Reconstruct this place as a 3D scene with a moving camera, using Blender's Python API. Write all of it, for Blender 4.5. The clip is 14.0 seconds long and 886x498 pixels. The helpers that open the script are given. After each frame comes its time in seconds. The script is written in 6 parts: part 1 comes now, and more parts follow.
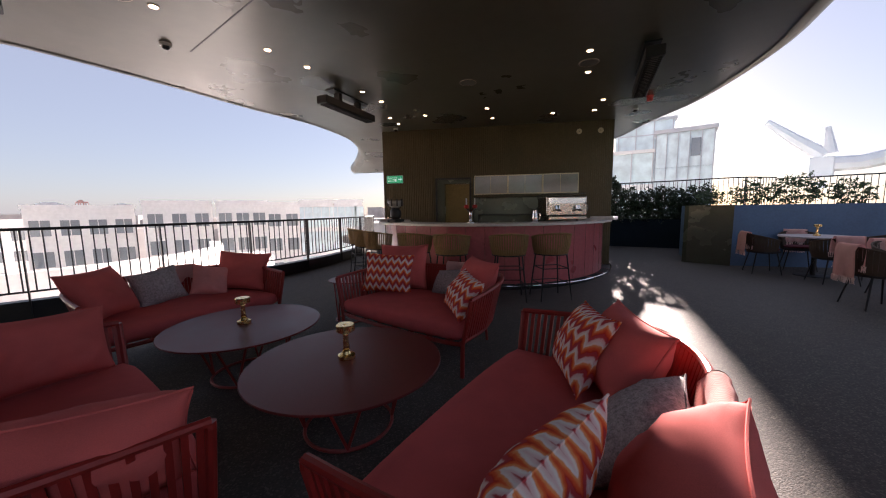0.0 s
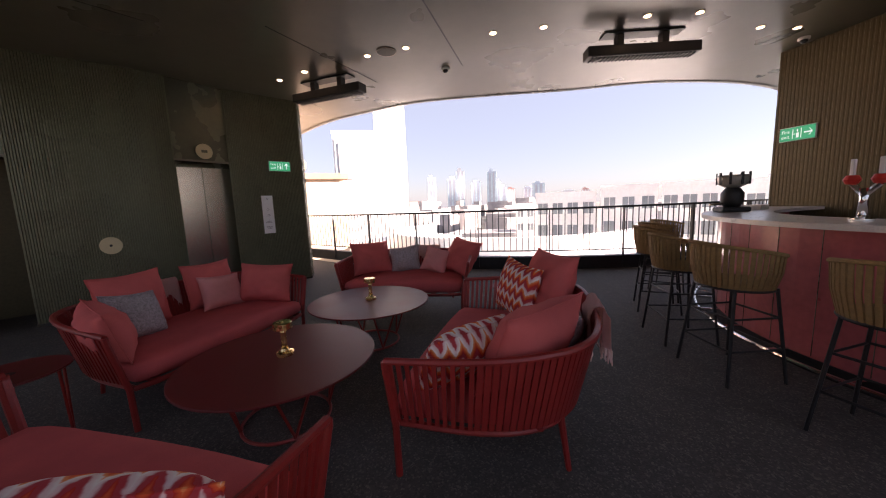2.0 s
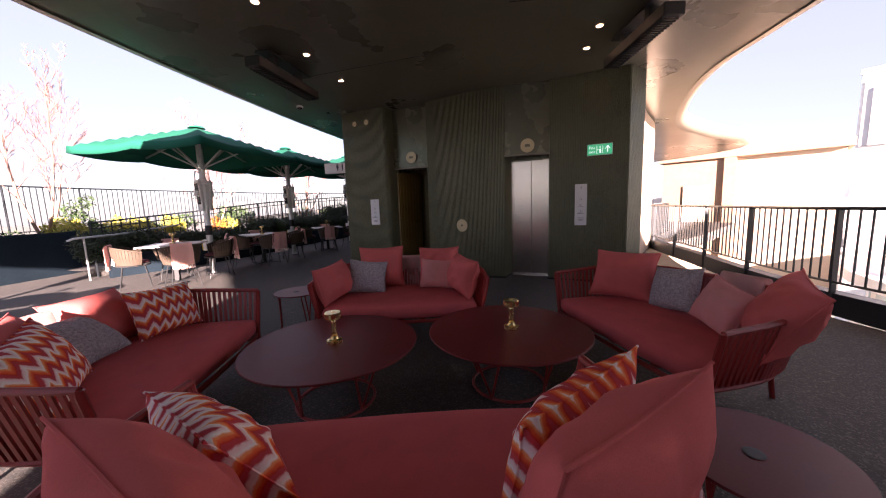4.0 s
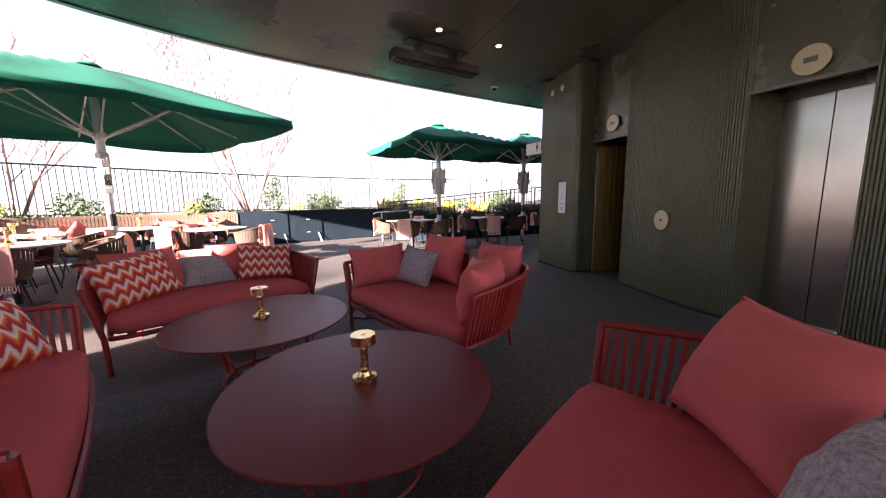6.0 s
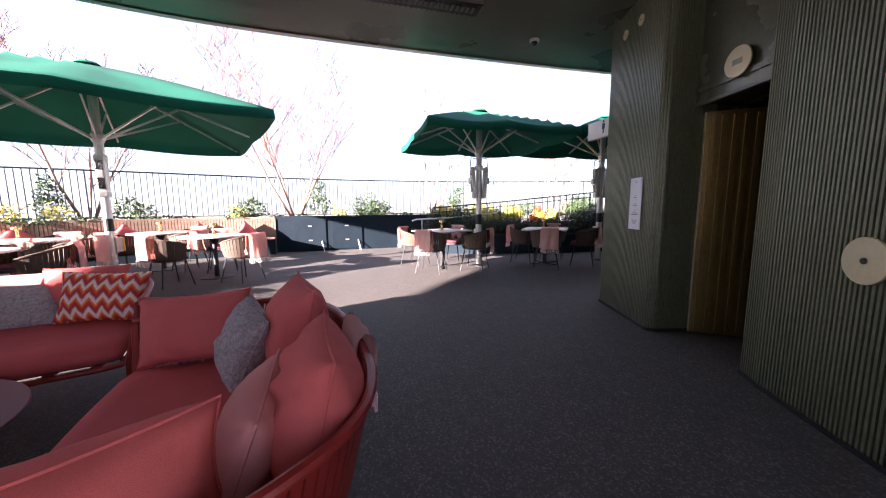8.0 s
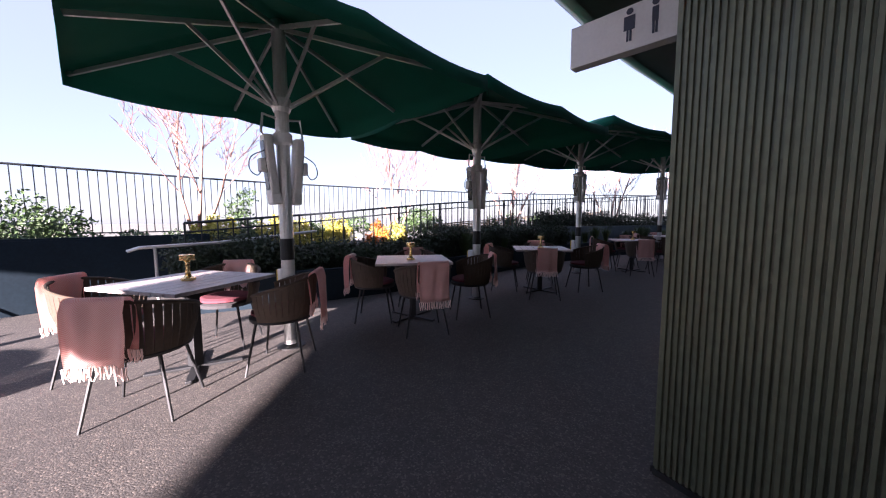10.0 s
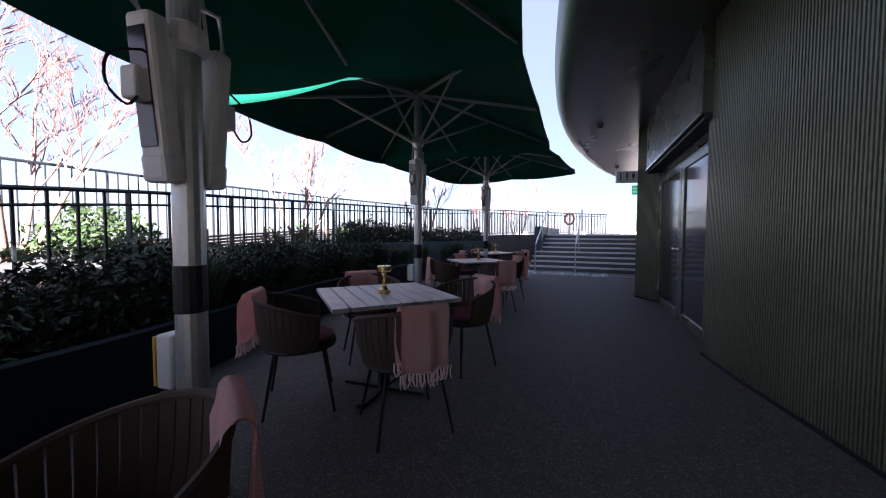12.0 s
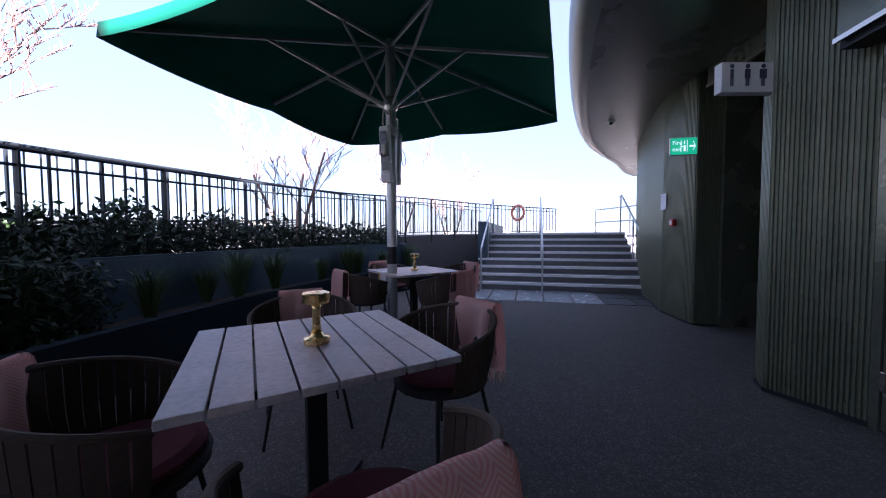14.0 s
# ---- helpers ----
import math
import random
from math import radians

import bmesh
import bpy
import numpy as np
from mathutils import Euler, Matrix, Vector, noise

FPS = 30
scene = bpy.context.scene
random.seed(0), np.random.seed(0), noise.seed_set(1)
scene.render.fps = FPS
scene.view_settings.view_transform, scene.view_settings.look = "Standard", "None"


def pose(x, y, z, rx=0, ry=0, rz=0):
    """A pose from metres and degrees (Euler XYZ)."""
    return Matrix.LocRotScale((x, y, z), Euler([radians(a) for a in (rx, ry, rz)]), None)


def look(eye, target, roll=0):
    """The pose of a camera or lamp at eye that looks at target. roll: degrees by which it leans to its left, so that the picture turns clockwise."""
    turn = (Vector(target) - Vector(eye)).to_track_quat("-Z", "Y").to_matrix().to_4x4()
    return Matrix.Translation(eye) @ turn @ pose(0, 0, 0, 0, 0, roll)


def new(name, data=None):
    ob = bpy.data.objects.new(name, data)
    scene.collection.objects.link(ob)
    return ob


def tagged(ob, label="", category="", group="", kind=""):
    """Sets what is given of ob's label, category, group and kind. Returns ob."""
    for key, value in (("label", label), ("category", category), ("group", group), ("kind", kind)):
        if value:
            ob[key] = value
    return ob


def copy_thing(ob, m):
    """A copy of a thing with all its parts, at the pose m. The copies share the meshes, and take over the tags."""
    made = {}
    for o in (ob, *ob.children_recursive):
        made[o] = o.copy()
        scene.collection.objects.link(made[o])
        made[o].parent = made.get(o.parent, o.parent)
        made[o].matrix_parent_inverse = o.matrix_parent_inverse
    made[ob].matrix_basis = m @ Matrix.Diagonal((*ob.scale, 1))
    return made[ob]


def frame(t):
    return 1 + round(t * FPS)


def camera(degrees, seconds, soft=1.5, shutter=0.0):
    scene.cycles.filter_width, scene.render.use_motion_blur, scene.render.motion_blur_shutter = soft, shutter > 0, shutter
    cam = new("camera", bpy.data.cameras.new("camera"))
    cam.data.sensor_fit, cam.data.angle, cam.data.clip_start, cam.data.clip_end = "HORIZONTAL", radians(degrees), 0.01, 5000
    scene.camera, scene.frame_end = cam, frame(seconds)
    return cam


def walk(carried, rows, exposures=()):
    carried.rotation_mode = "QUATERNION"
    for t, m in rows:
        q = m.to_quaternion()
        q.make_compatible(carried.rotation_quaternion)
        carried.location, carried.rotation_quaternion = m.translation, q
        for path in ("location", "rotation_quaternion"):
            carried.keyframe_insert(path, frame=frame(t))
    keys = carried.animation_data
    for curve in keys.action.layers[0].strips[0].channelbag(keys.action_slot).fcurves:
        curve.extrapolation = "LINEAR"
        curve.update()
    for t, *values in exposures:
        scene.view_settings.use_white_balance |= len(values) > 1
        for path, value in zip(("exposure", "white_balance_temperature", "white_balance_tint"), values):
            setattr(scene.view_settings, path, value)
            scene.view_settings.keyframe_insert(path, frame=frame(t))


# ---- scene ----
cam = camera(105.6, 14.0, 1.1)
PATH = [
    (0, (-0.055, 0.843, 1.308), (-0.39, 2.802, 1.081), -0.8),
    (0.5, (0.468, 1.324, 1.333), (-0.428, 3.094, 1.081), -1.1),
    (1, (0.872, 1.952, 1.332), (-0.528, 3.356, 1.068), -1.6),
    (1.5, (1.155, 2.616, 1.347), (-0.588, 3.558, 1.073), -1.9),
    (2, (1.181, 3.325, 1.313), (-0.769, 3.683, 1.051), -2.3),
    (2.5, (0.984, 3.966, 1.352), (-0.984, 3.727, 1.092), -2.5),
    (3, (0.542, 4.476, 1.338), (-1.247, 3.617, 1.095), -2.5),
    (3.5, (0.062, 4.773, 1.309), (-1.407, 3.437, 1.068), -2.1),
    (4, (-0.505, 4.948, 1.309), (-1.524, 3.246, 1.057), -1.9),
    (4.2, (-0.74, 4.985, 1.311), (-1.577, 3.187, 1.053), -1.7),
    (6.3, (-3.153, 4.137, 1.155), (-2.327, 2.338, 0.871), -0.8),
    (6.5, (-3.292, 3.939, 1.139), (-2.36, 2.191, 0.863), -0.7),
    (7, (-3.491, 3.343, 1.148), (-2.366, 1.71, 0.89), -0.3),
    (7.2, (-3.508, 3.165, 1.161), (-2.335, 1.563, 0.918), -0.7),
    (9.3, (-2.201, 0.286, 1.244), (-1.547, -1.593, 1.037), 0.3),
    (9.5, (-1.995, 0.015, 1.24), (-1.491, -1.911, 1.047), 0.2),
    (10, (-1.583, -0.795, 1.243), (-1.481, -2.785, 1.069), -0.1),
    (10.5, (-1.346, -1.651, 1.228), (-1.625, -3.626, 1.082), -0.1),
    (11, (-1.377, -2.482, 1.245), (-1.976, -4.386, 1.121), 0.8),
    (11.5, (-1.57, -3.393, 1.27), (-2.422, -5.199, 1.161), 0.4),
    (12, (-2.02, -4.255, 1.197), (-3.06, -5.962, 1.117), 0.2),
    (12.5, (-2.578, -5.097, 1.204), (-3.745, -6.719, 1.12), 0.1),
    (13, (-3.402, -6.072, 1.171), (-4.66, -7.625, 1.094), -0.1),
    (13.5, (-4.265, -6.916, 1.18), (-5.583, -8.419, 1.102), -0.2),
    (14, (-5.186, -7.753, 1.195), (-6.552, -9.212, 1.116), -0.2),
]
walk(cam, [(t, look(eye, target, roll)) for t, eye, target, roll in PATH],
     [(0, 2.70, 6150, 24), (0.5, 2.62, 6100, 24), (1.0, 2.95, 6250, 26), (1.5, 3.02, 6400, 28), (3, 3.38, 6450, 31), (4.2, 3.38, 6350, 34), (6.5, 4.0, 6250, 29), (7.2, 3.95, 6100, 28), (9.5, 3.75, 5600, 29), (10.0, 3.4, 5700, 31), (10.5, 3.15, 5700, 27), (11, 3.05, 5800, 29), (11.5, 3.1, 5650, 27), (12.5, 3.65, 5350, 25), (13, 3.8, 5200, 23), (14, 3.6, 5200, 27)])

# ---- world, sun and exposure ----
SUN_TO = Vector((0.268, 0.963, math.tan(radians(14.0)))).normalized()
world = bpy.data.worlds.new("world")
scene.world = world
world.use_nodes = True
_n = world.node_tree.nodes
_sky = _n.new("ShaderNodeTexSky")
_sky.sky_type = "NISHITA"
_sky.sun_disc = False
_sky.sun_elevation = radians(14.0)
_sky.sun_rotation = math.atan2(SUN_TO.x, SUN_TO.y)
_sky.air_density, _sky.dust_density, _sky.ozone_density = 1.0, 0.6, 1.4
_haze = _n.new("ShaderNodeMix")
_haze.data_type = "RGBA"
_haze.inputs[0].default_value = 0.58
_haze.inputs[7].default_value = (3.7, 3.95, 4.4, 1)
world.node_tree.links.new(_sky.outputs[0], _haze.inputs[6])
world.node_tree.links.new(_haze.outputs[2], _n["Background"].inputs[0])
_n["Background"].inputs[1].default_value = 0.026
sun = new("sun", bpy.data.lights.new("sun", "SUN"))
sun.data.energy, sun.data.angle, sun.data.color = 5.0, radians(0.6), (1.0, 0.85, 0.68)
sun.matrix_basis = look(SUN_TO * 50, (0, 0, 0))

# ---- materials ----
def mat(name, color, rough=0.6, metal=0.0, var=0.15, scale=8.0, fine=60.0, bump=0.1, depth=0.002, spec=0.5, coat=0.0):
    """Noise at two scales over a base colour, with fine relief."""
    m = bpy.data.materials.new(name)
    m.use_nodes = True
    nt = m.node_tree
    N, L = nt.nodes, nt.links
    b = N["Principled BSDF"]
    b.inputs["Metallic"].default_value = metal
    b.inputs["Specular IOR Level"].default_value = spec
    b.inputs["Coat Weight"].default_value = coat
    co = N.new("ShaderNodeTexCoord")
    n1 = N.new("ShaderNodeTexNoise")
    n1.inputs["Scale"].default_value, n1.inputs["Detail"].default_value = scale, 4
    n2 = N.new("ShaderNodeTexNoise")
    n2.inputs["Scale"].default_value, n2.inputs["Detail"].default_value = fine, 3
    L.new(co.outputs["Object"], n1.inputs["Vector"])
    L.new(co.outputs["Object"], n2.inputs["Vector"])
    add = N.new("ShaderNodeMath")
    add.operation = "ADD"
    L.new(n1.outputs["Fac"], add.inputs[0])
    L.new(n2.outputs["Fac"], add.inputs[1])
    mr = N.new("ShaderNodeMapRange")
    mr.inputs["From Min"].default_value, mr.inputs["From Max"].default_value = 0.7, 1.3
    mr.inputs["To Min"].default_value, mr.inputs["To Max"].default_value = 1 - var, 1 + var
    L.new(add.outputs[0], mr.inputs["Value"])
    mx = N.new("ShaderNodeVectorMath")
    mx.operation = "SCALE"
    mx.inputs[0].default_value = color
    L.new(mr.outputs[0], mx.inputs["Scale"])
    L.new(mx.outputs[0], b.inputs["Base Color"])
    rr = N.new("ShaderNodeMapRange")
    rr.inputs["To Min"].default_value, rr.inputs["To Max"].default_value = max(0.02, rough - 0.08), min(1, rough + 0.08)
    L.new(n1.outputs["Fac"], rr.inputs["Value"])
    L.new(rr.outputs[0], b.inputs["Roughness"])
    if bump:
        bp = N.new("ShaderNodeBump")
        bp.inputs["Strength"].default_value, bp.inputs["Distance"].default_value = bump, depth
        L.new(n2.outputs["Fac"], bp.inputs["Height"])
        L.new(bp.outputs[0], b.inputs["Normal"])
    return m


def nodes_of(m):
    return m.node_tree.nodes, m.node_tree.links, m.node_tree.nodes["Principled BSDF"]


def glow(name, color, strength):
    m = bpy.data.materials.new(name)
    m.use_nodes = True
    b = m.node_tree.nodes["Principled BSDF"]
    b.inputs["Base Color"].default_value = (*color, 1)
    b.inputs["Emission Color"].default_value = (*color, 1)
    b.inputs["Emission Strength"].default_value = strength
    return m


def gravel_mat():
    """Resin-bound gravel: small stones of several greys and browns."""
    m = mat("resin_gravel", (0.093, 0.090, 0.087), 0.72, var=0.12, scale=0.7, fine=9, bump=0, spec=0.24)
    N, L, b = nodes_of(m)
    co = N.new("ShaderNodeTexCoord")
    v = N.new("ShaderNodeTexVoronoi")
    v.inputs["Scale"].default_value = 110
    L.new(co.outputs["Object"], v.inputs["Vector"])
    ramp = N.new("ShaderNodeValToRGB")
    e = ramp.color_ramp.elements
    e[0].position, e[0].color = 0.0, (0.68, 0.67, 0.67, 1)
    e[1].position, e[1].color = 1.0, (1.75, 1.6, 1.45, 1)
    e2 = ramp.color_ramp.elements.new(0.75)
    e2.color = (0.95, 0.9, 0.86, 1)
    sep = N.new("ShaderNodeSeparateColor")
    L.new(v.outputs["Color"], sep.inputs[0])
    L.new(sep.outputs[0], ramp.inputs[0])
    mul = N.new("ShaderNodeMix")
    mul.data_type, mul.blend_type = "RGBA", "MULTIPLY"
    mul.inputs[0].default_value = 1.0
    src = b.inputs["Base Color"].links[0].from_socket
    L.new(src, mul.inputs[6])
    L.new(ramp.outputs[0], mul.inputs[7])
    L.new(mul.outputs[2], b.inputs["Base Color"])
    bp = N.new("ShaderNodeBump")
    bp.invert = True
    bp.inputs["Strength"].default_value, bp.inputs["Distance"].default_value = 0.5, 0.003
    L.new(v.outputs["Distance"], bp.inputs["Height"])
    L.new(bp.outputs[0], b.inputs["Normal"])
    return m


def zigzag_mat():
    """Woven flame-stitch fabric: bands of white, orange, red and plum in zigzags."""
    m = mat("zigzag_fabric", (0.6, 0.2, 0.15), 0.9, var=0.1, scale=30, fine=300, bump=0.4, spec=0.1)
    N, L, b = nodes_of(m)
    co = N.new("ShaderNodeTexCoord")
    sp = N.new("ShaderNodeSeparateXYZ")
    L.new(co.outputs["Object"], sp.inputs[0])

    def op(kind, a, c):
        q = N.new("ShaderNodeMath")
        q.operation = kind
        for i, s in enumerate((a, c)):
            if isinstance(s, (int, float)):
                q.inputs[i].default_value = s
            elif s is not None:
                L.new(s, q.inputs[i])
        return q.outputs[0]
    nz = N.new("ShaderNodeTexNoise")
    nz.inputs["Scale"].default_value = 45
    L.new(co.outputs["Object"], nz.inputs["Vector"])
    tri = op("PINGPONG", op("ADD", sp.outputs[0], 5.0), 0.036)
    y = op("ADD", op("ADD", sp.outputs[2], op("MULTIPLY", tri, 1.5)), op("MULTIPLY", nz.outputs["Fac"], 0.022))
    f = op("FRACT", op("MULTIPLY", op("ADD", y, 3.0), 10.5), None)
    ramp = N.new("ShaderNodeValToRGB")
    ramp.color_ramp.interpolation = "EASE"
    for i, (p, c) in enumerate(((0.0, (0.55, 0.04, 0.03, 1)), (0.18, (0.78, 0.13, 0.04, 1)), (0.34, (0.85, 0.32, 0.12, 1)), (0.46, (0.86, 0.78, 0.73, 1)), (0.66, (0.80, 0.60, 0.58, 1)), (0.82, (0.50, 0.06, 0.07, 1)))):
        e = ramp.color_ramp.elements[i] if i < 2 else ramp.color_ramp.elements.new(p)
        e.position, e.color = p, c
    L.new(f, ramp.inputs[0])
    L.new(ramp.outputs[0], b.inputs["Base Color"])
    return m


def weave_mat(name, c1, c2, scale=220.0):
    """Herringbone-like two-tone wool."""
    m = mat(name, c1, 0.95, var=0.1, scale=15, fine=300, bump=0.4, spec=0.1)
    N, L, b = nodes_of(m)
    co = N.new("ShaderNodeTexCoord")
    sp = N.new("ShaderNodeSeparateXYZ")
    L.new(co.outputs["Object"], sp.inputs[0])
    pp = N.new("ShaderNodeMath")
    pp.operation = "PINGPONG"
    pp.inputs[1].default_value = 0.034
    ad = N.new("ShaderNodeMath")
    ad.operation = "ADD"
    ad.inputs[1].default_value = 5
    L.new(sp.outputs[0], ad.inputs[0])
    L.new(ad.outputs[0], pp.inputs[0])
    a2 = N.new("ShaderNodeMath")
    a2.operation = "ADD"
    L.new(pp.outputs[0], a2.inputs[0])
    L.new(sp.outputs[2], a2.inputs[1])
    s = N.new("ShaderNodeMath")
    s.operation = "SINE"
    mu = N.new("ShaderNodeMath")
    mu.operation = "MULTIPLY"
    mu.inputs[1].default_value = 520
    L.new(a2.outputs[0], mu.inputs[0])
    L.new(mu.outputs[0], s.inputs[0])
    mr = N.new("ShaderNodeMapRange")
    mr.inputs["From Min"].default_value = -1
    L.new(s.outputs[0], mr.inputs["Value"])
    mx = N.new("ShaderNodeMix")
    mx.data_type = "RGBA"
    mx.inputs[6].default_value, mx.inputs[7].default_value = (*c1, 1), (*c2, 1)
    L.new(mr.outputs[0], mx.inputs[0])
    L.new(mx.outputs[2], b.inputs["Base Color"])
    return m


def glass_mat(name, tint, rough=0.03):
    m = bpy.data.materials.new(name)
    m.use_nodes = True
    b = m.node_tree.nodes["Principled BSDF"]
    b.inputs["Base Color"].default_value = (*tint, 1)
    b.inputs["Transmission Weight"].default_value = 1.0
    b.inputs["Roughness"].default_value = rough
    b.inputs["IOR"].default_value = 1.3
    return m


M_FLOOR = gravel_mat()
M_CEIL = mat("ceiling_paint", (0.098, 0.092, 0.064), 0.29, var=0.10, scale=0.8, fine=6, bump=0.03, spec=0.5)
M_EDGE = mat("fascia_metal", (0.15, 0.14, 0.11), 0.38, metal=0.2, var=0.1, scale=2)
M_BRONZE = mat("fluted_bronze", (0.138, 0.148, 0.092), 0.42, metal=0.35, var=0.18, scale=1.6, fine=25, bump=0.05)
M_BRONZE_S = mat("smooth_bronze", (0.14, 0.148, 0.105), 0.27, metal=0.5, var=0.15, scale=2, fine=25, bump=0.03)
M_BARWALL = mat("bar_wall_bronze", (0.085, 0.068, 0.030), 0.45, metal=0.3, var=0.2, scale=1.5, fine=30, bump=0.05)
M_BRASS = mat("brushed_brass", (0.88, 0.64, 0.28), 0.26, metal=1.0, var=0.08, scale=30, fine=200, bump=0.03)
M_PALEBRASS = mat("pale_brass", (0.55, 0.48, 0.30), 0.4, metal=0.3, var=0.05, scale=20)
M_STEEL = mat("brushed_steel", (0.52, 0.48, 0.42), 0.22, metal=1.0, var=0.12, scale=5, fine=120, bump=0.04)
M_CHROME = mat("chrome", (0.75, 0.75, 0.75), 0.12, metal=1.0, var=0.03, bump=0)
M_BLACK = mat("black_metal", (0.018, 0.019, 0.020), 0.5, metal=0.2, var=0.2, scale=12)
M_RAIL = mat("dark_rail_paint", (0.020, 0.024, 0.028), 0.45, metal=0.3, var=0.2, scale=6)
M_REDFRAME = mat("oxblood_powdercoat", (0.27, 0.022, 0.018), 0.42, var=0.12, scale=15, fine=150, bump=0.04)
M_TABLE = mat("oxblood_tabletop", (0.15, 0.022, 0.022), 0.40, var=0.1, scale=4, fine=90, bump=0.03, spec=0.22)
M_SEAT = mat("dusty_red_fabric", (0.56, 0.112, 0.112), 0.92, var=0.12, scale=6, fine=420, bump=0.35, spec=0.15)
M_REDC = mat("brick_red_fabric", (0.60, 0.135, 0.125), 0.92, var=0.12, scale=6, fine=420, bump=0.35, spec=0.15)
M_PINK = mat("pink_fabric", (0.66, 0.28, 0.265), 0.92, var=0.1, scale=6, fine=420, bump=0.35, spec=0.15)
M_GREY = mat("grey_boucle", (0.36, 0.32, 0.33), 0.95, var=0.4, scale=60, fine=160, bump=0.7, depth=0.004, spec=0.1)
M_ZIG = zigzag_mat()
M_THROW = weave_mat("pink_herringbone_wool", (0.93, 0.70, 0.65), (0.82, 0.44, 0.39))
M_THROWP = weave_mat("pale_pink_herringbone_wool", (0.86, 0.64, 0.61), (0.74, 0.44, 0.42))
M_ROPE = mat("brown_rope", (0.066, 0.045, 0.030), 0.85, var=0.25, scale=40, fine=300, bump=0.4)
M_STOOLROPE = mat("ochre_rope", (0.25, 0.16, 0.06), 0.85, var=0.2, scale=40, fine=300, bump=0.4)
M_DARKROPE = mat("charcoal_rope", (0.030, 0.028, 0.030), 0.85, var=0.25, scale=40, fine=300, bump=0.4)
M_BAR = mat("plum_pink_tile", (0.44, 0.11, 0.115), 0.30, var=0.15, scale=3, fine=20, bump=0.04, coat=0.2)
M_STONE = mat("white_terrazzo", (0.66, 0.61, 0.57), 0.3, var=0.1, scale=12, fine=120, bump=0.02)
M_PLANK = mat("weathered_teak", (0.44, 0.39, 0.38), 0.42, var=0.22, scale=5, fine=40, bump=0.25)
M_TIMBER = mat("planter_timber", (0.22, 0.15, 0.11), 0.75, var=0.25, scale=6, fine=50, bump=0.3)
M_GREEN = mat("green_canvas", (0.004, 0.095, 0.060), 0.9, var=0.12, scale=2, fine=250, bump=0.2, spec=0.2)
M_POLE = mat("pale_aluminium", (0.60, 0.61, 0.60), 0.38, metal=0.7, var=0.08, scale=8)
M_WHITEPL = mat("white_plastic", (0.72, 0.72, 0.70), 0.45, var=0.05, scale=8)
# planter navy with the shade it stands in darkened into the base colour
M_NAVY_SHADE = mat("navy_planter_shaded", (0.008, 0.015, 0.022), 0.75, spec=0.12, metal=0.0, var=0.2, scale=2, fine=25)
# paler copy of the planter navy, the passage's bluish light in its colour
M_NAVY_LIT = mat("navy_planter_lit", (0.045, 0.075, 0.098), 0.45, var=0.2, scale=2, fine=25)
M_PLATE = mat("pale_floor_plate", (0.42, 0.45, 0.48), 0.25, metal=0.6, var=0.15, scale=6, fine=60)
M_PAD = mat("plum_seat_pad", (0.13, 0.04, 0.05), 0.9, var=0.12, scale=6, fine=420, bump=0.3, spec=0.15)
M_GRASS = mat("grass_blade", (0.06, 0.10, 0.032), 0.55, var=0.3, scale=5, fine=40, bump=0.1)
M_FRINGE = mat("pale_wool_fringe", (0.90, 0.68, 0.62), 0.95, var=0.1, scale=20, fine=300, bump=0.3, spec=0.1)
M_BLUE = mat("slate_blue_planter", (0.075, 0.14, 0.24), 0.6, var=0.12, scale=2, fine=25)
M_LEAF = mat("ivy_leaf", (0.040, 0.075, 0.022), 0.5, var=0.4, scale=3, fine=30, bump=0.1)
M_LEAFY = mat("yellow_green_leaf", (0.36, 0.33, 0.05), 0.55, var=0.3, scale=3, fine=30, bump=0.1)
M_LEAFO = mat("orange_leaf", (0.45, 0.16, 0.02), 0.55, var=0.3, scale=3, fine=30, bump=0.1)
M_LEAFD = mat("dark_hedge_leaf", (0.018, 0.035, 0.014), 0.55, var=0.4, scale=3, fine=30, bump=0.1)
M_BARK = mat("birch_bark", (0.36, 0.22, 0.175), 0.8, var=0.35, scale=6, fine=50, bump=0.4)
M_TWIG = mat("birch_twigs", (0.23, 0.135, 0.115), 0.8, var=0.3, scale=6, fine=50, bump=0.2)
M_SOIL = mat("soil", (0.05, 0.038, 0.028), 0.95, var=0.4, scale=10, fine=60, bump=0.8)
M_STEP = mat("stair_stone", (0.14, 0.135, 0.135), 0.7, var=0.15, scale=5, fine=60, bump=0.1)
M_NOSE = mat("stair_nosing", (0.80, 0.78, 0.77), 0.6, var=0.12, scale=8, fine=60, bump=0.1)
M_SIGNG = glow("exit_sign_green", (0.02, 0.30, 0.13), 0.12)
M_SIGNW = glow("sign_white", (0.70, 0.78, 0.74), 0.10)
M_PAPER = mat("menu_paper", (0.72, 0.74, 0.76), 0.7, var=0.03, scale=10, bump=0)
M_INK = mat("ink", (0.06, 0.07, 0.10), 0.8, var=0.1, bump=0)
M_LAMPGLOW = glow("downlight_glow", (1.0, 0.62, 0.34), 3.5)
M_TRIM = mat("downlight_trim", (0.5, 0.42, 0.32), 0.4, metal=0.6, var=0.05)
M_SPK = mat("speaker_grille", (0.15, 0.14, 0.12), 0.7, var=0.1, scale=40)
M_DOORBR = mat("brass_door_panel", (0.26, 0.185, 0.07), 0.34, metal=0.7, var=0.15, scale=2, fine=30, bump=0.04)
M_DARKGLASS = mat("dark_door_glass", (0.02, 0.022, 0.024), 0.12, var=0.1, bump=0, spec=0.8)
M_CONC = mat("white_render", (0.84, 0.83, 0.81), 0.8, var=0.08, scale=0.3, fine=3, bump=0.05)
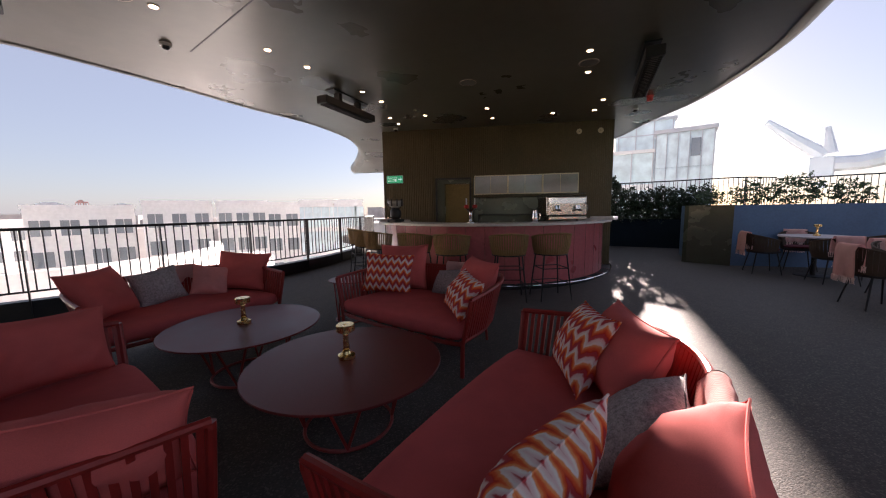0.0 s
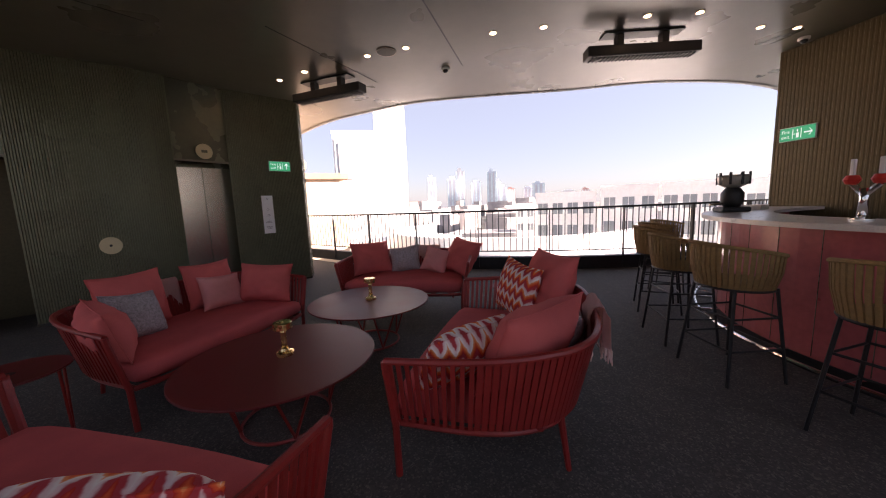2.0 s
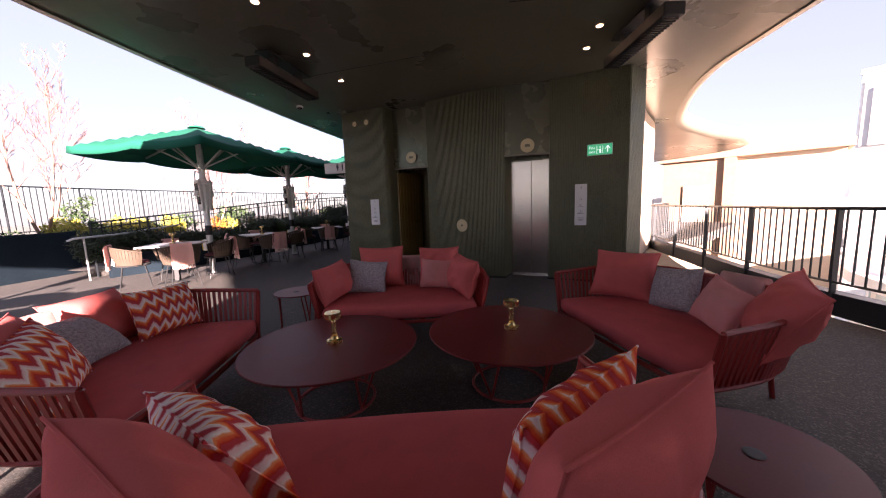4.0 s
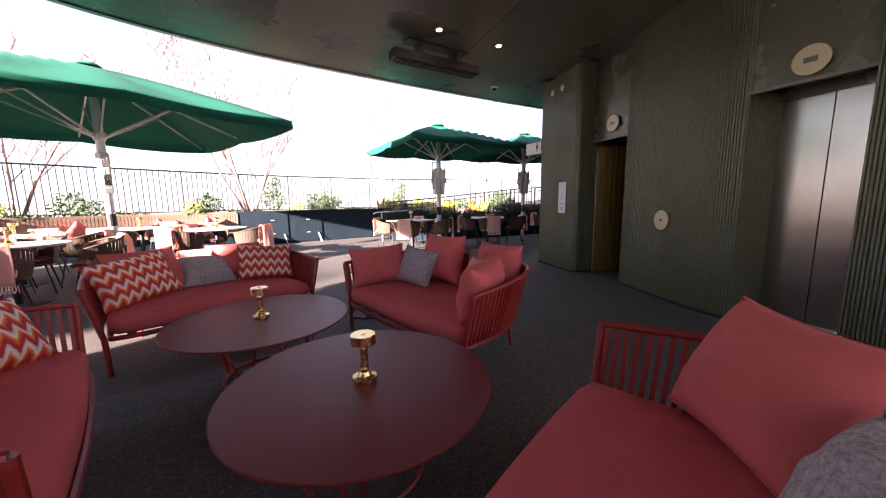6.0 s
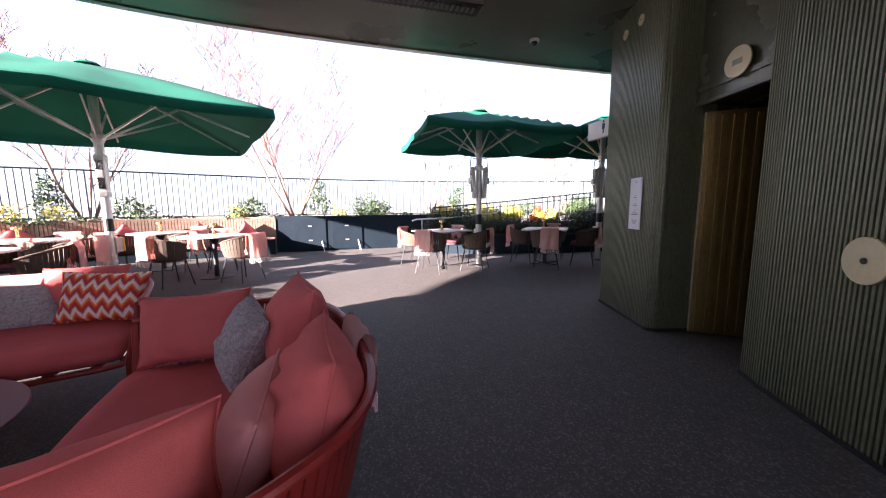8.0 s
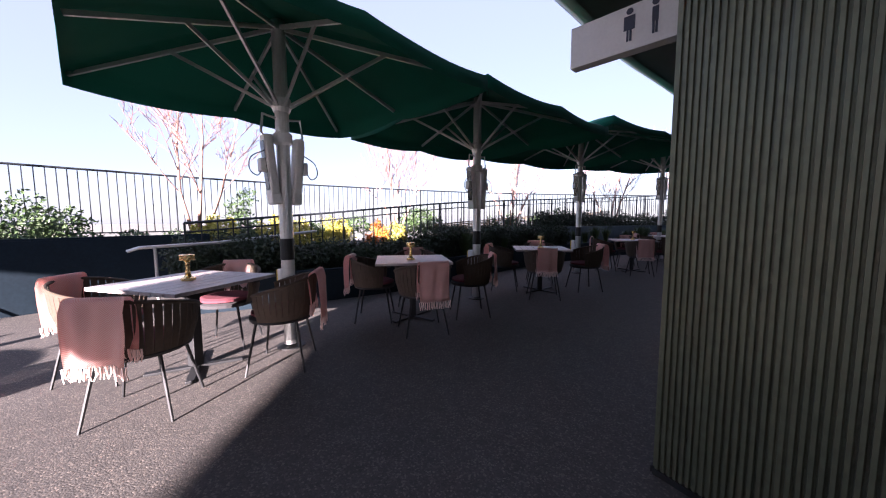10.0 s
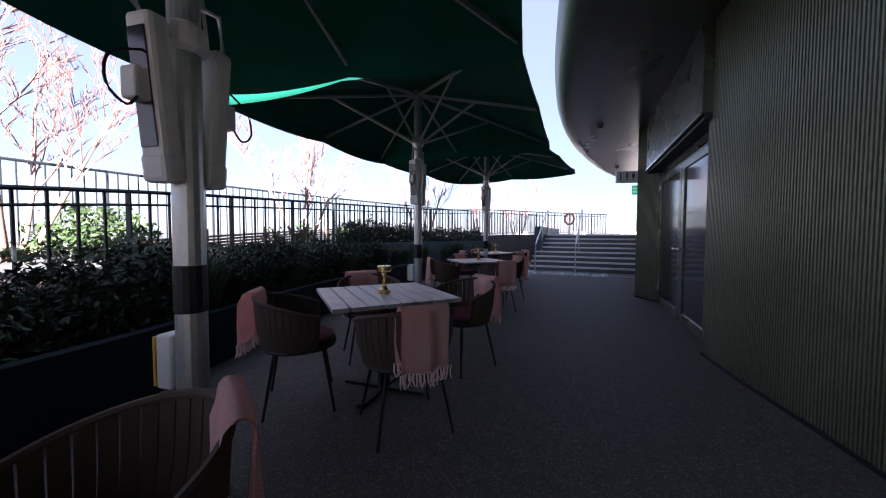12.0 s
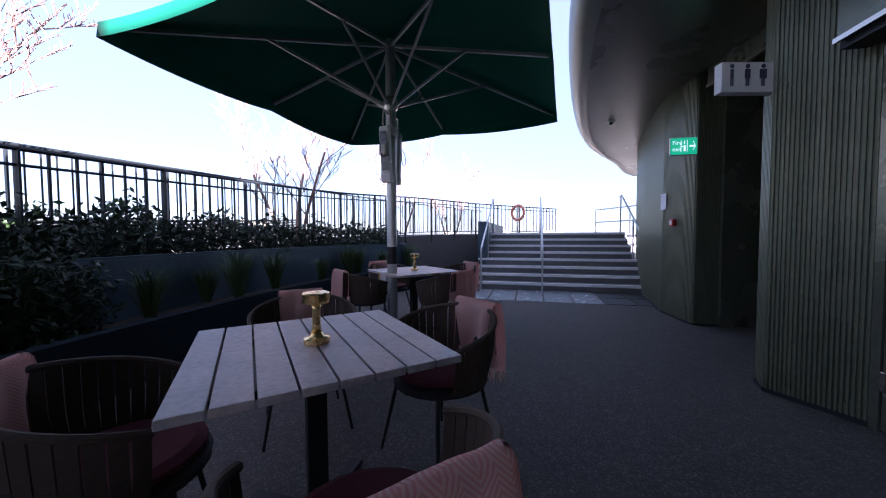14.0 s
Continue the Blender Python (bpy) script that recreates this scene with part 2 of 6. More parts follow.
M_CREAM = mat("cream_render", (0.60, 0.47, 0.35), 0.8, var=0.08, scale=0.3, fine=3, bump=0.05)
M_ORANGE = mat("terracotta_cladding", (0.30, 0.19, 0.125), 0.7, var=0.1, scale=0.5, fine=5, bump=0.05)
M_WIN = mat("far_window", (0.26, 0.29, 0.31), 0.15, var=0.3, scale=0.2, bump=0, spec=0.8)
# opaque glass; the bright sky showing through it is put into the pale colour
M_FGLASS = mat("sky_toned_facade_glass", (0.72, 0.84, 0.86), 0.12, var=0.25, scale=0.15, fine=1, bump=0, spec=0.8)
# blue and grey tower tones, lightened to carry the distance haze in the colour
M_TOWER = mat("hazed_tower_blue", (0.54, 0.62, 0.70), 0.4, var=0.15, scale=0.05, fine=0.3, bump=0)
M_TOWERG = mat("hazed_tower_grey", (0.55, 0.57, 0.60), 0.5, var=0.15, scale=0.05, fine=0.3, bump=0)
M_TOWERR = mat("tower_red", (0.45, 0.25, 0.22), 0.6, var=0.15, scale=0.05, fine=0.3, bump=0)
M_CITY = mat("far_city", (0.40, 0.38, 0.37), 0.9, var=0.25, scale=0.02, fine=0.15, bump=0)
M_GROUND = mat("city_ground", (0.17, 0.17, 0.15), 0.95, var=0.4, scale=0.02, fine=0.2, bump=0)
M_RING = mat("faded_orange_plastic", (0.75, 0.26, 0.17), 0.5, var=0.08)
M_REDP = mat("red_plastic", (0.50, 0.03, 0.02), 0.4, var=0.05, bump=0)
M_YEL = mat("yellow_plastic", (0.65, 0.45, 0.03), 0.4, var=0.05, bump=0)
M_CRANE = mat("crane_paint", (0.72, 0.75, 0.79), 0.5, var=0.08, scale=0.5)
M_WICKER = mat("willow_hurdle", (0.20, 0.14, 0.085), 0.85, var=0.35, scale=12, fine=60, bump=0.4)
M_GLASSW = mat("cabinet_glass", (0.30, 0.30, 0.27), 0.10, var=0.15, scale=3, bump=0, spec=0.8)

# ---- mesh helpers ----
def part(name, bm, material, parent=None, label="", smooth=False):
    me = bpy.data.meshes.new(name)
    bm.to_mesh(me)
    bm.free()
    me.materials.append(material)
    if smooth:
        me.shade_smooth()
    ob = new(name, me)
    if parent is not None:
        ob.parent = parent
    if label:
        ob["label"] = label
    return ob


def link(name, me, parent, m=None):
    """Another object on a mesh that is already made."""
    ob = new(name, me)
    ob.parent = parent
    if m is not None:
        ob.matrix_basis = m
    return ob


def thing(name, label, category, m=None, group="", kind=""):
    ob = tagged(new(name), label, category, group, kind)
    if m is not None:
        ob.matrix_basis = m
    return ob


def box(bm, x0, y0, z0, x1, y1, z1, bevel=0.0, m=None):
    g = bmesh.ops.create_cube(bm, size=1.0, matrix=Matrix.Translation(((x0 + x1) / 2, (y0 + y1) / 2, (z0 + z1) / 2)) @ Matrix.Diagonal((abs(x1 - x0), abs(y1 - y0), abs(z1 - z0), 1)))
    vs = g["verts"]
    if bevel:
        es = list({e for v in vs for e in v.link_edges})
        r = bmesh.ops.bevel(bm, geom=es, offset=bevel, segments=2, affect="EDGES", profile=0.5)
        vs = list({v for f in r["faces"] for v in f.verts} | {v for v in vs if v.is_valid})
    if m is not None:
        bmesh.ops.transform(bm, matrix=m, verts=vs)
    return bm


def bbox(*a, **k):
    return box(bmesh.new(), *a, **k)


def lathe(bm, prof, seg=24, m=None):
    """Turn a profile of (radius, height) round z."""
    rings = []
    for r, z in prof:
        rings.append([bm.verts.new(((r * math.cos(2 * math.pi * i / seg)), r * math.sin(2 * math.pi * i / seg), z)) for i in range(seg)])
    for a, b in zip(rings, rings[1:]):
        for i in range(seg):
            j = (i + 1) % seg
            bm.faces.new((a[i], a[j], b[j], b[i]))
    bm.faces.new(rings[0][::-1])
    bm.faces.new(rings[-1])
    if m is not None:
        bmesh.ops.transform(bm, matrix=m, verts=[v for r in rings for v in r])
    return bm


def tube(bm, pts, rad, seg=8, closed=False):
    """A round bar along points; rad is one radius or one for each point."""
    pts = [Vector(p) for p in pts]
    n = len(pts)
    rings = []
    for i, p in enumerate(pts):
        a = pts[i - 1] if (i or closed) else pts[0]
        b = pts[(i + 1) % n] if (i < n - 1 or closed) else pts[-1]
        d = (b - a).normalized()
        up = Vector((0, 0, 1)) if abs(d.z) < 0.92 else Vector((1, 0, 0))
        s = d.cross(up).normalized()
        t = s.cross(d)
        r = rad[i] if isinstance(rad, (list, tuple)) else rad
        rings.append([bm.verts.new(p + r * (math.cos(2 * math.pi * k / seg) * s + math.sin(2 * math.pi * k / seg) * t)) for k in range(seg)])
    for i in range(n if closed else n - 1):
        a, b = rings[i], rings[(i + 1) % n]
        for k in range(seg):
            j = (k + 1) % seg
            bm.faces.new((a[k], a[j], b[j], b[k]))
    if not closed:
        bm.faces.new(rings[0][::-1])
        bm.faces.new(rings[-1])
    return bm


def flatbar(bm, p, q, w, t, side=None):
    """A flat bar from p to q, w wide along side and t thick."""
    p, q = Vector(p), Vector(q)
    d = (q - p).normalized()
    s = Vector(side).normalized() if side is not None else d.cross(Vector((0, 0, 1)) if abs(d.z) < 0.9 else Vector((1, 0, 0))).normalized()
    n = d.cross(s).normalized()
    vs = [bm.verts.new(o + s * (a * w / 2) + n * (b * t / 2)) for o in (p, q) for a, b in ((-1, -1), (1, -1), (1, 1), (-1, 1))]
    for f in ((3, 2, 1, 0), (4, 5, 6, 7), (0, 1, 5, 4), (1, 2, 6, 5), (2, 3, 7, 6), (3, 0, 4, 7)):
        bm.faces.new([vs[i] for i in f])
    return bm


def slab(bm, pts, z0, z1):
    """An upright prism over a polygon."""
    lo = [bm.verts.new((x, y, z0)) for x, y in pts]
    hi = [bm.verts.new((x, y, z1)) for x, y in pts]
    bm.faces.new(lo[::-1])
    bm.faces.new(hi)
    n = len(pts)
    for i in range(n):
        j = (i + 1) % n
        bm.faces.new((lo[i], lo[j], hi[j], hi[i]))
    bmesh.ops.recalc_face_normals(bm, faces=bm.faces[:])
    return bm


def smooth_line(pts, step=0.3):
    """Points along a soft curve through pts."""
    P = [Vector((*p, 0)) if len(p) == 2 else Vector(p) for p in pts]
    P = [P[0] * 2 - P[1], *P, P[-1] * 2 - P[-2]]
    out = []
    for i in range(1, len(P) - 2):
        a, b, c, d = P[i - 1:i + 3]
        n = max(1, round((c - b).length / step))
        for k in range(n):
            t = k / n
            out.append(0.5 * ((2 * b) + (c - a) * t + (2 * a - 5 * b + 4 * c - d) * t * t + (3 * b - a - 3 * c + d) * t ** 3))
    out.append(P[-2].copy())
    return out


def resample(line, step):
    """Places at even steps along a line of points, each with its direction."""
    out, left = [], 0.0
    for a, b in zip(line, line[1:]):
        d = b - a
        n = d.length
        if n < 1e-6:
            continue
        s = left
        while s < n:
            out.append((a + d * (s / n), d / n))
            s += step
        left = s - n
    return out


def strip_wall(bm, line, thick, z0, z1, side=1):
    """A wall of a given thickness along a line."""
    L, R, n = [], [], len(line)
    for i, p in enumerate(line):
        d = (line[min(i + 1, n - 1)] - line[max(i - 1, 0)]).normalized()
        s = Vector((-d.y, d.x, 0)) * side
        for lst, q in ((L, p), (R, p + s * thick)):
            lst.append((bm.verts.new((q.x, q.y, z0)), bm.verts.new((q.x, q.y, z1))))
    for i in range(n - 1):
        for (a, b), (c, d), (e, f), (g, h) in ((L[i], L[i + 1], R[i], R[i + 1]),):
            bm.faces.new((a, c, d, b))
            bm.faces.new((e, f, h, g))
            bm.faces.new((b, d, h, f))
            bm.faces.new((a, e, g, c))
    for (a, b), (e, f) in ((L[0], R[0]), (L[-1], R[-1])):
        bm.faces.new((a, b, f, e))
    bmesh.ops.recalc_face_normals(bm, faces=bm.faces[:])
    return bm


def fluted(bm, p, q, z0, z1, pitch=0.026, deep=0.009, out=1):
    """Fluted cladding from p to q: narrow ribs with grooves between, proud on the right-hand side of the way p to q when out is 1."""
    p, q = Vector((*p, 0)), Vector((*q, 0))
    d = q - p
    n = max(1, round(d.length / pitch))
    u = d / n
    nn = Vector((d.y, -d.x, 0)).normalized() * out
    prof = []
    for i in range(n):
        b = p + u * i
        prof += [b + u * 0.08, b + u * 0.18 + nn * deep, b + u * 0.68 + nn * deep, b + u * 0.78]
    prof = [p, *prof, q]
    lo = [bm.verts.new((v.x, v.y, z0)) for v in prof]
    hi = [bm.verts.new((v.x, v.y, z1)) for v in prof]
    for i in range(len(prof) - 1):
        bm.faces.new((lo[i], lo[i + 1], hi[i + 1], hi[i]))
    return bm

# ---- the large structure ----
CEIL = 3.28
ground = tagged(part("ground", bbox(-2500, -2500, -26.3, 2500, 2500, -26), M_GROUND), "grey-green city ground far below the terrace", "ground", kind="structure")

ROOF_W = [(-7.5, 17.5), (-6.4, 15.6), (-4.9, 12.6), (-4.15, 10.2), (-4.2, 8.2), (-4.7, 6.8), (-5.1, 5.4), (-5.6, 4.1), (-6.3, 3.2), (-7.2, 2.25), (-8.95, 1.12), (-11.2, 0.1), (-14.0, -0.25), (-16.5, -0.2), (-18.5, -1.2)]
ROOF_E = [(-19.6, -5.0), (-19.4, -9.0), (-18.6, -11.7), (-15.8, -11.5), (-13.4, -11.2), (-11.3, -10.5), (-9.1, -9.5), (-7.5, -8.55), (-6.1, -7.5), (-4.7, -6.25), (-3.75, -5.4), (-2.85, -4.45), (-2.2, -3.75), (-1.19, -2.6), (0.22, -0.88), (1.24, 0.48), (1.86, 1.6), (2.21, 2.57), (2.7, 3.8), (3.04, 5.0), (3.34, 5.95), (3.5, 7.2), (3.5, 8.3), (3.27, 9.65), (3.1, 11.5), (2.2, 14.5), (0.5, 17.5)]
_edge = smooth_line(ROOF_W + ROOF_E, 0.35)
_poly = [(p.x, p.y) for p in _edge]
_bm = slab(bmesh.new(), _poly, CEIL, CEIL + 0.02)
ceiling = tagged(part("ceiling", _bm, M_CEIL), "dark olive satin-painted curved terrace soffit", "ceiling", kind="structure")
# a rounded fascia along the rim of the roof, and the roof deck on it
_bm = bmesh.new()
_n = len(_edge)
_rings = []
for _i, _p in enumerate(_edge):
    _d = (_edge[(_i + 1) % _n] - _edge[_i - 1]).normalized()
    _o = Vector((-_d.y, _d.x, 0)) * -1
    _rings.append([_bm.verts.new((_p.x + _o.x * a, _p.y + _o.y * a, CEIL + z)) for a, z in ((-0.05, -0.012), (0.05, -0.004), (0.14, 0.05), (0.19, 0.14), (0.20, 0.28), (0.12, 0.42), (-0.1, 0.5))])
for _i in range(_n):
    _a, _b = _rings[_i], _rings[(_i + 1) % _n]
    for _k in range(6):
        _bm.faces.new((_a[_k], _b[_k], _b[_k + 1], _a[_k + 1]))
part("fascia", _bm, M_EDGE, ceiling, "rounded metal roof rim", smooth=True)
part("roof_deck", slab(bmesh.new(), _poly, CEIL + 0.03, CEIL + 0.46), M_EDGE, ceiling)
# panel joints of the soffit
_bm = bmesh.new()
for _a, _b in (((-2.97, 2.25), (-4.55, 3.42)), ((-2.25, 3.83), (-3.8, 4.63)), ((-1.2, -1.0), (-3.0, 1.1))):
    flatbar(_bm, (*_a, CEIL - 0.001), (*_b, CEIL - 0.001), 0.012, 0.004)
part("panel_joint", _bm, M_BLACK, ceiling)

# terrace deck with an upstand rim
DECK = [(-22, -2.0), (-14, -0.4), (-11.4, -0.2), (-9.4, 0.75), (-7.65, 1.95), (-6.5, 3.1), (-5.75, 4.2), (-5.3, 5.4), (-4.95, 6.7), (-4.6, 8.1), (-4.5, 10), (-4.9, 12.6), (-6.6, 16), (-8, 19), (6, 19), (12, 14), (15, 8), (13, 0), (10, -6), (4, -11.5), (-4, -15), (-11, -18), (-22, -20)]
floor = tagged(part("floor", slab(bmesh.new(), [(p.x, p.y) for p in smooth_line(DECK, 0.5)], -0.35, 0.0), M_FLOOR), "dark grey resin-bound gravel terrace floor", "floor", kind="structure")

# fluted core walls: each face of the core is one wall
def core_wall(name, runs, label, z0=0.03, z1=CEIL, material=M_BRONZE, thick=0.2):
    """Fluted faces over a solid backing; runs are point lists, the outer side on the right of the way."""
    root = tagged(new(name), label, "wall", kind="structure")
    for run in runs:
        bm = bmesh.new()
        for p, q in zip(run, run[1:]):
            fluted(bm, p, q, z0, z1)
        part("fluted_cladding", bm, material, root)
        line = [Vector((*p, 0)) for p in run]
        part("wall_backing", strip_wall(bmesh.new(), line, thick, 0.0, z1, 1), M_BRONZE_S, root)
        bm = bmesh.new()
        for p, q in zip(run, run[1:]):
            a, b = Vector((*p, 0)), Vector((*q, 0))
            d = (b - a).normalized()
            nn = Vector((d.y, -d.x, 0))
            flatbar(bm, a + nn * 0.008 + Vector((0, 0, 0.015)), b + nn * 0.008 + Vector((0, 0, 0.015)), 0.02, 0.03, nn)
        part("skirting", bm, M_BLACK, root)
    return root


def arc_pts(c, r, a0, a1, n):
    return [(c[0] + r * math.cos(radians(a0 + (a1 - a0) * i / n)), c[1] + r * math.sin(radians(a0 + (a1 - a0) * i / n))) for i in range(n + 1)]


P0, P1 = (-2.54, -2.40), (-3.10, -1.54)
SE = smooth_line([P0, (-3.05, -2.93), (-3.6, -3.46), (-4.35, -4.12), (-5.0, -4.74), (-5.55, -5.32), (-6.02, -5.76)], 0.35)
SE_RUN = [(p.x, p.y) for p in SE]
core_wall("wall_menu", [[P0, P1, (-3.17, -1.55), (-3.52, -1.80)]], "dark bronze fluted wall face with rounded corner")
core_wall("wall_lift", [[(-4.02, -1.08), (-3.74, -0.94), (-3.80, -0.74), (-4.05, -0.23), (-4.26, 0.16), (-4.36, 0.30), (-4.48, 0.44), (-4.9, 0.2)], [(-5.35, 0.86), (-5.0, 0.97), (-5.3, 1.45), (-5.62, 1.95), (-6.1, 1.9)]], "dark bronze fluted wall beside the lift")
core_wall("wall_passage", [SE_RUN[::-1], [(-9.5, -7.55), (-8.86, -7.98), (-8.70, -7.92), (-8.52, -7.44)], [(-15.5, -10.9), (-14.0, -10.45), (-12.5, -9.85), (-11.2, -9.22), (-10.76, -8.86), (-10.62, -8.72), (-10.78, -8.46)]], "dark bronze fluted wall along the passage")
# cream curved end of the core, seen past the lift
_bm = strip_wall(bmesh.new(), smooth_line([(-6.1, 1.85), (-7.2, 1.2), (-8.8, 0.5), (-10.3, -0.1), (-11.2, -0.8), (-11.5, -2.0)], 0.3), 0.25, 0, CEIL, 1)
tagged(part("wall_end", _bm, M_CREAM), "sunlit cream curved rendered wall", "wall", kind="structure")
# solid heart of the core, so that no light passes through it
_bm = slab(bmesh.new(), [(-3.9, -2.8), (-5.0, -1.4), (-5.2, -0.6), (-6.0, 0.2), (-6.3, 1.4), (-10.4, -0.5), (-11.3, -2.5), (-15, -10.2), (-12.2, -9.0), (-10.85, -8.49), (-12.19, -7.01), (-10.92, -5.9), (-9.58, -7.38), (-8.5, -6.5), (-6.3, -5.1), (-4.6, -3.9)], 0, CEIL)
tagged(part("wall_heart", _bm, M_BRONZE_S), "plain dark inner wall of the lift core", "wall", kind="structure")


def face_m(p, q, z=0.0, off=0.0):
    """A frame on an upright face from p to q, seen from its right-hand side: x along the face, y into the wall."""
    a, b = Vector((*p, 0)), Vector((*q, 0))
    d = (b - a).normalized()
    return Matrix.Translation(a + Vector((d.y, -d.x, 0)) * off + Vector((0, 0, z))) @ Matrix(((d.x, -d.y, 0, 0), (d.y, d.x, 0, 0), (0, 0, 1, 0), (0, 0, 0, 1)))


# recess over and round the service door
def recess(name, p, q, head, label, deep=0.35):
    L = (Vector(q) - Vector(p)).length
    root = tagged(new(name), label, "wall", kind="structure")
    root.matrix_basis = face_m(p, q)
    bm = bmesh.new()
    box(bm, 0, 0.02, head, L, deep + 0.1, CEIL)
    part("head_panel", bm, M_BRONZE_S, root)
    part("head_trim", bbox(0, 0.0, head - 0.03, L, 0.04, head - 0.002), M_EDGE, root)
    return root, L


r1, W1 = recess("wall_service_recess", (-3.34, -1.70), (-3.88, -1.00), 2.12, "dark smooth bronze panel over the service door", 0.5)
r2, W2 = recess("wall_lift_recess", (-4.46, 0.42), (-5.02, 0.99), 2.14, "dark smooth bronze panel over the lift", 0.55)

r3, W3 = recess("wall_lavatory_recess", (-10.58, -8.64), (-9.45, -7.67), 3.08, "dark smooth bronze panel over the lavatory lobby", 0.5)
part("inner_wall", bbox(0, 2.0, 0, W3, 2.06, 3.12), M_BRONZE_S, r3)
part("side_wall", bbox(-0.06, 0.25, 0, -0.002, 2.06, 3.12), M_BRONZE_S, r3)
part("side_wall", bbox(W3 + 0.002, 0.25, 0, W3 + 0.06, 2.06, 3.12), M_BRONZE_S, r3)
part("lobby_ceiling", bbox(-0.002, 0.601, 3.08, W3 + 0.002, 1.999, 3.12), M_BRONZE_S, r3)

# bar wall with its door niche and back-bar niche
barwall = tagged(new("wall_bar"), "dark olive-gold fluted back wall of the bar", "wall", kind="structure")
BW0, BW1, BWY = -2.98, 2.45, 9.15
_bm = bmesh.new()
for _x0, _x1, _z0, _z1 in ((BW0, -1.60, 0, CEIL), (-1.60, -0.78, 2.06, CEIL), (-0.78, -0.72, 0, CEIL), (-0.72, 1.62, 1.62, CEIL), (-0.72, 1.62, 0, 0.9), (1.62, BW1, 0, CEIL)):
    box(_bm, _x0, BWY + 0.004, _z0, _x1, BWY + 0.3, _z1)
part("wall_body", _bm, M_BARWALL, barwall)
_bm = bmesh.new()
for _x0, _x1, _z0, _z1 in ((BW0, -1.62, 0.02, CEIL), (-1.62, -0.76, 2.09, CEIL), (-0.76, 1.66, 2.16, CEIL), (1.66, BW1, 0.02, CEIL)):
    fluted(_bm, (_x0, BWY), (_x1, BWY), _z0, _z1, 0.045, 0.006)
part("fluted_cladding", _bm, M_BARWALL, barwall)
part("niche_back", bbox(-0.8, BWY + 0.32, 0.0, 1.7, BWY + 0.4, 1.7), M_BRONZE_S, barwall)
part("side_wall", bbox(BW1 - 0.2, BWY + 0.3, 0, BW1, 15.5, CEIL), M_BRONZE_S, barwall)
part("side_wall", bbox(BW0, BWY + 0.3, 0, BW0 + 0.2, 15.5, CEIL), M_BRONZE_S, barwall)
part("back_wall", bbox(BW0, 15.5, 0, BW1, 15.7, CEIL), M_BRONZE_S, barwall)
door1 = tagged(new("door_1"), "brass-coloured flush door in the bar wall", "door", kind="structure")
part("door_leaf", bbox(-1.42, BWY + 0.2, 0.0, -0.80, BWY + 0.25, 1.96, 0.004), M_DOORBR, door1)
_bm = bbox(-1.60, BWY + 0.02, 0, -1.42, BWY + 0.29, 2.06)
box(_bm, -1.42, BWY + 0.02, 1.96, -0.78, BWY + 0.29, 2.06)
part("door_frame", _bm, M_BRONZE_S, door1)
part("door_handle", tube(bmesh.new(), [(-1.36, BWY + 0.2, 1.02), (-1.36, BWY + 0.14, 1.02), (-1.26, BWY + 0.14, 1.02)], 0.011), M_BRASS, door1)
_bm = bbox(-1.64, BWY - 0.012, 0, -1.60, BWY + 0.03, 2.10)
box(_bm, -0.80, BWY - 0.012, 0, -0.76, BWY + 0.03, 2.10)
box(_bm, -1.60, BWY - 0.012, 2.06, -0.80, BWY + 0.03, 2.10)
part("door_trim", _bm, M_BLACK, door1)

# bar counter
BC, BA, BB = (-0.30, 9.12), 2.62, 2.95
def bar_line(k, n=48, a0=180.0, a1=360.0):
    return [Vector((BC[0] + (BA + k) * math.cos(radians(a0 + (a1 - a0) * i / n)), BC[1] + (BB + k) * math.sin(radians(a0 + (a1 - a0) * i / n)), 0)) for i in range(n + 1)]


bar = thing("bar_counter", "curved bar counter with plum-pink tiled front and white stone top", "bar counter")
part("counter_front", strip_wall(bmesh.new(), bar_line(-0.16), 0.08, 0.02, 1.05, 1), M_BAR, bar)
part("kick_band", strip_wall(bmesh.new(), bar_line(-0.15), 0.012, 0.0, 0.10, -1), M_BLACK, bar)
_bm = strip_wall(bmesh.new(), bar_line(0.0), 0.62, 1.05, 1.09, 1)
part("countertop", _bm, M_STONE, bar, "pale stone counter top")
_bm = bmesh.new()
tube(_bm, [p + Vector((0, 0, 0.10)) for p in bar_line(0.02)], 0.014, 8)
part("foot_rail", _bm, M_CHROME, bar, "polished foot rail")
for _i, _p in enumerate(bar_line(-0.17, 16)):
    if 0 < _i < 16:
        _q = bar_line(0.02, 16)[_i]
        part("rail_bracket", tube(bmesh.new(), [_p + Vector((0, 0, 0.10)), _q + Vector((0, 0, 0.10))], 0.009, 6), M_CHROME, bar)
for _i in range(1, 24):
    _p = bar_line(-0.159, 24)[_i]
    part("tile_joint", tube(bmesh.new(), [_p + Vector((0, 0, 0.11)), _p + Vector((0, 0, 1.04))], 0.003, 4), M_BRONZE_S, bar)
part("shelf_inner", strip_wall(bmesh.new(), bar_line(-0.30), 0.35, 0.80, 0.84, 1), M_STEEL, bar)

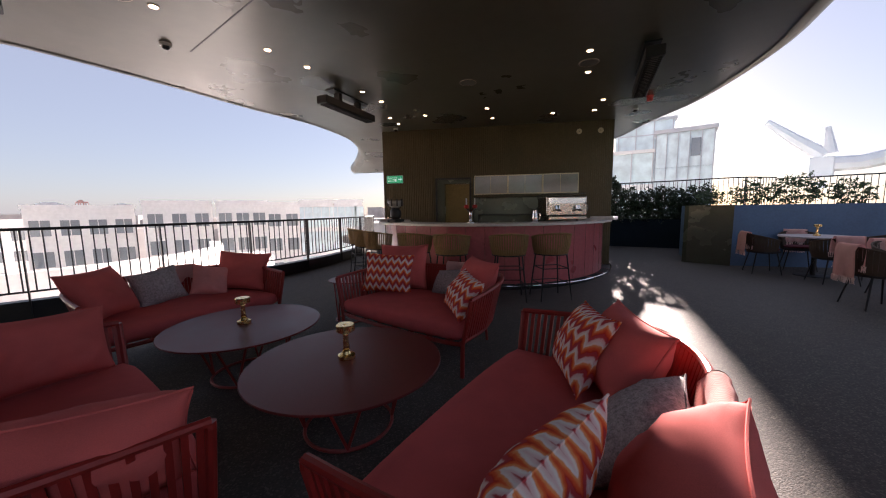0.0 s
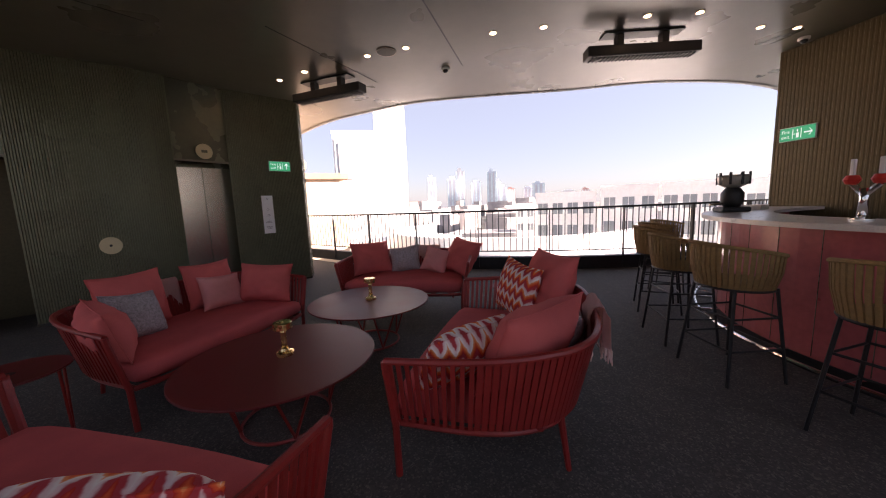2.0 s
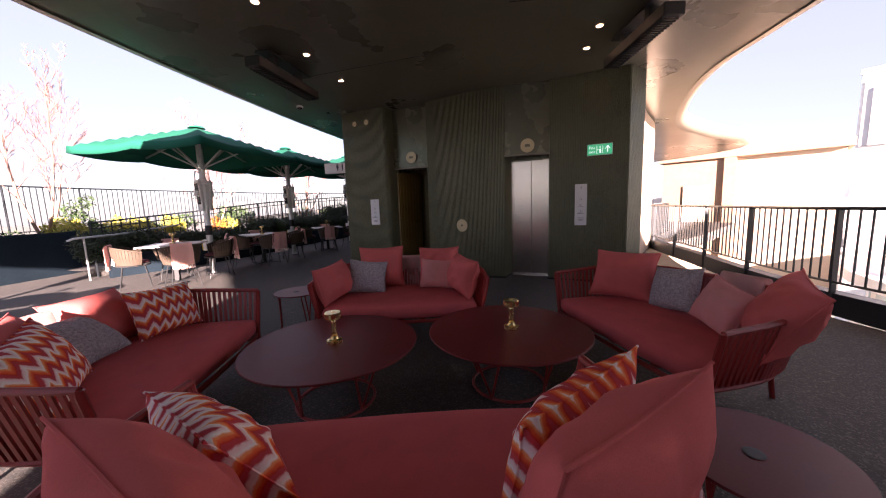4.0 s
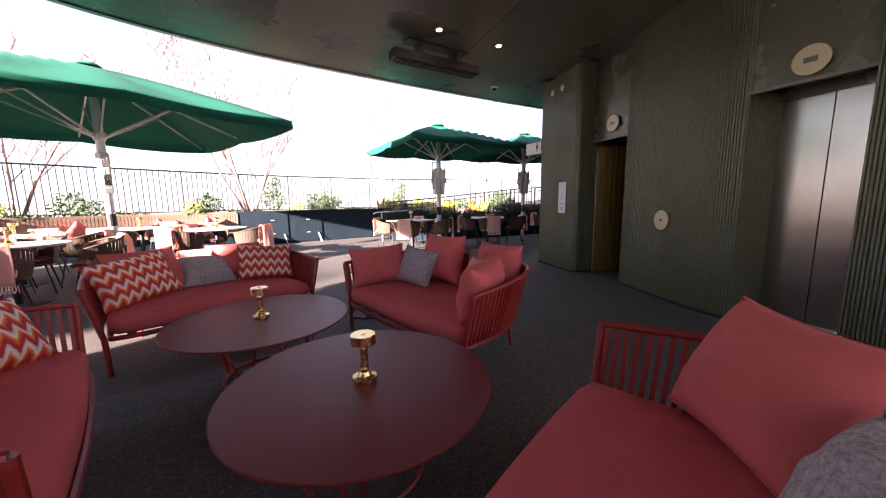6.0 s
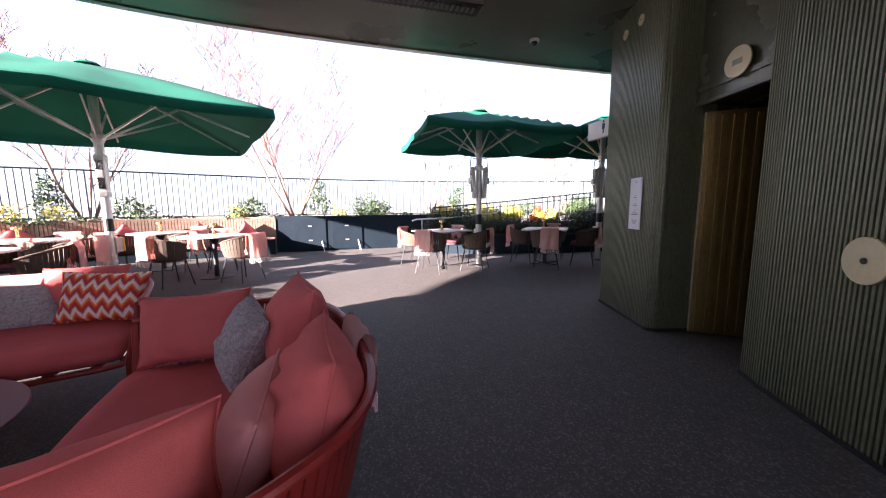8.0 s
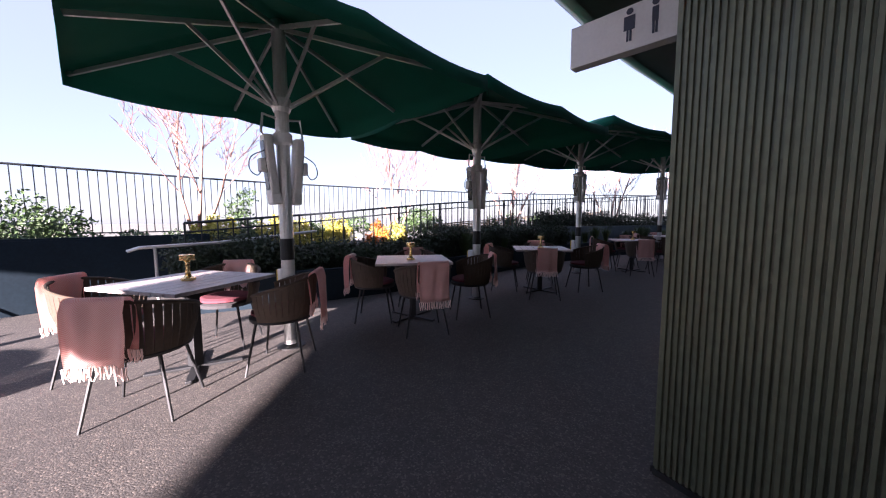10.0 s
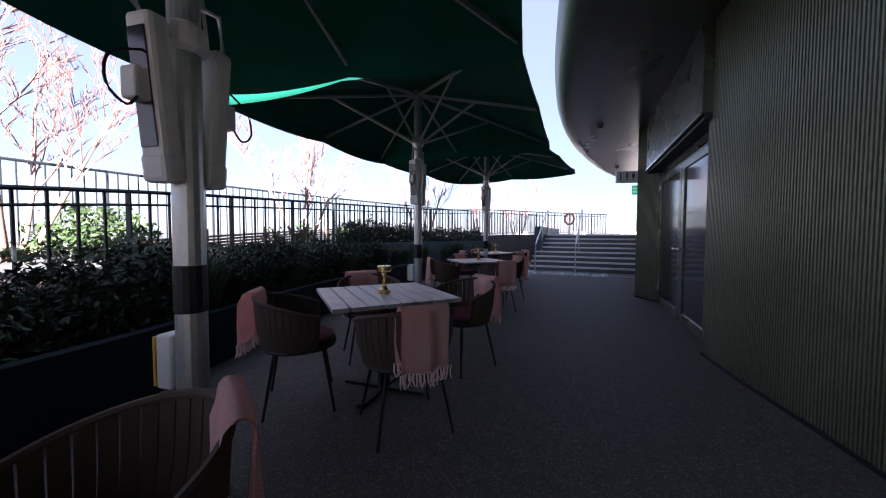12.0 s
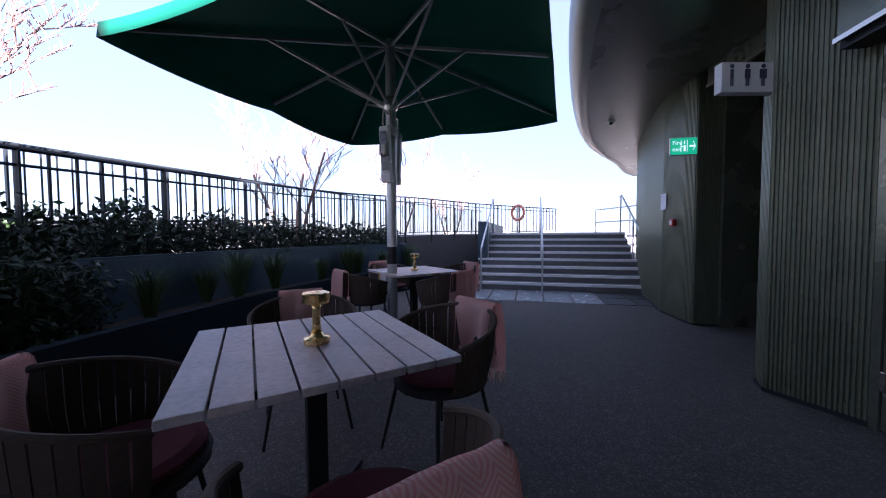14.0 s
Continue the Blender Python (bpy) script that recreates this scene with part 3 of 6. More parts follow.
# back-bar unit, glazed wall cabinet
cab = thing("wall_cabinet", "glass-fronted wall cabinet with pale metal frame above the back bar", "cabinet")
part("cabinet_body", bbox(-0.70, BWY - 0.02, 1.67, 1.73, BWY + 0.25, 2.14), M_BRONZE_S, cab)
for _i in range(3):
    _x = -0.68 + _i * 0.80
    _d = part("cabinet_door", bbox(_x + 0.01, BWY - 0.035, 1.70, _x + 0.78, BWY - 0.025, 2.11), M_GLASSW, cab, "reflective glass door")
    _bm = bmesh.new()
    for a in (_x, _x + 0.78):
        box(_bm, a, BWY - 0.045, 1.68, a + 0.016, BWY - 0.023, 2.13)
    box(_bm, _x + 0.016, BWY - 0.045, 1.68, _x + 0.78, BWY - 0.023, 1.70)
    box(_bm, _x + 0.016, BWY - 0.045, 2.11, _x + 0.78, BWY - 0.023, 2.13)
    box(_bm, _x + 0.39, BWY - 0.045, 1.70, _x + 0.40, BWY - 0.037, 2.11)
    part("door_frame", _bm, M_PALEBRASS, _d)
backbar = thing("back_bar", "dark back-bar worktop with steel top below the wall cabinet", "counter")
part("counter_body", bbox(-0.68, BWY - 0.45, 0, 1.60, BWY - 0.03, 0.86), M_BLACK, backbar)
part("worktop", bbox(-0.70, BWY - 0.48, 0.862, 1.60, BWY + 0.30, 0.90), M_STEEL, backbar)
glassrow = thing("bottle_rack", "dark open rack in the back-bar niche", "rack")
part("shelf", bbox(-0.6, BWY + 0.08, 1.18, 1.5, BWY + 0.28, 1.20), M_BLACK, glassrow)
for _i in range(2):
    part("leg", bbox(-0.6 + _i * 2.08, BWY + 0.1, 0.902, -0.58 + _i * 2.08, BWY + 0.26, 1.18), M_BLACK, glassrow)


def coffee_machine(m):
    t = thing("espresso_machine", "chrome two-group espresso machine on the bar top", "coffee machine", m)
    part("body", bbox(-0.36, -0.25, 0.10, 0.36, 0.25, 0.44, 0.02), M_STEEL, t)
    part("drip_tray", bbox(-0.34, -0.30, 0.03, 0.34, 0.2, 0.09, 0.01), M_STEEL, t)
    part("front_panel", bbox(-0.33, -0.262, 0.31, 0.33, -0.252, 0.41, 0.003), M_CHROME, t)
    for x in (-0.18, 0.18):
        h = part("group_head", lathe(bmesh.new(), [(0.04, 0.20), (0.045, 0.22), (0.04, 0.28)], 14, Matrix.Translation((x, -0.29, 0))), M_CHROME, t)
        part("handle", tube(bmesh.new(), [(x, -0.30, 0.20), (x, -0.44, 0.19)], 0.014), M_BLACK, h)
    for x in (-0.3, 0.3):
        part("foot", lathe(bmesh.new(), [(0.02, 0), (0.02, 0.03)], 10, Matrix.Translation((x, 0, 0))), M_BLACK, t)
        part("steam_wand", tube(bmesh.new(), [(x * 1.1, -0.26, 0.33), (x * 1.15, -0.32, 0.25), (x * 1.1, -0.30, 0.12)], 0.007, 6), M_CHROME, t)
    part("cup_rail", tube(bmesh.new(), [(-0.34, -0.23, 0.49), (0.34, -0.23, 0.49), (0.34, 0.23, 0.49), (-0.34, 0.23, 0.49)], 0.006, 6, True), M_CHROME, t)
    return t


coffee_machine(pose(1.05, 7.35, 1.09, 0, 0, 12))


def juicer(m):
    t = thing("coffee_grinder", "dark coffee grinder with clear ribbed hopper on the bar top", "coffee grinder", m)
    part("base", bbox(-0.11, -0.15, 0, 0.11, 0.15, 0.06, 0.02), M_BLACK, t)
    part("body", lathe(bmesh.new(), [(0.08, 0.06), (0.11, 0.12), (0.11, 0.22), (0.07, 0.28)], 18), M_BLACK, t, smooth=True)
    part("hopper", lathe(bmesh.new(), [(0.06, 0.28), (0.15, 0.33), (0.16, 0.42), (0.15, 0.43)], 18), M_GLASSW, t, smooth=True)
    for i in range(9):
        a = 2 * math.pi * i / 9
        part("hopper_rib", bbox(-0.006, -0.012, 0.32, 0.006, 0.012, 0.46, m=pose(0.155 * math.cos(a), 0.155 * math.sin(a), 0, 0, 0, math.degrees(a))), M_BLACK, t)
    part("portafilter", tube(bmesh.new(), [(0, -0.1, 0.10), (0.0, -0.24, 0.09)], 0.014), M_STEEL, t)
    return t


juicer(pose(-2.15, 7.45, 1.09, 0, 0, -20))


def beer_tap(m):
    t = thing("beer_tap", "chrome beer fount with two red-topped tap handles on the bar", "beer tap", m)
    part("flange", lathe(bmesh.new(), [(0.06, 0), (0.06, 0.015), (0.03, 0.03)], 16), M_CHROME, t)
    part("column", lathe(bmesh.new(), [(0.028, 0.03), (0.022, 0.14), (0.03, 0.22)], 14), M_CHROME, t, smooth=True)
    for x in (-0.07, 0.07):
        p = part("tap_arm", tube(bmesh.new(), [(0, 0, 0.17), (x * 0.6, 0, 0.22), (x, 0, 0.25)], 0.018), M_CHROME, t)
        part("tap_badge", lathe(bmesh.new(), [(0.03, 0.25), (0.045, 0.28), (0.03, 0.31)], 12, Matrix.Translation((x, 0, 0))), M_REDP, p)
        part("tap_handle", bbox(x - 0.012, -0.012, 0.31, x + 0.012, 0.012, 0.42, 0.004), M_WHITEPL, p)
    return t


beer_tap(pose(-0.55, 6.55, 1.09))
_b = thing("steel_jug", "small polished steel milk jug on the bar top", "jug", pose(0.55, 7.0, 1.09))
part("body", lathe(bmesh.new(), [(0.05, 0), (0.055, 0.02), (0.05, 0.12), (0.035, 0.18), (0.04, 0.21)], 18), M_CHROME, _b, smooth=True)
part("handle", tube(bmesh.new(), [(0.045, 0, 0.16), (0.09, 0, 0.14), (0.085, 0, 0.06), (0.052, 0, 0.04)], 0.007, 6), M_CHROME, _b)
for _x, _y, _r in ((-2.45, 8.0, 20), (1.95, 7.9, -30)):
    _t = thing("service_tray", "low white service tray on the bar top", "tray", pose(_x, _y, 1.09, 0, 0, _r))
    part("tray_base", bbox(-0.22, -0.14, 0, 0.22, 0.14, 0.015, 0.004), M_STONE, _t)
    part("tray_rim", strip_wall(bmesh.new(), [Vector(p) for p in ((-0.22, -0.14, 0), (0.22, -0.14, 0), (0.22, 0.14, 0), (-0.22, 0.14, 0), (-0.22, -0.14, 0))], 0.012, 0.015, 0.06, 1), M_STONE, _t)


# ---- bar stools ----
def tub_shell(root, rope, rim_r, depth, z_front, z_back, z_low, a_span, n, name="rope", wide=0.024, rim_mat=None):
    """A woven back and arms: rim, lower ring and upright rope strips between them; open to -y."""
    def pt(a, k, z):
        return Vector((rim_r * k * math.sin(a), depth * k * -math.cos(a) * -1, z))
    def top(a):
        f = abs(a) / a_span
        return pt(a, 1.0, z_back + (z_front - z_back) * f ** 1.6)
    def low(a):
        return pt(a, 0.84, z_low)
    A = [a_span * (2 * i / 40 - 1) for i in range(41)]
    part("rim", tube(bmesh.new(), [top(a) for a in A], 0.013, 7), rim_mat or rope, root)
    part("lower_ring", tube(bmesh.new(), [low(a) for a in A], 0.010, 6), M_BLACK, root)
    for i in range(n):
        a = a_span * (2 * (i + 0.5) / n - 1)
        p, q = top(a), low(a)
        mid = (p + q) / 2 + Vector((math.sin(a), math.cos(a), 0)) * 0.012
        side = Vector((math.cos(a), -math.sin(a), 0))
        bm = bmesh.new()
        flatbar(bm, p, mid, wide, 0.007, side)
        flatbar(bm, mid, q, wide, 0.007, side)
        part(name, bm, rope, root)


def bar_stool(m):
    t = thing("bar_stool", "ochre woven rope bar stool with black metal legs at the bar", "bar stool", m, "stools along the bar")
    part("seat", lathe(bmesh.new(), [(0.17, 0.64), (0.205, 0.65), (0.21, 0.68), (0.19, 0.70)], 20), M_STOOLROPE, t)
    tub_shell(t, M_STOOLROPE, 0.28, 0.26, 0.90, 0.97, 0.66, radians(112), 30, wide=0.024)
    top = [(-0.17, -0.15), (0.17, -0.15), (0.17, 0.15), (-0.17, 0.15)]
    for x, y in top:
        part("leg", tube(bmesh.new(), [(x, y, 0.66), (x * 1.35, y * 1.4, 0)], 0.011, 7), M_BLACK, t)
    for z, k in ((0.24, 1.22), (0.46, 1.1)):
        part("foot_ring", tube(bmesh.new(), [(x * k, y * k * 1.02, z) for x, y in top], 0.008, 6, True), M_BLACK, t)
    return t


def chair_dir(px, py, fx, fy, z=0.0):
    """A pose at (px, py) whose open front looks along (fx, fy)."""
    return pose(px, py, z, 0, 0, math.degrees(math.atan2(fy, fx)) + 90)


_stool = None
for _a in (212, 222, 232, 249, 261, 277, 289):
    _p = Vector((BC[0] + (BA + 0.40) * math.cos(radians(_a)), BC[1] + (BB + 0.40) * math.sin(radians(_a)), 0))
    _f = Vector((BC[0], BC[1], 0)) - _p
    _m = chair_dir(_p.x, _p.y, _f.x, _f.y)
    _stool = bar_stool(_m) if _stool is None else (copy_thing(_stool, _m), _stool)[1]

# ---- lounge ----
def lounge_table(x, y, r=0.57, h=0.42):
    t = thing("coffee_table", "round oxblood coffee table with thin top in the lounge", "coffee table", pose(x, y, 0), "lounge coffee tables")
    part("tabletop", lathe(bmesh.new(), [(r - 0.012, h - 0.016), (r, h - 0.010), (r, h - 0.004), (r - 0.004, h)], 64), M_TABLE, t)
    part("under_ring", tube(bmesh.new(), [(0.36 * math.cos(a), 0.36 * math.sin(a), h - 0.03) for a in [2 * math.pi * i / 32 for i in range(32)]], 0.011, 6, True), M_REDFRAME, t)
    part("base_ring", tube(bmesh.new(), [(0.26 * math.cos(a), 0.26 * math.sin(a), 0.012) for a in [2 * math.pi * i / 32 for i in range(32)]], 0.011, 6, True), M_REDFRAME, t)
    for i in range(4):
        for s in (-1, 1):
            a = math.pi / 2 * i + 0.4
            b = a + s * 0.32
            part("leg", tube(bmesh.new(), [(0.26 * math.cos(a), 0.26 * math.sin(a), 0.015), (0.36 * math.cos(b), 0.36 * math.sin(b), h - 0.03)], 0.009, 6), M_REDFRAME, t)
    return t


def side_table(x, y, r=0.23, h=0.5):
    t = thing("side_table", "small round oxblood side table beside a sofa", "side table", pose(x, y, 0), "lounge side tables")
    part("tabletop", lathe(bmesh.new(), [(r - 0.01, h - 0.014), (r, h - 0.008), (r - 0.003, h)], 40), M_TABLE, t)
    part("finger_hole", lathe(bmesh.new(), [(0.028, h), (0.03, h + 0.002), (0.022, h + 0.003)], 16, Matrix.Translation((0.02, 0, 0))), M_BLACK, t)
    part("base_ring", tube(bmesh.new(), [(0.18 * math.cos(a), 0.18 * math.sin(a), 0.01) for a in [2 * math.pi * i / 28 for i in range(28)]], 0.009, 6, True), M_REDFRAME, t)
    for i in range(3):
        for s in (-1, 1):
            a = 2 * math.pi / 3 * i
            b = a + s * 0.35
            part("leg", tube(bmesh.new(), [(0.18 * math.cos(a), 0.18 * math.sin(a), 0.012), (0.19 * math.cos(b), 0.19 * math.sin(b), h - 0.016)], 0.008, 6), M_REDFRAME, t)
    return t


def table_lamp(x, y, z, group):
    t = thing("table_lamp", "small brushed brass cordless table lamp standing on a table", "table lamp", pose(x, y, z), group)
    part("base", lathe(bmesh.new(), [(0.050, 0), (0.052, 0.006), (0.052, 0.022), (0.030, 0.030), (0.022, 0.045)], 28), M_BRASS, t, smooth=False)
    part("stem", lathe(bmesh.new(), [(0.021, 0.045), (0.017, 0.08), (0.0165, 0.14), (0.022, 0.168)], 20), M_BRASS, t, smooth=True)
    part("head", lathe(bmesh.new(), [(0.050, 0.168), (0.055, 0.172), (0.055, 0.208), (0.051, 0.212)], 28), M_BRASS, t)
    part("switch", lathe(bmesh.new(), [(0.008, 0.212), (0.008, 0.215)], 12), M_BRASS, t)
    return t


T1, T2 = (-2.09, 3.18), (-0.97, 2.67)
lounge_table(*T1)
lounge_table(*T2)
table_lamp(-2.11, 3.19, 0.42, "lounge table lamps")
table_lamp(-0.98, 2.69, 0.42, "lounge table lamps")
side_table(-1.85, 4.61, 0.25)
side_table(-0.95, 1.31)


def pillow(name, w, h, t, m, material, label, seed=0):
    """A stuffed cushion: pinched corners, piped seam, soft dents."""
    n = 20
    rnd = random.Random(seed)
    ox, oz = rnd.uniform(-9, 9), rnd.uniform(-9, 9)
    bm = bmesh.new()
    sheets = []
    for s in (-1, 1):
        g = []
        for j in range(n + 1):
            row = []
            for i in range(n + 1):
                u, v = 2 * i / n - 1, 2 * j / n - 1
                k = max(0.0, (1 - abs(u) ** 2.4) * (1 - abs(v) ** 2.4)) ** 0.55
                pin = 1 - 0.05 * (1 - abs(u) ** 3 * 0) * (abs(v) ** 2) * (1 - u * u) - 0.0
                x = w / 2 * u * (1 - 0.10 * (1 - v * v) * abs(u) ** 3)
                z = h / 2 * v * (1 - 0.10 * (1 - u * u) * abs(v) ** 3)
                dent = noise.noise(Vector((u * 1.6 + ox, v * 1.6 + oz, s * 2.0))) * 0.16 + noise.noise(Vector((u * 5 + oz, v * 5 + ox, s))) * 0.05 + 0.22 * math.sin(9 * (u - v * (1 if seed % 2 else -1)) + seed) * max(0.0, noise.noise(Vector((u * 2.5 + oz, v * 2.5, s * 3.0 + ox))))
                y = s * t / 2 * k * (1 + dent)
                if k == 0.0 and s == 1:
                    row.append(sheets[0][j][i])
                else:
                    row.append(bm.verts.new((x, y, z + h / 2)))
            g.append(row)
        sheets.append(g)
        for j in range(n):
            for i in range(n):
                f = (g[j][i], g[j][i + 1], g[j + 1][i + 1], g[j + 1][i])
                bm.faces.new(f if s == -1 else f[::-1])
    root = part(name, bm, material, smooth=True)
    root.matrix_basis = m
    tagged(root, label, "cushion", "sofa cushions")
    e = sheets
    bm = bmesh.new()
    ring = [(w / 2 * u * (1 - 0.10 * (1 - v * v) * abs(u) ** 3), 0, h / 2 * v * (1 - 0.10 * (1 - u * u) * abs(v) ** 3) + h / 2) for u, v in [(-1 + 2 * i / n, -1) for i in range(n)] + [(1, -1 + 2 * i / n) for i in range(n)] + [(1 - 2 * i / n, 1) for i in range(n)] + [(-1, 1 - 2 * i / n) for i in range(n)]]
    part("seam", tube(bm, ring, 0.0045, 5, True), material, root)
    return root


def sofa_outline(k=1.0, w=0.86, d=0.92):
    """Plan of the back rail from the left front end round the back to the right front end."""
    pts = []
    for i in range(61):
        a = math.pi * i / 60
        c, s = math.cos(a), math.sin(a)
        pts.append(Vector((-w * k * math.copysign(abs(c) ** 0.62, c), d * k * abs(s) ** 0.55, 0)))
    return pts


def sofa(m, label):
    t = thing("lounge_sofa", label, "sofa", m, "sofas round the coffee tables")
    # seat cushion, bowed in at the front
    out = sofa_outline(0.93, 0.765, 0.90)
    front = [Vector((0.72 - 1.44 * i / 14, -0.02 + 0.05 * math.cos(math.pi * (i / 14 - 0.5)) * 0 - 0.03 * math.sin(math.pi * i / 14), 0)) for i in range(1, 14)]
    ring = out + front
    c = Vector((0, 0.42, 0))
    bm = bmesh.new()
    layers = []
    for k, z in ((0.94, 0.285), (1.0, 0.305), (1.015, 0.345), (1.0, 0.39), (0.96, 0.412), (0.80, 0.424), (0.45, 0.428)):
        layers.append([bm.verts.new((c.x + (p.x - c.x) * k, c.y + (p.y - c.y) * k, z + 0.006 * noise.noise(Vector((p.x * 3, p.y * 3, k * 4))))) for p in ring])
    for a, b in zip(layers, layers[1:]):
        for i in range(len(ring)):
            j = (i + 1) % len(ring)
            bm.faces.new((a[i], a[j], b[j], b[i]))
    bm.faces.new(layers[0][::-1])
    bm.faces.new(layers[-1])
    bmesh.ops.recalc_face_normals(bm, faces=bm.faces[:])
    part("seat_cushion", bm, M_SEAT, t, "dusty red fabric seat cushion", smooth=True)
    # seat frame
    part("seat_frame", tube(bmesh.new(), [Vector((p.x, p.y, 0.265)) for p in ring], 0.018, 8, True), M_REDFRAME, t)
    bm = bmesh.new()
    for i in range(7):
        x = -0.60 + 0.20 * i
        box(bm, x - 0.025, 0.0, 0.262, x + 0.025, 0.78 * (1 - abs(x) ** 4), 0.278)
    part("seat_slats", bm, M_REDFRAME, t)
    # back rail with upright spindles
    topl = sofa_outline(1.0, 0.82, 0.96)
    for p in topl:
        p.z = 0.63 + 0.05 * min(1.0, p.y / 0.7)
    part("back_rail", tube(bmesh.new(), topl, 0.017, 8), M_REDFRAME, t)
    low = sofa_outline(0.95, 0.785, 0.92)
    for p in low:
        p.z = 0.30
    n = len(topl)
    acc = 0.03
    for i in range(n - 1):
        seg = (topl[i + 1] - topl[i]).length
        while acc < seg:
            f = acc / seg
            a, b = low[i].lerp(low[i + 1], f), topl[i].lerp(topl[i + 1], f)
            side = (topl[i + 1] - topl[i]).normalized()
            arm = topl[i].y < 0.45
            part("strap", flatbar(bmesh.new(), a, b, 0.021 if arm else 0.028, 0.012 if arm else 0.009, side), M_REDFRAME, t)
            acc += 0.042 if arm else 0.0345
        acc -= seg
    for q, p in ((low[0], topl[0]), (low[-1], topl[-1])):
        part("arm_post", tube(bmesh.new(), [(q.x * 0.99, 0.0, 0.0), (q.x * 1.0, 0.0, 0.27), (p.x, p.y, p.z - 0.02), p], 0.018, 8), M_REDFRAME, t)
    for x in (-0.50, 0.50):
        part("leg", tube(bmesh.new(), [(x * 1.02, 0.80, 0.0), (x, 0.76, 0.27)], [0.014, 0.018], 8), M_REDFRAME, t)
    return t


def on_sofa(sm, u, v, yaw=0.0, lean=-18.0, roll=0.0, z=0.425):
    """A cushion pose on a sofa's seat."""
    return sm @ pose(u, v, z, lean, roll, yaw)


def faced(mx, my, fx, fy):
    return pose(mx, my, 0, 0, 0, math.degrees(math.atan2(fy, fx)) + 90)


S4 = faced(-1.71, 2.13, 0.48, 0.87)
S2 = faced(-1.00, 3.68, -0.457, -0.89)
S1 = faced(-2.80, 3.52, 0.935, -0.355)
S3 = faced(-0.24, 2.37, -0.91, 0.42)
LAB = "curved oxblood-framed outdoor sofa with dusty red seat and scattered cushions"
for _m in (S4, S2, S1, S3):
    sofa(_m, LAB)
RED, PNK, GRY, ZIG = ("plump brick red cushion leaning on a sofa back", M_REDC), ("pale pink square cushion on a sofa", M_PINK), ("grey textured bouclé cushion on a sofa", M_GREY), ("red and orange zigzag patterned cushion on a sofa", M_ZIG)
CUSH = [
    # sofa, along, back, yaw, lean, roll, width, height, kind
    (S4, -0.68, 0.28, 74, -16, -3, 0.54, 0.36, RED), (S4, -0.42, 0.44, 12, -24, 8, 0.40, 0.36, GRY), (S4, -0.28, 0.70, 4, -12, 0, 0.50, 0.46, RED),
    (S4, 0.42, 0.72, -4, -12, 0, 0.46, 0.43, RED), (S4, 0.38, 0.54, -8, -20, 4, 0.38, 0.32, PNK), (S4, 0.62, 0.30, -72, -14, 3, 0.52, 0.38, RED),
    (S1, -0.54, 0.44, 36, -30, 0, 0.54, 0.47, RED), (S1, -0.10, 0.58, 4, -22, -8, 0.42, 0.36, GRY),
    (S1, 0.30, 0.52, -10, -22, 14, 0.36, 0.34, PNK), (S1, 0.62, 0.50, -46, -30, 6, 0.56, 0.48, RED),
    (S2, -0.54, 0.64, 30, -18, 0, 0.56, 0.52, RED), (S2, -0.58, 0.42, 32, -16, 4, 0.54, 0.43, ZIG), (S2, 0.06, 0.70, -4, -38, -8, 0.40, 0.30, GRY),
    (S2, 0.46, 0.54, -34, -26, 0, 0.60, 0.46, RED), (S2, 0.50, 0.24, -40, -34, 4, 0.54, 0.38, ZIG),
    (S3, 0.34, 0.74, -6, -36, 0, 0.52, 0.42, RED), (S3, 0.54, 0.50, -14, -20, 3, 0.52, 0.36, ZIG), (S3, 0.04, 0.60, 4, -50, 3, 0.46, 0.38, GRY),
    (S3, -0.42, 0.56, 28, -24, 0, 0.58, 0.42, RED), (S3, -0.50, 0.36, 26, -28, -6, 0.58, 0.40, ZIG),
]
for _i, (_s, _u, _v, _yaw, _lean, _roll, _w, _h, (_lab, _mt)) in enumerate(CUSH):
    pillow("cushion", _w, _h, 0.19 if _mt is not M_REDC else 0.25, on_sofa(_s, 0.92 * _u, _v, _yaw, _lean, _roll), _mt, _lab, _i)


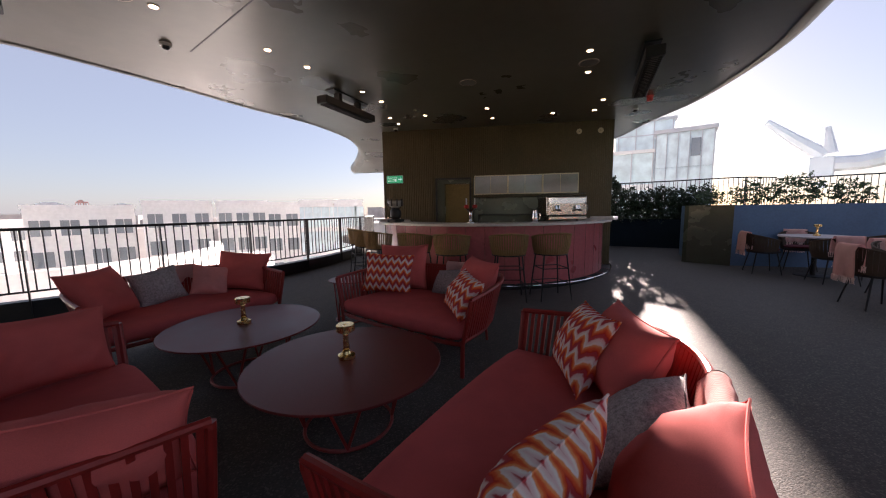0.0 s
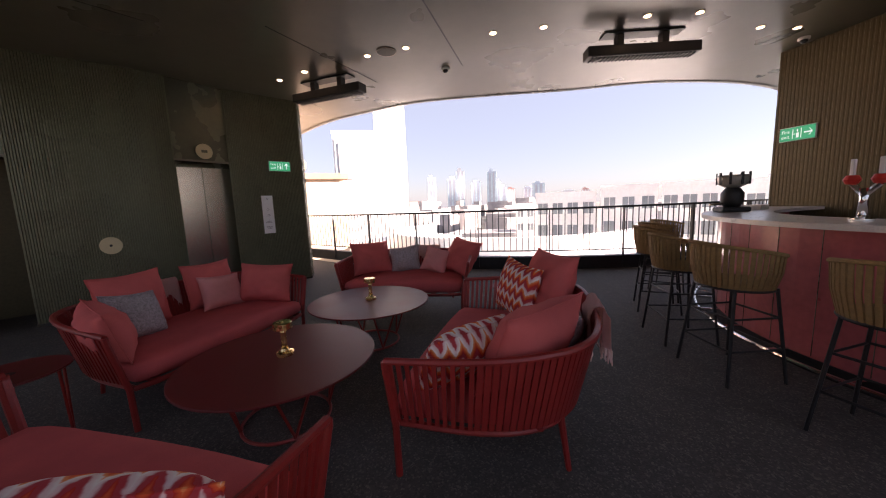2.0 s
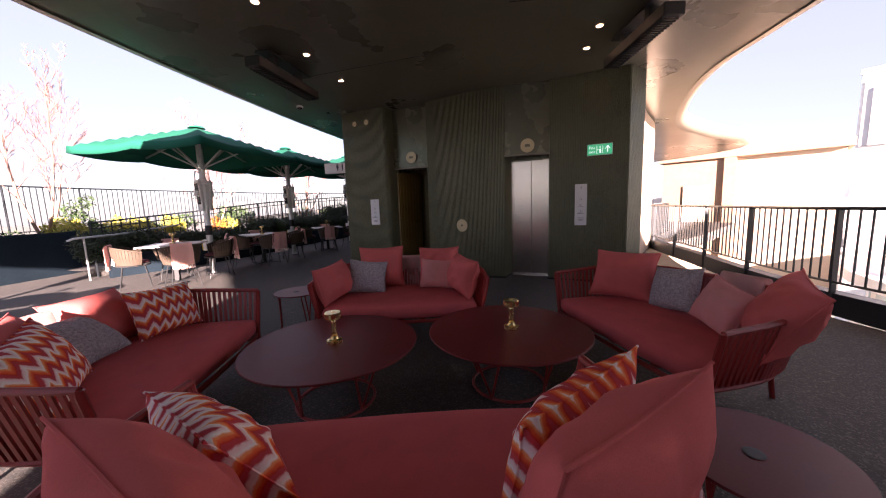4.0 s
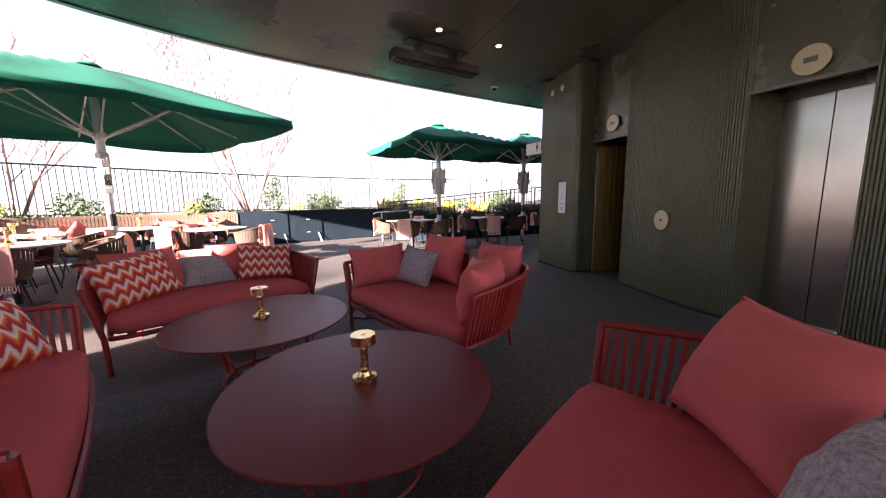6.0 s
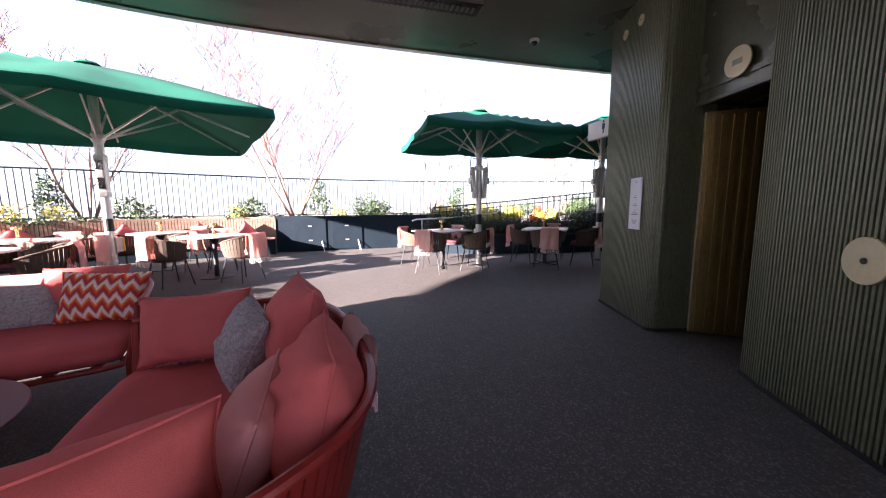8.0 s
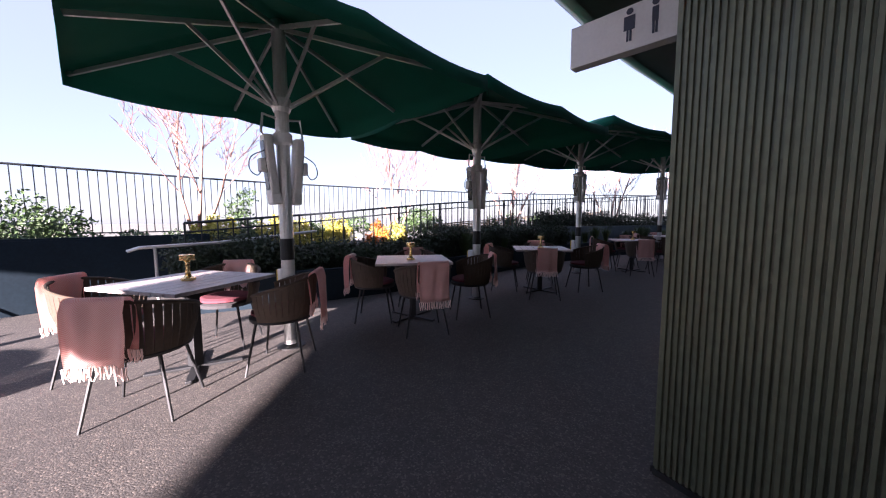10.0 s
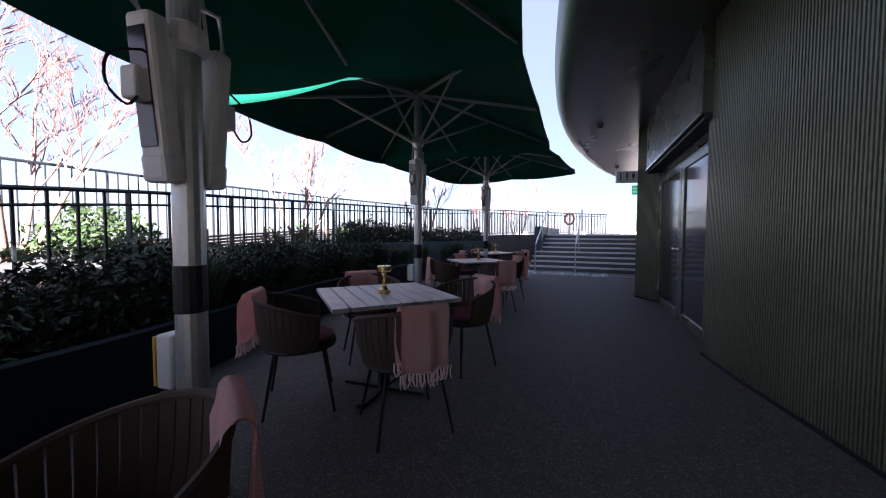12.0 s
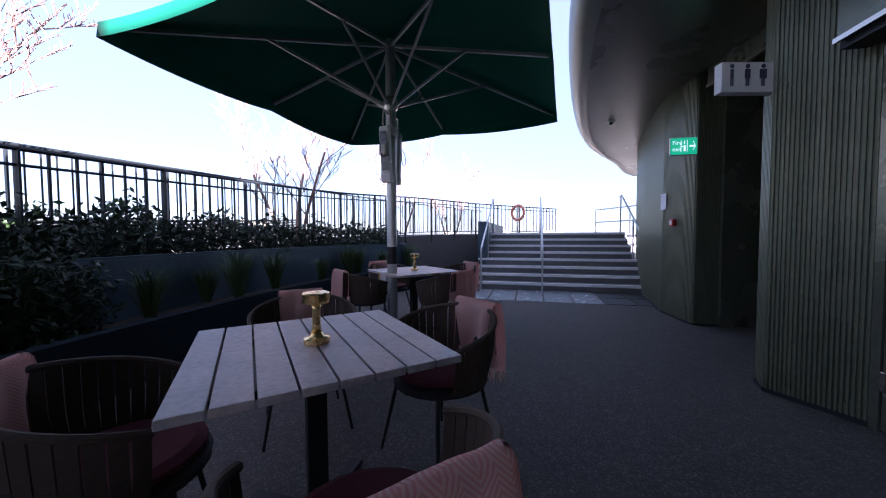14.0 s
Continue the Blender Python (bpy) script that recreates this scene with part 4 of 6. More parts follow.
def throw(name, w, front, back, m, material, label, seed=0, fringe=True):
    """A woollen throw draped over a rail at its origin: front hangs to -y, back to +y, with knotted fringes."""
    rnd = random.Random(seed)
    bm = bmesh.new()
    n, r = 16, 0.035
    prof = [(-r - 0.012, -front * (1 - k / 8)) for k in range(8)] + [(-r * math.cos(a), r * math.sin(a)) for a in [math.pi * k / 6 for k in range(7)]] + [(r + 0.012, -back * (k + 1) / 8) for k in range(8)]
    rows = []
    for y, z in prof:
        row = []
        for i in range(n + 1):
            u = 2 * i / n - 1
            f = noise.noise(Vector((u * 2.2 + seed, z * 1.2, y * 9))) * 0.03 * (1 if z < 0 else 0.3)
            row.append(bm.verts.new((u * w / 2 * (1 - 0.06 * max(0, -z)) + 0.02 * noise.noise(Vector((z * 3, seed, u))), y + f * (1 if y > 0 else 1) + 0.016 * math.sin(u * (5 + seed % 3) + seed + z * 2) * min(1, -min(0, z) * 4), z + (0.02 * u * noise.noise(Vector((seed, 3, 1))) if z < -0.1 else 0))))
        rows.append(row)
    for a, b in zip(rows, rows[1:]):
        for i in range(n):
            bm.faces.new((a[i], a[i + 1], b[i + 1], b[i]))
    bmesh.ops.solidify(bm, geom=bm.faces[:], thickness=0.008)
    ends = [rows[0], rows[-1]]
    tips = [(v.co.copy()) for row in ends for v in row]
    root = part(name, bm, material, smooth=True)
    root.matrix_basis = m
    tagged(root, label, "throw", "woollen throws")
    if fringe:
        for row in (tips[:n + 1], tips[n + 1:]):
            bm = bmesh.new()
            for p in row:
                for dx in (-0.012, 0.008):
                    tube(bm, [p + Vector((dx, 0, 0.004)), p + Vector((dx + rnd.uniform(-0.008, 0.008), rnd.uniform(-0.006, 0.006), -0.04)), p + Vector((dx + rnd.uniform(-0.015, 0.015), rnd.uniform(-0.01, 0.01), -0.075))], [0.005, 0.0045, 0.003], 5)
            part("fringe", bm, M_FRINGE, root, "pale knotted fringe")
    return root


for _i, (_s, _u, _w, _f, _b) in enumerate(((S2, 0.06, 0.30, 0.20, 0.21), (S3, 0.02, 0.36, 0.22, 0.34), (S4, 0.06, 0.30, 0.30, 0.20), (S1, 0.16, 0.32, 0.30, 0.22))):
    throw("throw", _w, _f, _b, _s @ pose(_u, 0.965, 0.705), M_THROWP, "pale pink herringbone throw hung over a sofa back", 3 + _i)

# ---- dining terrace ----
def dining_chair(m, rope=None):
    t = thing("dining_chair", "brown woven rope tub armchair with slim dark metal legs", "chair", m, "dining chairs")
    rope = rope or M_ROPE
    part("seat", lathe(bmesh.new(), [(0.20, 0.40), (0.245, 0.41), (0.25, 0.44), (0.22, 0.455)], 22), M_DARKROPE, t)
    part("seat_pad", lathe(bmesh.new(), [(0.21, 0.456), (0.235, 0.465), (0.235, 0.485), (0.20, 0.50)], 22), M_PAD, t, "dull plum seat pad")
    tub_shell(t, rope, 0.31, 0.29, 0.655, 0.78, 0.43, radians(118), 26, wide=0.040)
    for x, y in ((-0.20, -0.18), (0.20, -0.18), (0.19, 0.18), (-0.19, 0.18)):
        part("leg", tube(bmesh.new(), [(x * 0.85, y * 0.85, 0.41), (x * 1.22, y * 1.22, 0)], [0.012, 0.009], 7), M_BLACK, t)
    return t


def dining_table(x, y, rot, half=0.45, z=0.75):
    t = thing("dining_table", "square slatted weathered teak dining table on a dark pedestal", "dining table", pose(x, y, 0, 0, 0, rot), "dining tables")
    n = 8
    w = 2 * half / n
    for i in range(n):
        part("plank", bbox(-half + i * w + 0.004, -half, z - 0.028, -half + (i + 1) * w - 0.004, half, z, 0.003), M_PLANK, t)
    bm = bmesh.new()
    for y2 in (-0.3, 0.3):
        box(bm, -half + 0.06, y2 - 0.025, z - 0.055, half - 0.06, y2 + 0.025, z - 0.029)
    part("batten", bm, M_BLACK, t)
    part("pedestal", bbox(-0.04, -0.04, 0.02, 0.04, 0.04, z - 0.055, 0.005), M_BLACK, t)
    for a in (0, 90):
        part("foot", bbox(-0.34, -0.03, 0.0, 0.34, 0.03, 0.022 + a * 0.00001, 0.004, pose(0, 0, 0, 0, 0, a + 45)), M_BLACK, t)
    return t


# place, turn, and the four chairs round it: bearing and distance
TABLES = [(0.65, -3.44, -12.6, ((105, 0.64), (190, 0.71), (281, 0.57), (14, 0.62))), (-0.975, -5.01, 102.0, ((110, 0.57), (-168, 0.75), (-85, 0.72), (10, 0.47))), (-2.98, -6.72, -5.0, ((83, 0.55), (186, 0.80), (258, 0.79), (-11, 0.60))), (-5.75, -9.15, -13.0, ((77, 0.73), (175, 0.66), (252, 0.80), (-10, 0.61))), (-7.88, -11.19, -8.0, ((84, 0.62), (172, 0.66), (262, 0.68), (-8, 0.66)))]
_chair = None
_k = 0
for _ti, (_x, _y, _rot, _chairs) in enumerate(TABLES):
    dining_table(_x, _y, _rot, 0.445 if _ti == 1 else 0.45)
    table_lamp(_x, _y + (0.13 if _ti == 1 else 0.02), 0.75, "dining table lamps")
    for _ci, (_a, _d) in enumerate(_chairs):
        _j = random.uniform(-6, 6)
        _px, _py = _x + _d * math.cos(radians(_a)), _y + _d * math.sin(radians(_a))
        _m = chair_dir(_px, _py, _x - _px, _y - _py) @ pose(0, 0, 0, 0, 0, _j)
        if _chair is None:
            _chair = dining_chair(_m)
        else:
            copy_thing(_chair, _m)
        _k += 1
        throw("throw", 0.29 + 0.02 * (_k % 3), 0.26 + 0.03 * (_k % 2), 0.32 + 0.03 * (_k % 3), _m @ pose(0, 0, 0, 0, 0, (-8 if _ti == 0 else 5, -4, 4, -6)[_ci] + 3 * (_k % 3 - 1)) @ pose(0, 0.298, 0.782), M_THROW, "pink herringbone woollen throw over a dining chair back", _k)

# round tables by the timber bench and by the blue planter
def round_table(x, y, r=0.52):
    t = thing("dining_table", "round pale-topped dining table on a dark pedestal", "dining table", pose(x, y, 0), "round dining tables")
    part("tabletop", lathe(bmesh.new(), [(r - 0.01, 0.722), (r, 0.728), (r, 0.745), (r - 0.006, 0.75)], 48), M_PLANK, t)
    part("pedestal", lathe(bmesh.new(), [(0.04, 0.02), (0.035, 0.6), (0.10, 0.722)], 14), M_BLACK, t)
    part("base_disc", lathe(bmesh.new(), [(0.26, 0), (0.26, 0.012), (0.04, 0.02)], 28), M_BLACK, t)
    return t


ROUND = [(5.72, 8.12, (70, 160, 250, 340)), (5.36, 5.75, (170, 262, 80)), (3.35, 2.3, (60, 150, 240, 330)), (4.9, 1.7, (150, 230, 320)), (5.2, -0.1, (120, 200, 300)), (3.4, -0.35, (100, 190, 330)), (6.6, 3.2, (110, 210, 290))]
for _x, _y, _as in ROUND:
    round_table(_x, _y)
    table_lamp(_x, _y, 0.75, "dining table lamps")
    for _a in _as:
        _px, _py = _x + 0.72 * math.cos(radians(_a)), _y + 0.72 * math.sin(radians(_a))
        _m = chair_dir(_px, _py, _x - _px, _y - _py) @ pose(0, 0, 0, 0, 0, random.uniform(-12, 12))
        copy_thing(_chair, _m)
        _k += 1
        throw("throw", 0.36, 0.24, 0.36 + 0.03 * (_k % 2), _m @ pose(0.02 * (_k % 3 - 1), 0.295, 0.785), M_THROW, "pink herringbone woollen throw over a dining chair back", _k)


# ---- umbrellas ----
def umbrella(x, y, half, rot, eave, peak, label):
    """Square centre-pole umbrella: pole, hub, eight ribs with struts, sagging canopy, heaters clamped to the pole."""
    hub = eave - 0.30
    t = thing("patio_umbrella", label, "umbrella", pose(x, y, 0, 0, 0, rot), "green patio umbrellas")
    part("base_plate", lathe(bmesh.new(), [(0.13, 0), (0.13, 0.012), (0.06, 0.02)], 24), M_BLACK, t)
    part("pole", lathe(bmesh.new(), [(0.06, 0.03), (0.06, peak - 0.05)], 16), M_POLE, t)
    part("pole_sleeve", lathe(bmesh.new(), [(0.061, 0.86), (0.063, 0.865), (0.063, 1.06), (0.061, 1.065)], 16), M_BLACK, t)
    part("hub", lathe(bmesh.new(), [(0.07, hub - 0.06), (0.085, hub - 0.02), (0.085, hub + 0.06), (0.06, hub + 0.1)], 16), M_POLE, t)
    part("crown", lathe(bmesh.new(), [(0.16, peak - 0.005), (0.12, peak + 0.03), (0.03, peak + 0.05)], 18), M_GREEN, t)
    # canopy
    n = 20
    bm = bmesh.new()
    def h(u, v):
        r = max(abs(u), abs(v))
        c = min(abs(u), abs(v)) / max(r, 1e-6)
        return peak - (peak - eave) * r ** 1.15 - 0.10 * r * (1 - r) * 2 * (1 - abs(2 * c - 1)) - 0.05 * r * r * (1 - c) * c * 4 + 0.006 * noise.noise(Vector((u * 2 + x, v * 2 + y, 0)))
    grid = [[bm.verts.new((half * u, half * v, h(u, v))) for u in [2 * i / n - 1 for i in range(n + 1)]] for v in [2 * j / n - 1 for j in range(n + 1)]]
    for j in range(n):
        for i in range(n):
            bm.faces.new((grid[j][i], grid[j][i + 1], grid[j + 1][i + 1], grid[j + 1][i]))
    rim = [grid[0][i] for i in range(n)] + [grid[j][n] for j in range(n)] + [grid[n][n - i] for i in range(n)] + [grid[n - j][0] for j in range(n)]
    low = [bm.verts.new((v.co.x * 1.006, v.co.y * 1.006, v.co.z - 0.13)) for i, v in enumerate(rim)]
    for i in range(len(rim)):
        k = (i + 1) % len(rim)
        bm.faces.new((rim[i], low[i], low[k], rim[k]))
    bmesh.ops.recalc_face_normals(bm, faces=bm.faces[:])
    bmesh.ops.solidify(bm, geom=bm.faces[:], thickness=0.004)
    part("canopy", bm, M_GREEN, t, "dark green canvas canopy", smooth=True)
    for i in range(8):
        a = math.pi / 4 * i
        u, v = math.cos(a), math.sin(a)
        k = 1 / max(abs(u), abs(v))
        e = Vector((half * u * k * 0.98, half * v * k * 0.98, h(u * k * 0.98, v * k * 0.98) - 0.05))
        q = Vector((0.06 * u, 0.06 * v, peak - 0.12))
        rib = part("rib", flatbar(bmesh.new(), q, e, 0.022, 0.035), M_POLE, t)
        mid = q.lerp(e, 0.5)
        part("strut", flatbar(bmesh.new(), Vector((0.08 * u, 0.08 * v, hub + 0.0)), mid, 0.02, 0.03), M_POLE, rib)
    part("clamp", lathe(bmesh.new(), [(0.062, hub - 0.36), (0.085, hub - 0.34), (0.085, hub - 0.26), (0.062, hub - 0.24)], 18), M_WHITEPL, t)
    for s in (-1, 1):
        mm = pose(s * 0.122, 0.0, hub - 0.58, 0, s * 5, 0)
        hd = part("heater", bbox(-0.042, -0.06, -0.30, 0.042, 0.06, 0.30, 0.02, mm), M_WHITEPL, t, "white pole-mounted patio heater")
        part("heater_glass", bbox(s * 0.045 - 0.003, -0.042, -0.20, s * 0.045 + 0.003, 0.042, 0.24, 0.002, mm), M_DARKGLASS, hd)
        part("end_cap", bbox(-0.046, -0.065, -0.335, 0.046, 0.065, -0.22, 0.02, mm), M_WHITEPL, hd)
        part("heater_bracket", tube(bmesh.new(), [(s * 0.05, 0, hub - 0.12), (s * 0.17, 0, hub - 0.10), (s * 0.19, 0, hub - 0.26), (s * 0.12, 0, hub - 0.34)], 0.012, 6), M_POLE, hd)
        part("junction_box", bbox(s * 0.19 - 0.03, -0.04, hub - 0.62, s * 0.19 + 0.03, 0.04, hub - 0.50, 0.01), M_WHITEPL, hd)
        part("cable", tube(bmesh.new(), smooth_line([(s * 0.2, 0.03, hub - 0.60), (s * 0.25, 0.04, hub - 0.66), (s * 0.31, 0.04, hub - 0.61), (s * 0.29, 0.03, hub - 0.50), (s * 0.16, 0.02, hub - 0.42)], 0.02), 0.005, 6), M_BLACK, hd)
    part("tie_strap", tube(bmesh.new(), [(half, half, h(1, 1) - 0.12), (half * 0.98, half * 0.98, h(1, 1) - 0.2), (half * 0.95, half * 0.97, h(1, 1) - 0.2)], 0.006, 5), M_GREEN, t)
    sw = part("socket_box", bbox(-0.05, -0.145, 0.52, 0.05, -0.061, 0.76, 0.01), M_WHITEPL, t)
    part("socket_flap", bbox(-0.052, -0.16, 0.53, 0.052, -0.146, 0.75, 0.003), M_YEL, sw)
    return t


for _x, _y, _r, _hf, _ev in ((0.09, -3.96, 50, 1.37, 2.60), (-1.84, -6.08, 45, 1.38, 2.62), (-4.31, -8.73, 37, 1.72, 2.86), (-7.50, -11.12, 27, 1.82, 3.03)):
    umbrella(_x, _y, _hf, _r, _ev, _ev + 0.5, "dark green square patio umbrella over a dining table")
umbrella(4.3, 0.8, 2.15, -18.5, 2.62, 3.42, "large bright green square patio umbrella over round tables")

# ---- wall fittings ----
def disc(name, face, x, z, r, label, material=None, slot=True):
    t = thing(name, label, "wall disc", face @ pose(x, -0.016, z, 90, 0, 0))
    part("plate", lathe(bmesh.new(), [(r, 0), (r, 0.008), (r - 0.003, 0.011)], 36), material or M_PALEBRASS, t)
    if slot:
        part("display", bbox(-r * 0.36, -r * 0.18, 0.0112, r * 0.36, r * 0.18, 0.013), M_BRONZE_S, t)
    else:
        part("button", lathe(bmesh.new(), [(r * 0.14, 0.011), (r * 0.12, 0.017)], 16), M_BLACK, t)
    return t


F_MENU = face_m(P0, P1)
F_SERV = face_m((-3.34, -1.70), (-3.88, -1.00))
F_MID = face_m((-3.74, -0.94), (-4.05, -0.23))
F_LIFT = face_m((-4.46, 0.42), (-5.02, 0.99))
F_EXIT = face_m((-5.0, 0.97), (-5.62, 1.95))
F_BAR = face_m((BW0, BWY), (BW1, BWY))
disc("floor_indicator", F_SERV, 0.44, 2.31, 0.115, "round pale brass plate with display above the service door")
disc("floor_indicator", F_LIFT, 0.42, 2.27, 0.115, "round pale brass plate with display above the lift")
disc("call_button_plate", F_MID, 0.775, 0.945, 0.115, "round pale brass plate with black button on the fluted wall", None, False)
for _x in (0.34, 0.64):
    disc("wall_sensor", F_MENU, _x, 3.04, 0.05, "small round pale cover high on the fluted wall", None, False)
for _x in (1.70 - BW0, 2.16 - BW0):
    disc("wall_sensor", F_BAR, _x, 3.05, 0.06, "small round pale cover high on the bar wall", None, False)


def exit_sign(name, m, w, h, flip=False, label="green illuminated exit sign with running figure and arrow"):
    t = thing(name, label, "sign", m)
    part("housing", bbox(-w / 2, -0.03, -h / 2, w / 2, 0.0, h / 2, 0.004), M_WHITEPL, t)
    part("panel", bbox(-w / 2 + 0.006, -0.034, -h / 2 + 0.006, w / 2 - 0.006, -0.031, h / 2 - 0.006), M_SIGNG, t)
    bm = bmesh.new()
    for a, b, c, d in ((-0.01, -0.3, 0.06, 0.05), (0.0, 0.12, 0.03, 0.3), (-0.1, -0.05, -0.03, 0.0)):
        box(bm, a * w, -0.0365, b * h, c * w, -0.0345, d * h)
    box(bm, 0.11 * w, -0.0365, -0.34 * h, 0.13 * w, -0.0345, 0.34 * h)
    box(bm, -0.12 * w, -0.0365, -0.34 * h, -0.10 * w, -0.0345, 0.34 * h)
    part("figure", bm, M_SIGNW, t)
    bm = bmesh.new()
    if flip:
        box(bm, 0.29 * w, -0.0365, -0.3 * h, 0.33 * w, -0.0345, 0.25 * h)
        for s in (-1, 1):
            flatbar(bm, (0.31 * w + s * 0.09 * w, -0.0355, 0.02 * h), (0.31 * w, -0.0355, 0.3 * h), 0.04 * w, 0.002, (1, 0, 0))
    else:
        box(bm, 0.2 * w, -0.0365, -0.05 * h, 0.4 * w, -0.0345, 0.05 * h)
        for s in (-1, 1):
            flatbar(bm, (0.33 * w, -0.0355, s * 0.25 * h), (0.42 * w, -0.0355, 0), 0.06 * h, 0.002, (0, 0, 1))
    part("arrow", bm, M_SIGNW, t)
    for word, z in (("Fire", 0.08), ("exit", -0.28)):
        cu = bpy.data.curves.new("lettering", "FONT")
        cu.body, cu.size = word, 0.34 * h
        ob = new("lettering", cu)
        ob.data.materials.append(M_SIGNW)
        ob.parent = t
        ob.matrix_basis = pose(-0.43 * w, -0.0365, z * h, 90, 0, 0)
    return t


exit_sign("exit_sign", F_BAR @ pose(-2.67 - BW0, -0.01, 2.10), 0.42, 0.19)
exit_sign("exit_sign", F_EXIT @ pose(0.76, -0.02, 2.10), 0.36, 0.17, True)


def menu_board(m, w, h, lines):
    t = thing("menu_sheet", "white printed menu sheet fixed to the fluted wall", "menu", m)
    part("sheet", bbox(-w / 2, -0.022, -h / 2, w / 2, -0.016, h / 2), M_PAPER, t)
    cu = bpy.data.curves.new("lettering", "FONT")
    cu.body, cu.size, cu.align_x = "16", 0.034, "CENTER"
    ob = new("lettering", cu)
    ob.data.materials.append(M_INK)
    ob.parent = t
    ob.matrix_basis = pose(0, -0.0225, h * 0.40, 90, 0, 0)
    for z, k in lines:
        part("print_line", bbox(-w * k / 2, -0.0235, h * z - 0.0025, w * k / 2, -0.0222, h * z + 0.0025), M_INK, t)
    return t


LINES = ((0.16, 0.10), (0.12, 0.24), (0.0, 0.2), (-0.035, 0.42), (-0.14, 0.08), (-0.18, 0.4), (-0.21, 0.6), (-0.32, 0.5), (-0.355, 0.44), (-0.38, 0.3))
menu_board(F_MENU @ pose(0.74, -0.004, 1.235), 0.21, 0.52, LINES)
menu_board(F_EXIT @ pose(0.50, -0.004, 1.26), 0.18, 0.66, LINES)

# lift
lift = tagged(new("door_2"), "closed brushed steel two-leaf lift door", "door", kind="structure")
lift.matrix_basis = face_m((-4.78, 0.20), (-5.29, 0.87))
LW = 0.84
for _i in range(2):
    part("door_leaf", bbox(_i * LW / 2 + 0.003, 0.0, 0.01, (_i + 1) * LW / 2 - 0.003, 0.03, 2.06, 0.002), M_STEEL, lift)
_bm = bbox(-0.12, -0.03, 0, 0.0, 0.2, 2.16)
box(_bm, LW, -0.03, 0, LW + 0.12, 0.2, 2.16)
box(_bm, 0.0, -0.03, 2.061, LW, 0.2, 2.16)
part("door_frame", _bm, M_BRONZE_S, lift)
part("threshold", bbox(0, -0.12, 0.001, LW, 0.0, 0.008), M_STEEL, lift)

# service door: an open brass-slatted leaf in a dark recess
serv = tagged(new("door_3"), "open brass-coloured service door in a dark recess", "door", kind="structure")
serv.matrix_basis = F_SERV
part("inner_wall", bbox(-0.05, 0.80, 0, W1 + 0.05, 0.86, 2.2), M_BARWALL, serv)
part("side_wall", bbox(-0.06, 0.10, 0, -0.002, 0.80, 2.2), M_BRONZE_S, serv)
part("side_wall", bbox(W1 + 0.002, 0.10, 0, W1 + 0.06, 0.80, 2.2), M_BARWALL, serv)
part("lobby_ceiling", bbox(-0.06, 0.0, 2.201, W1 + 0.06, 0.86, 2.24), M_BRONZE_S, serv)
_lm = pose(0.07, 0.08, 0, 0, 0, 66)
part("door_leaf", bbox(0, 0, 0.01, 0.62, 0.04, 2.04, 0.003, _lm), M_DOORBR, serv)
part("edge_strip", bbox(-0.006, -0.002, 0.01, -0.001, 0.042, 2.04, 0.0, _lm), M_PALEBRASS, serv)
for _i in range(7):
    part("door_slat", bbox(0.03 + _i * 0.082, -0.016, 0.05, 0.065 + _i * 0.082, -0.002, 2.0, 0.002, _lm), M_DOORBR, serv)
part("door_handle", tube(bmesh.new(), [_lm @ Vector(p) for p in ((0.52, -0.002, 1.0), (0.52, -0.07, 1.0), (0.38, -0.07, 1.0))], 0.010), M_BRASS, serv)

# double doors on the passage
DW = (Vector((-8.52, -7.44)) - Vector((-6.08, -5.66))).length
doors = tagged(new("door_4"), "closed dark double doors with large glazed panels", "door", kind="structure")
doors.matrix_basis = face_m((-8.52, -7.44), (-6.08, -5.66))
for _i in range(2):
    _x = 0.06 + _i * (DW - 0.12) / 2
    _w = (DW - 0.12) / 2
    _lf = part("door_leaf", bbox(_x + 0.004, 0.0, 0.012, _x + 0.13, 0.05, 2.24, 0.003), M_BRONZE_S, doors)
    _bm = bbox(_x + _w - 0.13, 0.0, 0.012, _x + _w - 0.004, 0.05, 2.24, 0.003)
    box(_bm, _x + 0.131, 0.0, 0.012, _x + _w - 0.131, 0.05, 0.14)
    box(_bm, _x + 0.131, 0.0, 2.12, _x + _w - 0.131, 0.05, 2.24)
    part("rail", _bm, M_BRONZE_S, _lf)
    part("pane", bbox(_x + 0.131, 0.018, 0.141, _x + _w - 0.131, 0.03, 2.119), M_DARKGLASS, _lf)
    part("handle", tube(bmesh.new(), [(_x + (_w - 0.06 if _i == 0 else 0.06), 0.0, 1.02), (_x + (_w - 0.06 if _i == 0 else 0.06), -0.05, 1.02), (_x + (_w - 0.20 if _i == 0 else 0.20), -0.05, 1.02)], 0.010), M_STEEL, _lf)
    for _z in (0.25, 1.2, 2.0):
        part("hinge", bbox(_x + (0.0 if _i == 0 else _w - 0.03), -0.012, _z, _x + (0.03 if _i == 0 else _w), 0.0, _z + 0.12, 0.003), M_STEEL, _lf)
_bm = bbox(0, -0.01, 0, 0.06, 0.12, 2.34)
box(_bm, DW - 0.06, -0.01, 0, DW, 0.12, 2.34)
box(_bm, 0.06, -0.01, 2.25, DW - 0.06, 0.12, 2.34)
part("door_frame", _bm, M_BRONZE_S, doors)
part("head_panel", bbox(-0.06, -0.20, 2.40, DW + 0.06, 0.2, CEIL), M_BRONZE_S, doors)
part("head_soffit", bbox(-0.06, -0.18, 2.341, DW + 0.06, 0.2, 2.395), M_BLACK, doors)
part("head_trim", bbox(-0.06, -0.225, 2.38, DW + 0.06, -0.201, 2.41), M_STEEL, doors)
